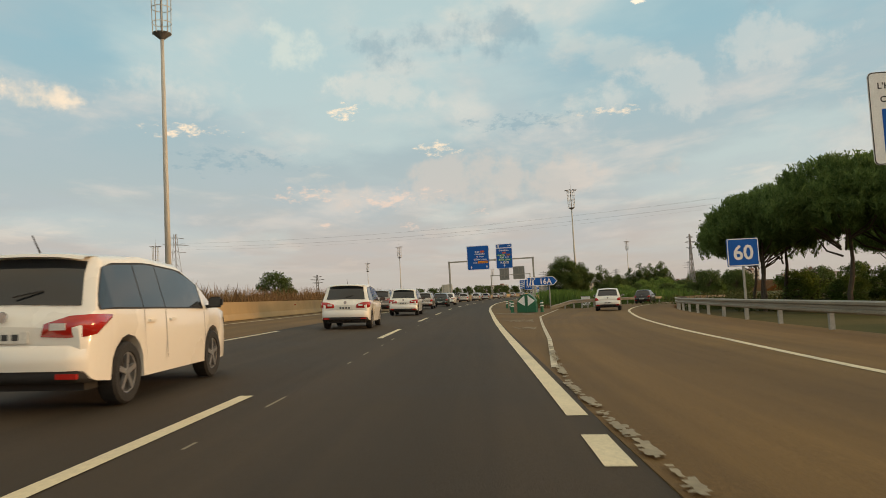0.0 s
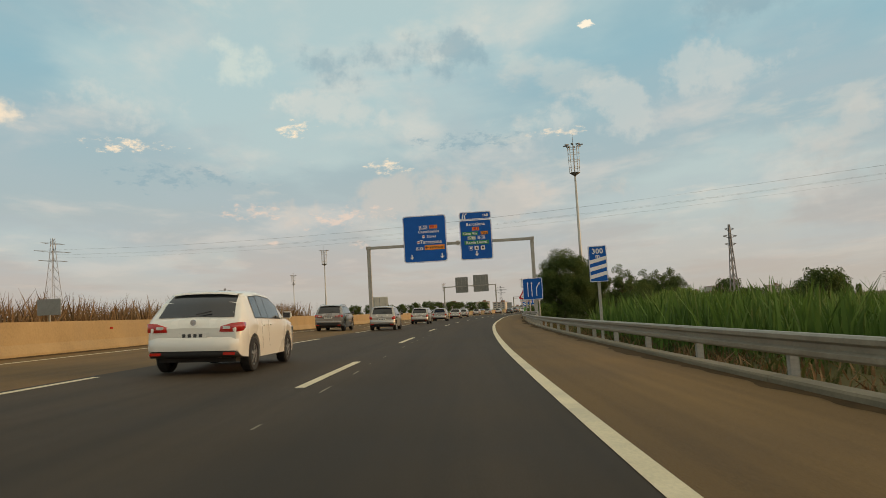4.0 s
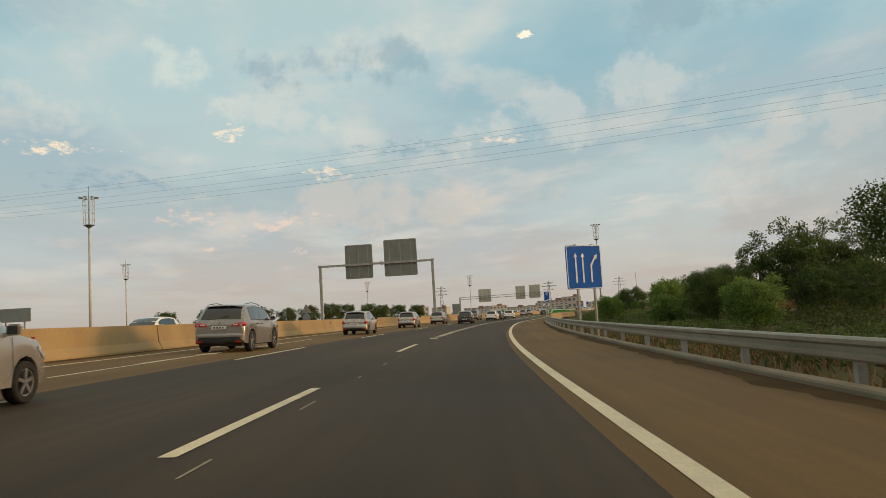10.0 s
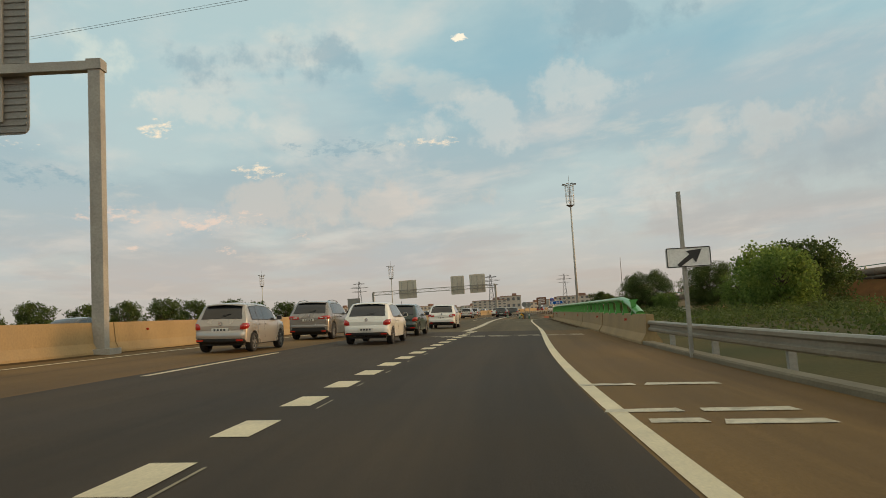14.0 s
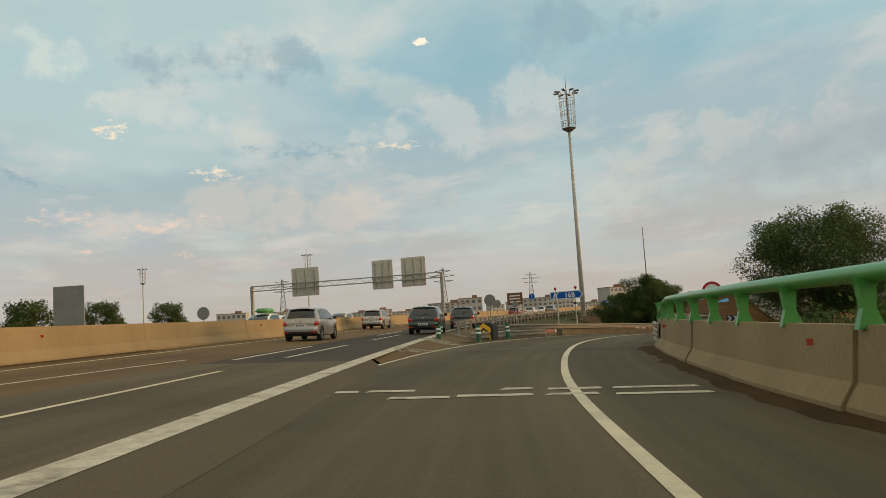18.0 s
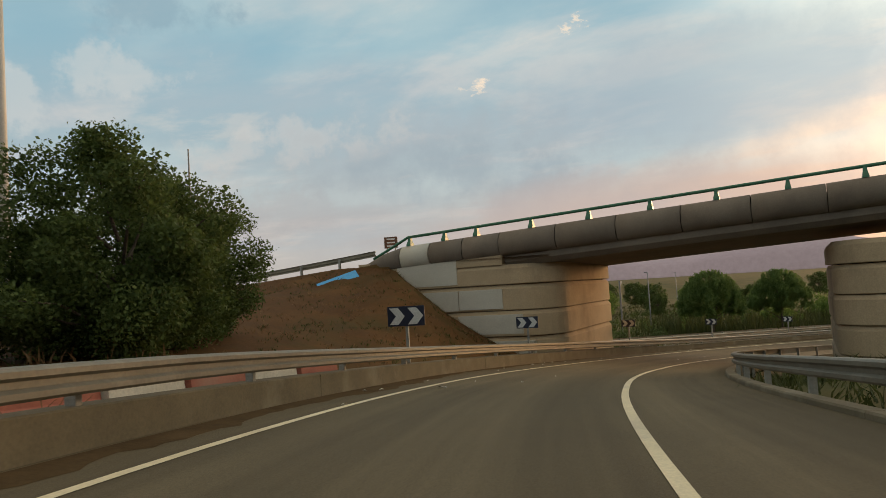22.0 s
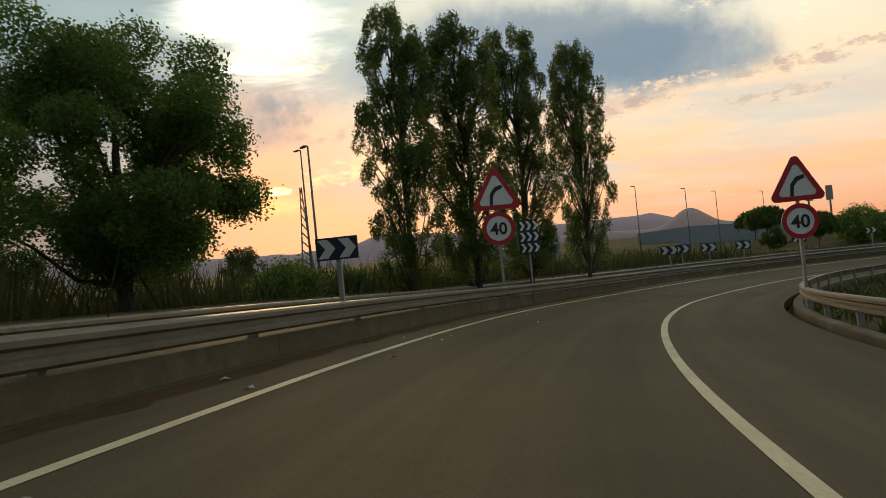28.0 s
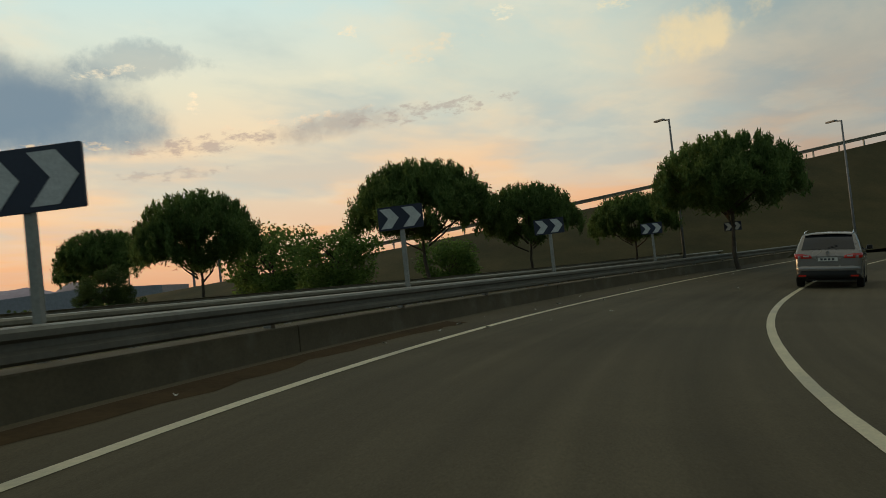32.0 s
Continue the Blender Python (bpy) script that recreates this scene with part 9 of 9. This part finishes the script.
        B = [bm.verts.new((sg * x, y + 0.02, z)) for x, y, z in b]
        for j in range(2):
            bm.faces.new((A[j], A[j + 1], B[j + 1], B[j]))
        part("headlight", bm, TAIL_CLEAR, e)
        # door mirrors
        bm = bmesh.new()
        ym = r1 + (w0 - r1) * 0.62
        box(bm, sg * (hw + 0.10), ym, belt + 0.07, 0.19, 0.11, 0.15)
        bmesh.ops.bevel(bm, geom=bm.edges[:], offset=0.03, segments=2, affect="EDGES")
        box(bm, sg * (hw - 0.02), ym + 0.02, belt + 0.01, 0.12, 0.06, 0.04)
        mirror = part("wing_mirror", bm, paint if colour != "green" and shape != "minivan" else CAR_TRIM, e)
        bm = bmesh.new()
        box(bm, sg * (hw + 0.10), ym - 0.056, belt + 0.07, 0.15, 0.006, 0.11)
        part("mirror_glass", bm, CAR_GLASS, mirror)
    pz = lz - 0.10 if shape in ("minivan", "suv", "compact") else (0.52 if shape == "hatch" else lz - 0.14)
    plate_y = -0.018 if pz > 0.66 else -0.086
    bm = bmesh.new()
    box(bm, 0, plate_y, pz, 0.52, 0.014, 0.11)
    plate = part("number_plate", bm, PLATE_WHITE, e)
    for x in (-0.16, -0.06, 0.04, 0.14):
        bm = bmesh.new()
        box(bm, x, plate_y - 0.009, pz, 0.06, 0.004, 0.06)
        part("plate_bar", bm, INK, plate)
    bm = bmesh.new()
    box(bm, 0, L + 0.004, 0.42, 0.52, 0.014, 0.11)
    part("front_plate", bm, PLATE_WHITE, e)
    bm = bmesh.new()
    box(bm, 0, L + 0.0, bon - 0.42, hw * 0.95, 0.02, 0.10)
    box(bm, 0, L - 0.01, 0.30, hw * 1.1, 0.03, 0.12)
    part("grille", bm, CAR_TRIM, e)
    bm = bmesh.new()
    bmesh.ops.create_cone(bm, cap_ends=True, segments=16, radius1=0.055, radius2=0.05, depth=0.02, matrix=Matrix.Translation((0, -0.012, lz + 0.09)) @ Matrix.Rotation(radians(90), 4, "X"))
    part("badge", bm, CHROME, e)
    bm = bmesh.new()
    wr = ring(t1)[6][0]
    prev = None
    for y, z, k in ((t1 - 0.17, H - 0.075, 0.90), (t1 - 0.15, H - 0.045, 0.92), (t1 + 0.02, H - 0.028, 0.97), (t1 + 0.10, H - 0.02, 0.97)):
        A = [bm.verts.new((x * wr * k, y + 0.03 * abs(x) ** 2, z - 0.035 * abs(x) ** 3)) for x in (-1, -0.6, 0, 0.6, 1)]
        if prev:
            for j in range(4):
                bm.faces.new((prev[j], prev[j + 1], A[j + 1], A[j]))
        prev = A
    part("spoiler", bm, paint, e, "", True)
    bm = bmesh.new()
    zc = crown(t0 + 0.05) + 0.03
    tube(bm, (0.0, t0 + 0.0, zc - 0.01), (0.26, t0 + 0.06, zc + 0.05), 0.010, seg=5)
    part("wiper", bm, CAR_TRIM, e)
    bm = bmesh.new()
    box(bm, 0, L / 2, 0.30, W * 0.78, L * 0.90, 0.18)
    part("underbody", bm, CAR_TRIM, e)
    # wheels
    for sg in (1, -1):
        for y in (ya, yb):
            xo = sg * (hw - 0.015)
            prof = [(-0.20, 0.62), (-0.20, 0.93), (-0.17, 1.0), (-0.03, 1.0), (0.0, 0.93), (0.0, 0.68), (-0.02, 0.64)]
            bm = bmesh.new()
            rows2 = []
            for i in range(20):
                a = 2 * math.pi * i / 20
                rows2.append([bm.verts.new((xo + sg * q, y + R * k * math.cos(a), R + R * k * math.sin(a))) for q, k in prof])
            for i in range(20):
                A, B = rows2[i], rows2[(i + 1) % 20]
                for j in range(len(prof) - 1):
                    bm.faces.new((A[j], A[j + 1], B[j + 1], B[j]))
            wheel = part("wheel", bm, CAR_TYRE, e, "", False)
            bm = bmesh.new()
            for i in range(5):
                a = 2 * math.pi * i / 5
                box(bm, xo - sg * 0.03, 0, R * 0.34, 0.035, R * 0.17, R * 0.66, Matrix.Translation((0, y, R)) @ Matrix.Rotation(a, 4, "X"))
            bmesh.ops.create_cone(bm, cap_ends=True, segments=14, radius1=R * 0.16, radius2=R * 0.13, depth=0.05, matrix=Matrix.Translation((xo - sg * 0.03, y, R)) @ Matrix.Rotation(radians(90), 4, "Y"))
            rr = [[bm.verts.new((xo - sg * q, y + R * k * math.cos(2 * math.pi * i / 20), R + R * k * math.sin(2 * math.pi * i / 20))) for q, k in ((0.015, 0.67), (0.02, 0.60), (0.09, 0.58))] for i in range(20)]
            for i in range(20):
                for j in range(2):
                    bm.faces.new((rr[i][j], rr[i][j + 1], rr[(i + 1) % 20][j + 1], rr[(i + 1) % 20][j]))
            part("rim", bm, CAR_RIM, wheel)
            bm = bmesh.new()
            bmesh.ops.create_cone(bm, cap_ends=True, segments=16, radius1=R * 0.58, radius2=R * 0.58, depth=0.01, matrix=Matrix.Translation((xo - sg * 0.10, y, R)) @ Matrix.Rotation(radians(90), 4, "Y"))
            part("brake_disc", bm, CAR_TRIM, wheel)
    if rails:
        for sg in (1, -1):
            bm = bmesh.new()
            pts = [Vector((sg * ring(y)[6][0] * 0.96, y, crown(y) + d)) for y, d in ((t1 + 0.02, -0.01), (t1 + 0.15, 0.035), ((t1 + r1) / 2, 0.045), (r1 - 0.15, 0.035), (r1, -0.01))]
            for p, q in zip(pts[:-1], pts[1:]):
                tube(bm, p, q, 0.018, seg=6)
            part("roof_rail", bm, CHROME if colour != "black" else CAR_TRIM, e)
    if antenna:
        bm = bmesh.new()
        tube(bm, (0.0, t1 + 0.12, H - 0.02), (0.0, t1 - 0.03, H + 0.15), 0.009, 0.006, 6)
        part("antenna", bm, CAR_TRIM, e)
    if box_on_roof:
        bm = bmesh.new()
        box(bm, 0, (t1 + r1) / 2, H + 0.20, 0.85, 1.75, 0.32)
        bmesh.ops.bevel(bm, geom=bm.edges[:], offset=0.12, segments=3, affect="EDGES")
        part("roof_box", bm, GREEN_PAINT, e, "green roof box", True)
    return e


def beside(way, x, y):
    """Distance along a way and offset of the ground point nearest to x, y."""
    d = (way.p[:, 0] - x) ** 2 + (way.p[:, 1] - y) ** 2
    s = float(way.s[int(d.argmin())])
    m, v = way.mid(s), way.ahead(s)
    return s, -(x - m[0]) * v[1] + (y - m[1]) * v[0]


def on_road(way, s, off, turn=0.0):
    p, q = way.at(s, off), way.at(s + 4.2, off)
    r = way.at(s, off + 1.0) - p
    f = (q - p).normalized()
    x = -r.normalized()
    z = x.cross(f).normalized()
    m = Matrix((x, z.cross(x), z)).transposed().to_4x4()
    m.translation = p + z * 0.008
    return m @ Matrix.Rotation(radians(turn), 4, "Z")


def at_xy(way, x, y, turn=0.0):
    s, o = beside(way, x, y)
    return on_road(way, s, o, turn)


minivan = car("minivan", "white", on_road(MAIN, 6.85, 4.52, 1.2), "white minivan with dark tinted windows in the middle lane", antenna=True)
silver = car("compact", "silver", on_road(MAIN, 67, 5.1), "silver compact car with red tail lamps in the middle lane")
green = car("hatch", "green", on_road(MAIN, 79, 4.6), "dark green hatchback with round red tail lamps", antenna=True)
white = car("estate", "white", on_road(MAIN, 93, 5.0), "white family hatchback with red tail lamps", rails=False)
suv = car("suv", "grey", on_road(MAIN, 178.5, 9.3), "silver-grey sport utility car with roof rails in the fast lane", rails=True)
small = car("hatch", "white", at_xy(MAIN, -5.07, 44.2), "white compact hatchback with dark rear window")
for src, m in (
    (minivan, on_road(MAIN, 25.7, 4.5, 1.0)), (minivan, on_road(MAIN, 43.7, 4.3)), (suv, on_road(MAIN, 56.8, 7.6)), (silver, on_road(MAIN, 126, 5.9)), (suv, on_road(MAIN, 126.5, 9.4)), (silver, on_road(MAIN, 148, 5.9)), (suv, on_road(MAIN, 147.5, 9.4)), (silver, on_road(MAIN, 167.0, 5.9)), (silver, on_road(MAIN, 194, 6.2)), (small, on_road(MAIN, 196, 9.3)),
    (silver, on_road(MAIN, 218.0, 7.0)), (suv, on_road(MAIN, 236, 8.9)), (silver, on_road(MAIN, 257.5, 8.6)), (silver, on_road(MAIN, 279.2, 8.75)), (small, on_road(MAIN, 322, 5.0)), (silver, on_road(MAIN, 299.5, 8.8)), (green, on_road(MAIN, 297.6, 5.2)),
    (silver, on_road(MAIN, 318.3, 8.6)), (suv, on_road(MAIN, 328, 8.9)), (green, on_road(MAIN, 330.5, 5.4)), (white, on_road(MAIN, 344, 5.0)), (small, on_road(MAIN, 351, 8.8)),
    (silver, at_xy(MAIN, 82.0, 396.4)),
    (silver, at_xy(MAIN, 90.6, 419.5)), (green, at_xy(MAIN, 88.8, 400.2)), (green, at_xy(MAIN, 94.6, 410.3)), (white, at_xy(MAIN, 96.0, 422.8)), (small, at_xy(MAIN, 106.7, 445.8)),
    (white, on_road(MAIN, 500, 5.2)), (small, on_road(MAIN, 530, 9.0)), (suv, on_road(MAIN, 520, 5.2)), (silver, on_road(MAIN, 560, 5.2)),
):
    copy_thing(src, m)
car("compact", "red", on_road(MAIN, 485, 5.2), "dark red compact car far along the motorway")
copy_thing(small, at_xy(EXIT_A, 11.9, 48.0))
dark = car("hatch", "black", at_xy(EXIT_A, 23.4, 79.0), "black hatchback far along the exit lane")
copy_thing(dark, on_road(MAIN, 445, 8.9))
car("suv", "grey", at_xy(RAMP, 237.9, 354.4), "grey-silver sport utility car on the curving slip road", rails=True)
# oncoming traffic beyond the median
car("estate", "white", on_road(MAIN, beside(MAIN, 82.8, 416.4)[0] + 2.0, 17.0, 180), "white estate car with a green roof box, oncoming", box_on_roof=True)
oncoming = car("estate", "white", on_road(MAIN, beside(MAIN, 85.8, 427.0)[0] + 2.0, 20.4, 180), "white car coming the other way behind the median")
dark_blue = car("estate", "blue", on_road(MAIN, 318, 17.2, 180), "dark blue car coming the other way behind the median")
for src, s, o in ((oncoming, 445, 17.2), (dark, 331, 20.6), (dark_blue, 375, 17.2), (dark, 388, 20.6), (oncoming, 250, 17.2), (oncoming, 490, 20.6), (dark_blue, 540, 17.2)):
    copy_thing(src, on_road(MAIN, s, o, 180))
